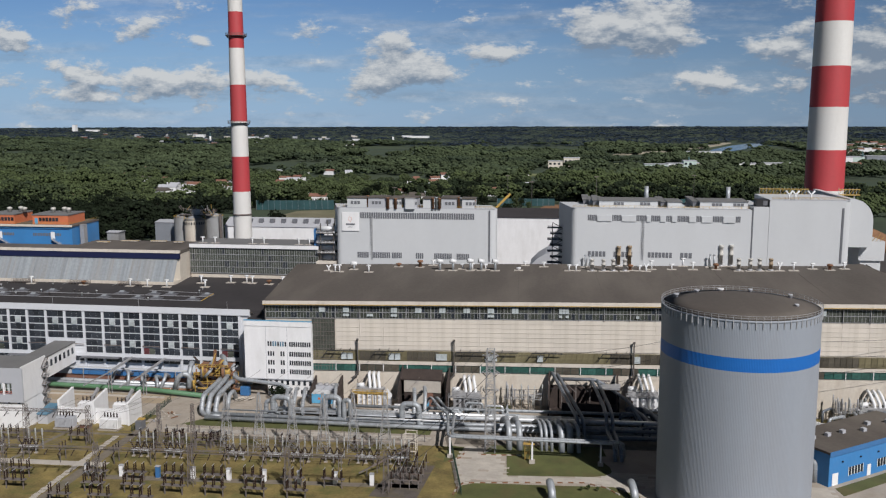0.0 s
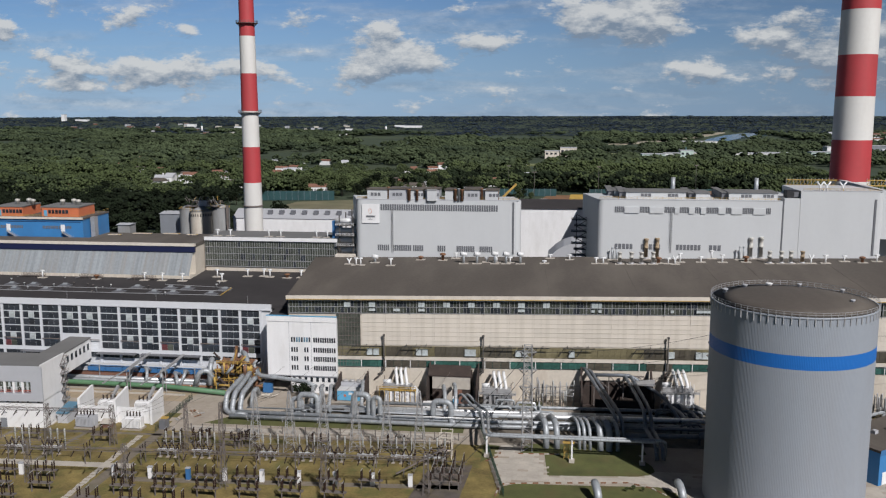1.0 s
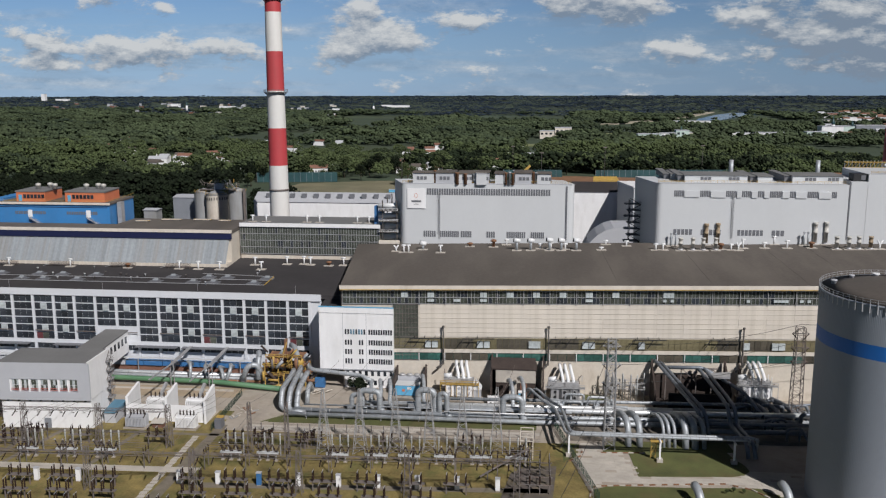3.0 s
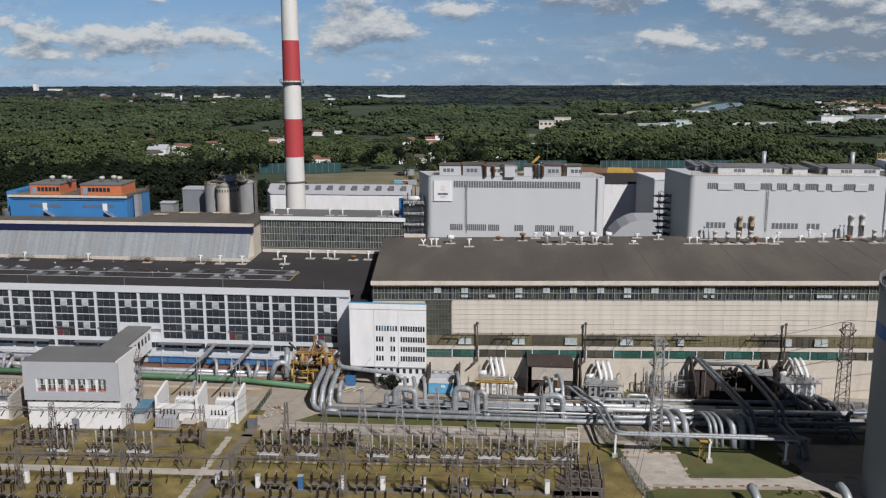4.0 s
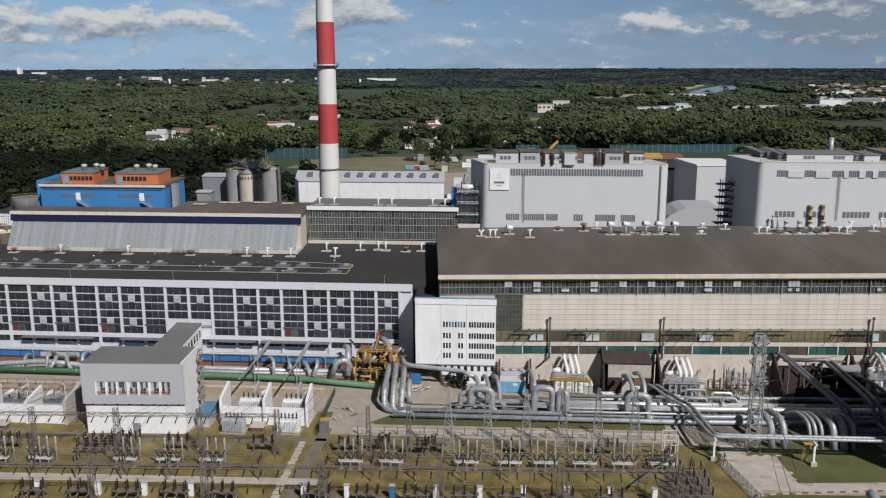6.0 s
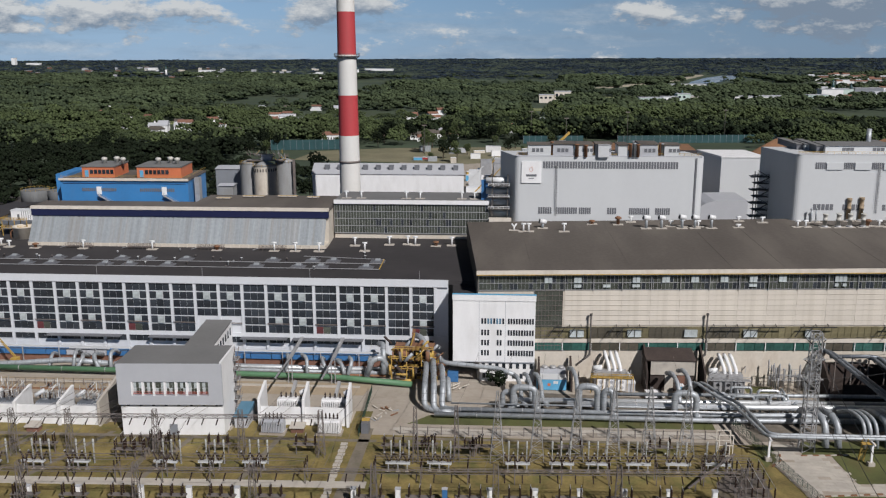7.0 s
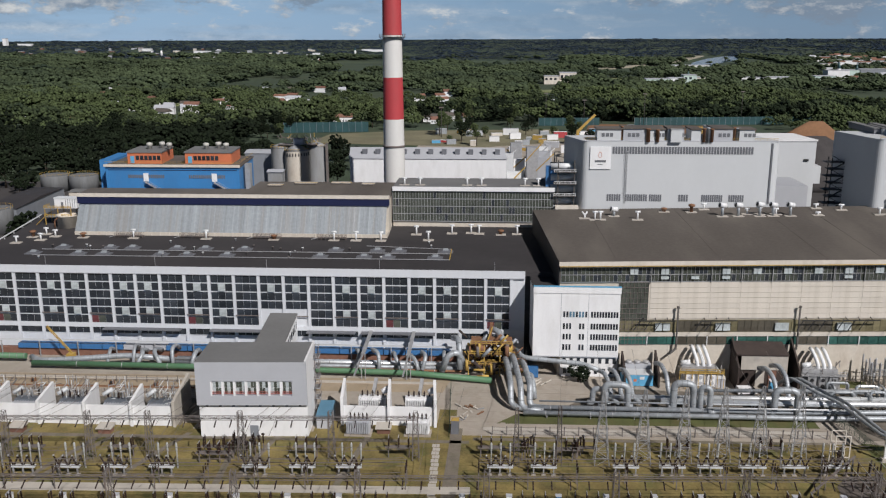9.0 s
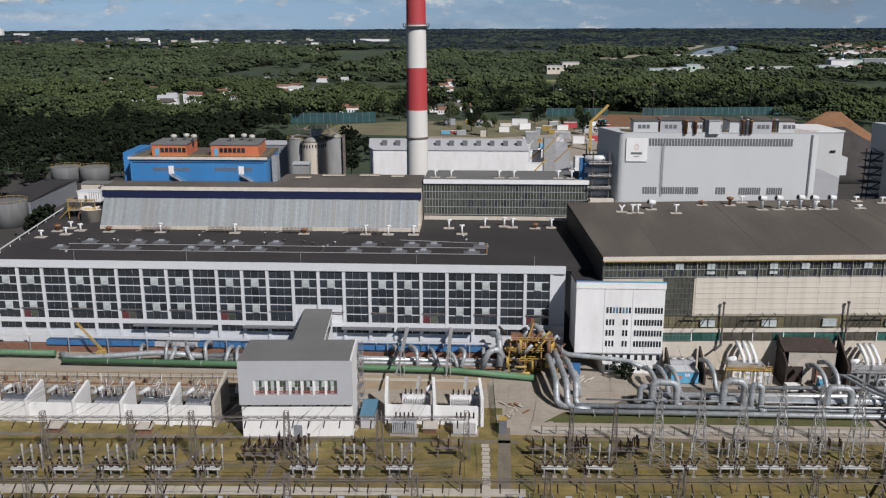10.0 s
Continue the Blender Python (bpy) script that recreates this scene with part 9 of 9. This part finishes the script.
for x, y, h in ((334, 1556, 26), (-1190, 2700, 34), (-560, 2900, 26), (660, 1640, 40), (716, 1690, 30)):
    z0 = ground_height(math.hypot(x, y)) - 0.3
    s = thing("spire", "slender green-topped tower far off", "tower", "far towers", at=(x, y, z0))
    part("shaft", G().lathe((0, 0, 0), [(4, 0), (3.4, h * 0.6)], 10), "white", s)
    part("cap", G().lathe((0, 0, 0), [(4.0, h * 0.6), (2.6, h * 0.72), (0.4, h)], 10), "teal", s)

M["water"] = mat("river_water", (0.03, 0.05, 0.06), 0.12, var=0.1, scale=0.01, fine=0.2, bump=0.02)
M["bank"] = mat("sandy_river_bank", (0.30, 0.27, 0.21), 0.95, var=0.2, scale=0.02, fine=0.2)


def river_sheet(name, poly, lift, material, label, category):
    """A sheet that follows the rise of the land; the woods keep clear of it."""
    tops = [ground_height(math.hypot(x, y)) + lift for x, y in poly]
    tagged(part(name, G().prism(poly, 2.0, tops), material), label, category, kind="structure")
    for x, y in poly:
        for k in range(5):
            CLEAR.append((x, y - 45 * k, 60))


river_sheet("river", [(452, 2110), (500, 2130), (575, 2290), (700, 2530), (860, 2620), (880, 2700), (670, 2660), (590, 2530), (500, 2310)], 2.0, "water", "pale grey-blue bend of a river in the woods", "river")
river_sheet("river_bank", [(205, 2060), (240, 2050), (345, 2180), (455, 2330), (560, 2560), (625, 2720), (600, 2725), (530, 2570), (425, 2345), (310, 2190)], 2.5, "bank", "pale sandy bank along the river", "bank")
M["meadow"] = mat("pale_meadow", (0.17, 0.19, 0.085), 0.95, var=0.3, scale=0.02, fine=0.3)
for x, y, w, d in ((20, 1370, 120, 60), (330, 1370, 110, 40), (150, 1700, 200, 70), (480, 1980, 150, 70), (-560, 1050, 90, 40), (-330, 1500, 110, 50), (420, 1290, 120, 40), (-760, 1350, 80, 40), (60, 2150, 260, 60)):
    for k in range(3):
        CLEAR.append((x, y - d / 2 + k * d / 3, w))
    q = ground_height(math.hypot(x, y - d / 2)) + 1.0
    slab("meadow", [(x - w * 0.5, y - d * 0.4), (x + w * 0.3, y - d * 0.5), (x + w * 0.5, y - d * 0.1), (x + w * 0.45, y + d * 0.4), (x - w * 0.1, y + d * 0.5), (x - w * 0.46, y + d * 0.2)], q + 0.4, "meadow", "pale open meadow among the woods", "meadow", 3.0)

# works clutter behind the white shed
for k in range(45):
    x, y = rh.uniform(-110, 60), rh.uniform(430, 700)
    h, w = rh.uniform(2, 7), rh.uniform(4, 16)
    c = thing("site_cabin", "parked site cabin or truck body in the works yard", "cabin", "site cabins", at=(x, y, 0.1), rz=rh.uniform(-20, 20))
    part("body", G().box(-w / 2, w / 2, -2, 2, 0.2, h), rh.choice(["white", "white", "grey_mid", "red", "yellow", "cream", "pipe", "light_blue"]), c)
    part("roof", G().box(-w / 2 - 0.1, w / 2 + 0.1, -2.1, 2.1, h, h + 0.3), rh.choice(["white", "grey_mid"]), c)
for k in range(26):
    x, y = rh.uniform(-45, -5), rh.uniform(130, 420)
    c = thing("plant_unit", "pale pipework unit behind the gallery", "plant", "plant units", at=(x, y, 0), rz=rh.uniform(-10, 10))
    h = rh.uniform(14, 32)
    part("body", G().box(-4, 4, -3, 3, 0, h), rh.choice(["pipe_white", "grey_mid", "white", "steel"]), c)
    part("frame", G().bar((-5, -3.5, h * 0.7), (6, -3.5, h + 3), 0.6), rh.choice(["yellow", "steel", "pipe_white"]), c)
for x, y, h in ((45, 690, 34), (-105, 640, 30), (120, 760, 36), (240, 800, 36), (10, 800, 34)):
    m = thing("light_mast", "slim steel lighting mast behind the works", "mast", "light masts", at=(x, y, 0))
    part("pole", G().cyl((0, 0, 0), (0, 0, h), 0.35, 0.2, seg=8), "steel_soot", m)
    part("head", G().box(-2.4, 2.4, -0.5, 0.5, h, h + 1.0), "steel_rust", m)
yc = thing("yellow_crane", "yellow loader crane with a raised jib", "crane", at=(20, 480, 0))
part("jib", G().bar((0, 0, 24), (14, 0, 38), 2.0), "yellow", yc)
part("mast", G().bar((0, 0, 0), (0, 0, 25), 2.2), "yellow", yc)
yb = thing("yellow_hopper", "yellow steel hopper on the coal yard", "hopper", at=(88, 330, 9))
part("body", G().prism([(-9, -4), (9, -4), (8, 4), (-8, 4)], 24, [32.0, 32.0, 34.0, 34.0]), "yellow", yb)
part("leg", G().bar((-8, 0, 0), (-8, 0, 24), 1.2), "yellow", yb)
part("leg", G().bar((8, 0, 0), (8, 0, 24), 1.2), "yellow", yb)


# ---- trees ----
def ico(sub):
    bm = bmesh.new()
    bmesh.ops.create_icosphere(bm, subdivisions=sub, radius=1.0)
    v = np.array([p.co[:] for p in bm.verts])
    f = np.array([[q.index for q in face.verts] for face in bm.faces])
    bm.free()
    return v, f


OCT = (np.array([(1, 0, 0), (-1, 0, 0), (0, 1, 0), (0, -1, 0), (0, 0, 1), (0, 0, -1)], float), np.array([(0, 2, 4), (2, 1, 4), (1, 3, 4), (3, 0, 4), (2, 0, 5), (1, 2, 5), (3, 1, 5), (0, 3, 5)]))
rs = np.random.RandomState(4)


def clump_mesh(name, centres, sizes, base, material, rough=0.28, flat=0.85):
    """Joins many uneven clumps of foliage into one mesh."""
    v, f = base
    n, k = len(centres), len(v)
    ang = rs.uniform(0, 2 * math.pi, n)
    c, s = np.cos(ang)[:, None], np.sin(ang)[:, None]
    pv = np.repeat(v[None], n, 0) * (1 + rs.uniform(-rough, rough, (n, k)))[:, :, None]
    x, y = pv[:, :, 0] * c - pv[:, :, 1] * s, pv[:, :, 0] * s + pv[:, :, 1] * c
    pts = np.stack([x, y, pv[:, :, 2] * flat], 2) * sizes[:, None, None] + centres[:, None, :]
    faces = (f[None] + (np.arange(n) * k)[:, None, None]).reshape(-1, 3)
    me = bpy.data.meshes.new(name)
    pts = pts.reshape(-1, 3)
    me.vertices.add(len(pts))
    me.vertices.foreach_set("co", pts.astype(np.float32).ravel())
    me.loops.add(len(faces) * 3)
    me.loops.foreach_set("vertex_index", faces.astype(np.int32).ravel())
    me.polygons.add(len(faces))
    me.polygons.foreach_set("loop_start", np.arange(0, len(faces) * 3, 3, dtype=np.int32))
    me.polygons.foreach_set("use_smooth", np.ones(len(faces), dtype=bool))
    me.update(calc_edges=True)
    me.validate()
    me.materials.append(M[material])
    return me


def crown_points(h, r, n):
    """Clumps spread over an uneven, open crown."""
    out, size = [], []
    lobes = [(rs.uniform(-0.45, 0.45) * r, rs.uniform(-0.45, 0.45) * r, h * rs.uniform(0.45, 0.82), r * rs.uniform(0.45, 0.7)) for _ in range(6)]
    for i in range(n):
        lx, ly, lz, lr = lobes[i % 6]
        d = rs.normal(size=3)
        d /= np.linalg.norm(d)
        q = lr * rs.uniform(0.65, 1.05)
        out.append((lx + d[0] * q, ly + d[1] * q, max(h * 0.18, lz + d[2] * q * 0.85)))
        size.append(r * rs.uniform(0.05, 0.13))
    return np.array(out), np.array(size)


# near-black foliage: cloud shade over these trees is put into the colour
M["leaf_shaded"] = mat("shaded_foliage", (0.012, 0.0185, 0.009), 0.9, var=0.45, scale=0.02, fine=0.5, bump=0.5, rand=0.3, spec=0.15, island=0.35)


def tree(h, r, material, label):
    t = thing("tree", label, "tree", "trees behind the works")
    g = G().lathe((0, 0, 0), [(0.45, -0.3), (0.3, h * 0.35), (0.12, h * 0.75)], 7)
    for k in range(4):
        a = radians(90 * k + 20)
        g.cyl((0, 0, h * (0.28 + 0.08 * k)), (r * 0.5 * math.cos(a), r * 0.5 * math.sin(a), h * (0.55 + 0.06 * k)), 0.16, 0.05, 5)
    part("trunk", g, "bark", t)
    c, s = crown_points(h, r, 400)
    ob = new("crown", clump_mesh("crown", c, s, OCT, material, 0.45))
    ob.parent = t
    return t


protos = [tree(15, 6.0, "leaf_shaded", "broadleaf tree behind the works, coloured as in cloud shade"), tree(18, 7.0, "leaf_shaded", "tall broadleaf tree, coloured as in cloud shade"), tree(12, 5.2, "leaf", "mid-green broadleaf tree behind the works"), tree(20, 6.4, "leaf", "tall mid-green broadleaf tree")]
for p, (x, y) in zip(protos, ((-230, 350), (-260, 352), (-60, 640), (-90, 720))):
    p.matrix_world = pose(x, y, 0)
spots = []
rt = random.Random(2)
while len(spots) < 330:
    zone = rt.random()
    if zone < 0.62:
        x, y = rt.uniform(-560, -150), rt.uniform(150, 690)
        if x > -215 and y < 330:
            continue
        k = 0 if rt.random() < 0.55 else 1
    elif zone < 0.85:
        x, y = rt.uniform(-180, 460), rt.uniform(790, 960)
        k = rt.choice([1, 1, 0, 0])
    else:
        x, y = rt.uniform(-330, 60), rt.uniform(560, 790)
        k = rt.choice([0, 2, 3])
    if (-270 < x < -110 and 470 < y < 700) or (-352 < x < -215 and y < 330):
        continue
    spots.append((x, y, k))
for x, y, k in spots:
    copy_thing(protos[k], pose(x, y, ground_height(math.hypot(x, y)), 0, 0, rt.uniform(0, 360)) @ Matrix.Scale(rt.uniform(0.6, 1.45), 4))
bush = tree(6.0, 3.6, "leaf_shaded", "dark round bush beside the white office block")
bush.matrix_world = pose(-21.0, -5.2, -0.8)
bush["group"] = "bushes"
for k in range(34):
    x, y = (rt.uniform(-480, -362), rt.uniform(215, 345)) if k < 22 else (rt.uniform(-292, -232), rt.uniform(225, 330))
    copy_thing(protos[k % 2], pose(x, y, 0, 0, 0, rt.uniform(0, 360)) @ Matrix.Scale(rt.uniform(0.6, 1.1), 4))
for x, y, s_ in ((-262, 118, 1.7), (-254, 112, 1.5), (-268, 126, 1.3), (92, -71.5, 0.14), (94.5, -72, 0.12), (90, -72.5, 0.12)):
    copy_thing(protos[0] if s_ > 0.5 else protos[2], pose(x, y, 0) @ Matrix.Scale(s_, 4))


def wood(name, label, ymin, ymax, n, size, base, material, subs, gap, xs=None, flat=0.8, lift=1.0, fat=1.0):
    cs, ss = [], []
    plots = np.array(CLEAR)
    tries = 0
    while len(ss) < n * subs and tries < n * 6:
        tries += 1
        y = math.sqrt(rs.uniform(ymin ** 2, ymax ** 2))
        x = rs.uniform(*xs) if xs else rs.uniform(-0.72 * y - 120, 0.66 * y + 160)
        d = noise.noise(Vector((x * 0.0035, y * 0.0022, 1.7))) + 0.45 * noise.noise(Vector((x * 0.013, y * 0.009, 5.1)))
        if d < gap or math.hypot(x, y) > 4600 or (-140 < x < 260 and y < 800) or (x > -222 and y < 330) or (-300 < x < -120 and 480 < y < 715) or (-350 < x < -222 and y < 328):
            continue
        if np.any((np.abs(plots[:, 0] - x) < plots[:, 2] / 2 + 5) & (y - plots[:, 1] > -30 - plots[:, 1] * 0.012) & (y - plots[:, 1] < 16)):
            continue
        z = ground_height(math.hypot(x, y))
        stand = noise.noise(Vector((x * 0.006, y * 0.004, 9.3)))
        h = rs.uniform(0.5, 1.45) * size * (1.0 + 0.55 * stand)
        if subs == 1:
            cs.append((x, y, z + h * 0.25)), ss.append(h)
        else:
            rx, top = h * rs.uniform(0.6, 1.05), h * rs.uniform(0.8, 1.2)
            for _ in range(subs):
                a, q = rs.uniform(0, 2 * math.pi), math.sqrt(rs.uniform(0, 1))
                cs.append((x + math.cos(a) * q * rx, y + math.sin(a) * q * rx, z + lift * top * (0.5 + 0.5 * math.sqrt(max(0.0, 1 - q * q))) + lift * rs.uniform(-0.12, 0.08) * h)), ss.append(h * rs.uniform(0.5, 1.0) * (0.62 * fat / subs ** 0.32))
    ob = new(name, clump_mesh(name, np.array(cs), np.array(ss), base, material, 0.3, flat))
    return tagged(ob, label, "woods", kind="stuff")


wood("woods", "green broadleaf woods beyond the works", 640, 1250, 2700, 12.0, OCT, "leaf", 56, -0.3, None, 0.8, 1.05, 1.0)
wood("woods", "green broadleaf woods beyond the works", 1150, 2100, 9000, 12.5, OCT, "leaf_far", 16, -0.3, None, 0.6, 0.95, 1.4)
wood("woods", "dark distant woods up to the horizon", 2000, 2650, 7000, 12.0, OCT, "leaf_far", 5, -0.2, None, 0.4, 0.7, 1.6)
wood("woods", "far woods on the horizon, dark blue for haze and shade", 2500, 4600, 15000, 20.0, OCT, "woods_haze", 2, -0.9, None, 0.1, 0.16)
wood("woods", "dark belt of trees behind the works yard", 805, 960, 620, 12.5, OCT, "leaf_shaded", 20, -0.9, (-130, 640))
wood("woods", "dense trees beside the works, coloured as in cloud shade", 232, 680, 520, 11.0, OCT, "leaf_shaded", 40, -0.45, (-640, -150))
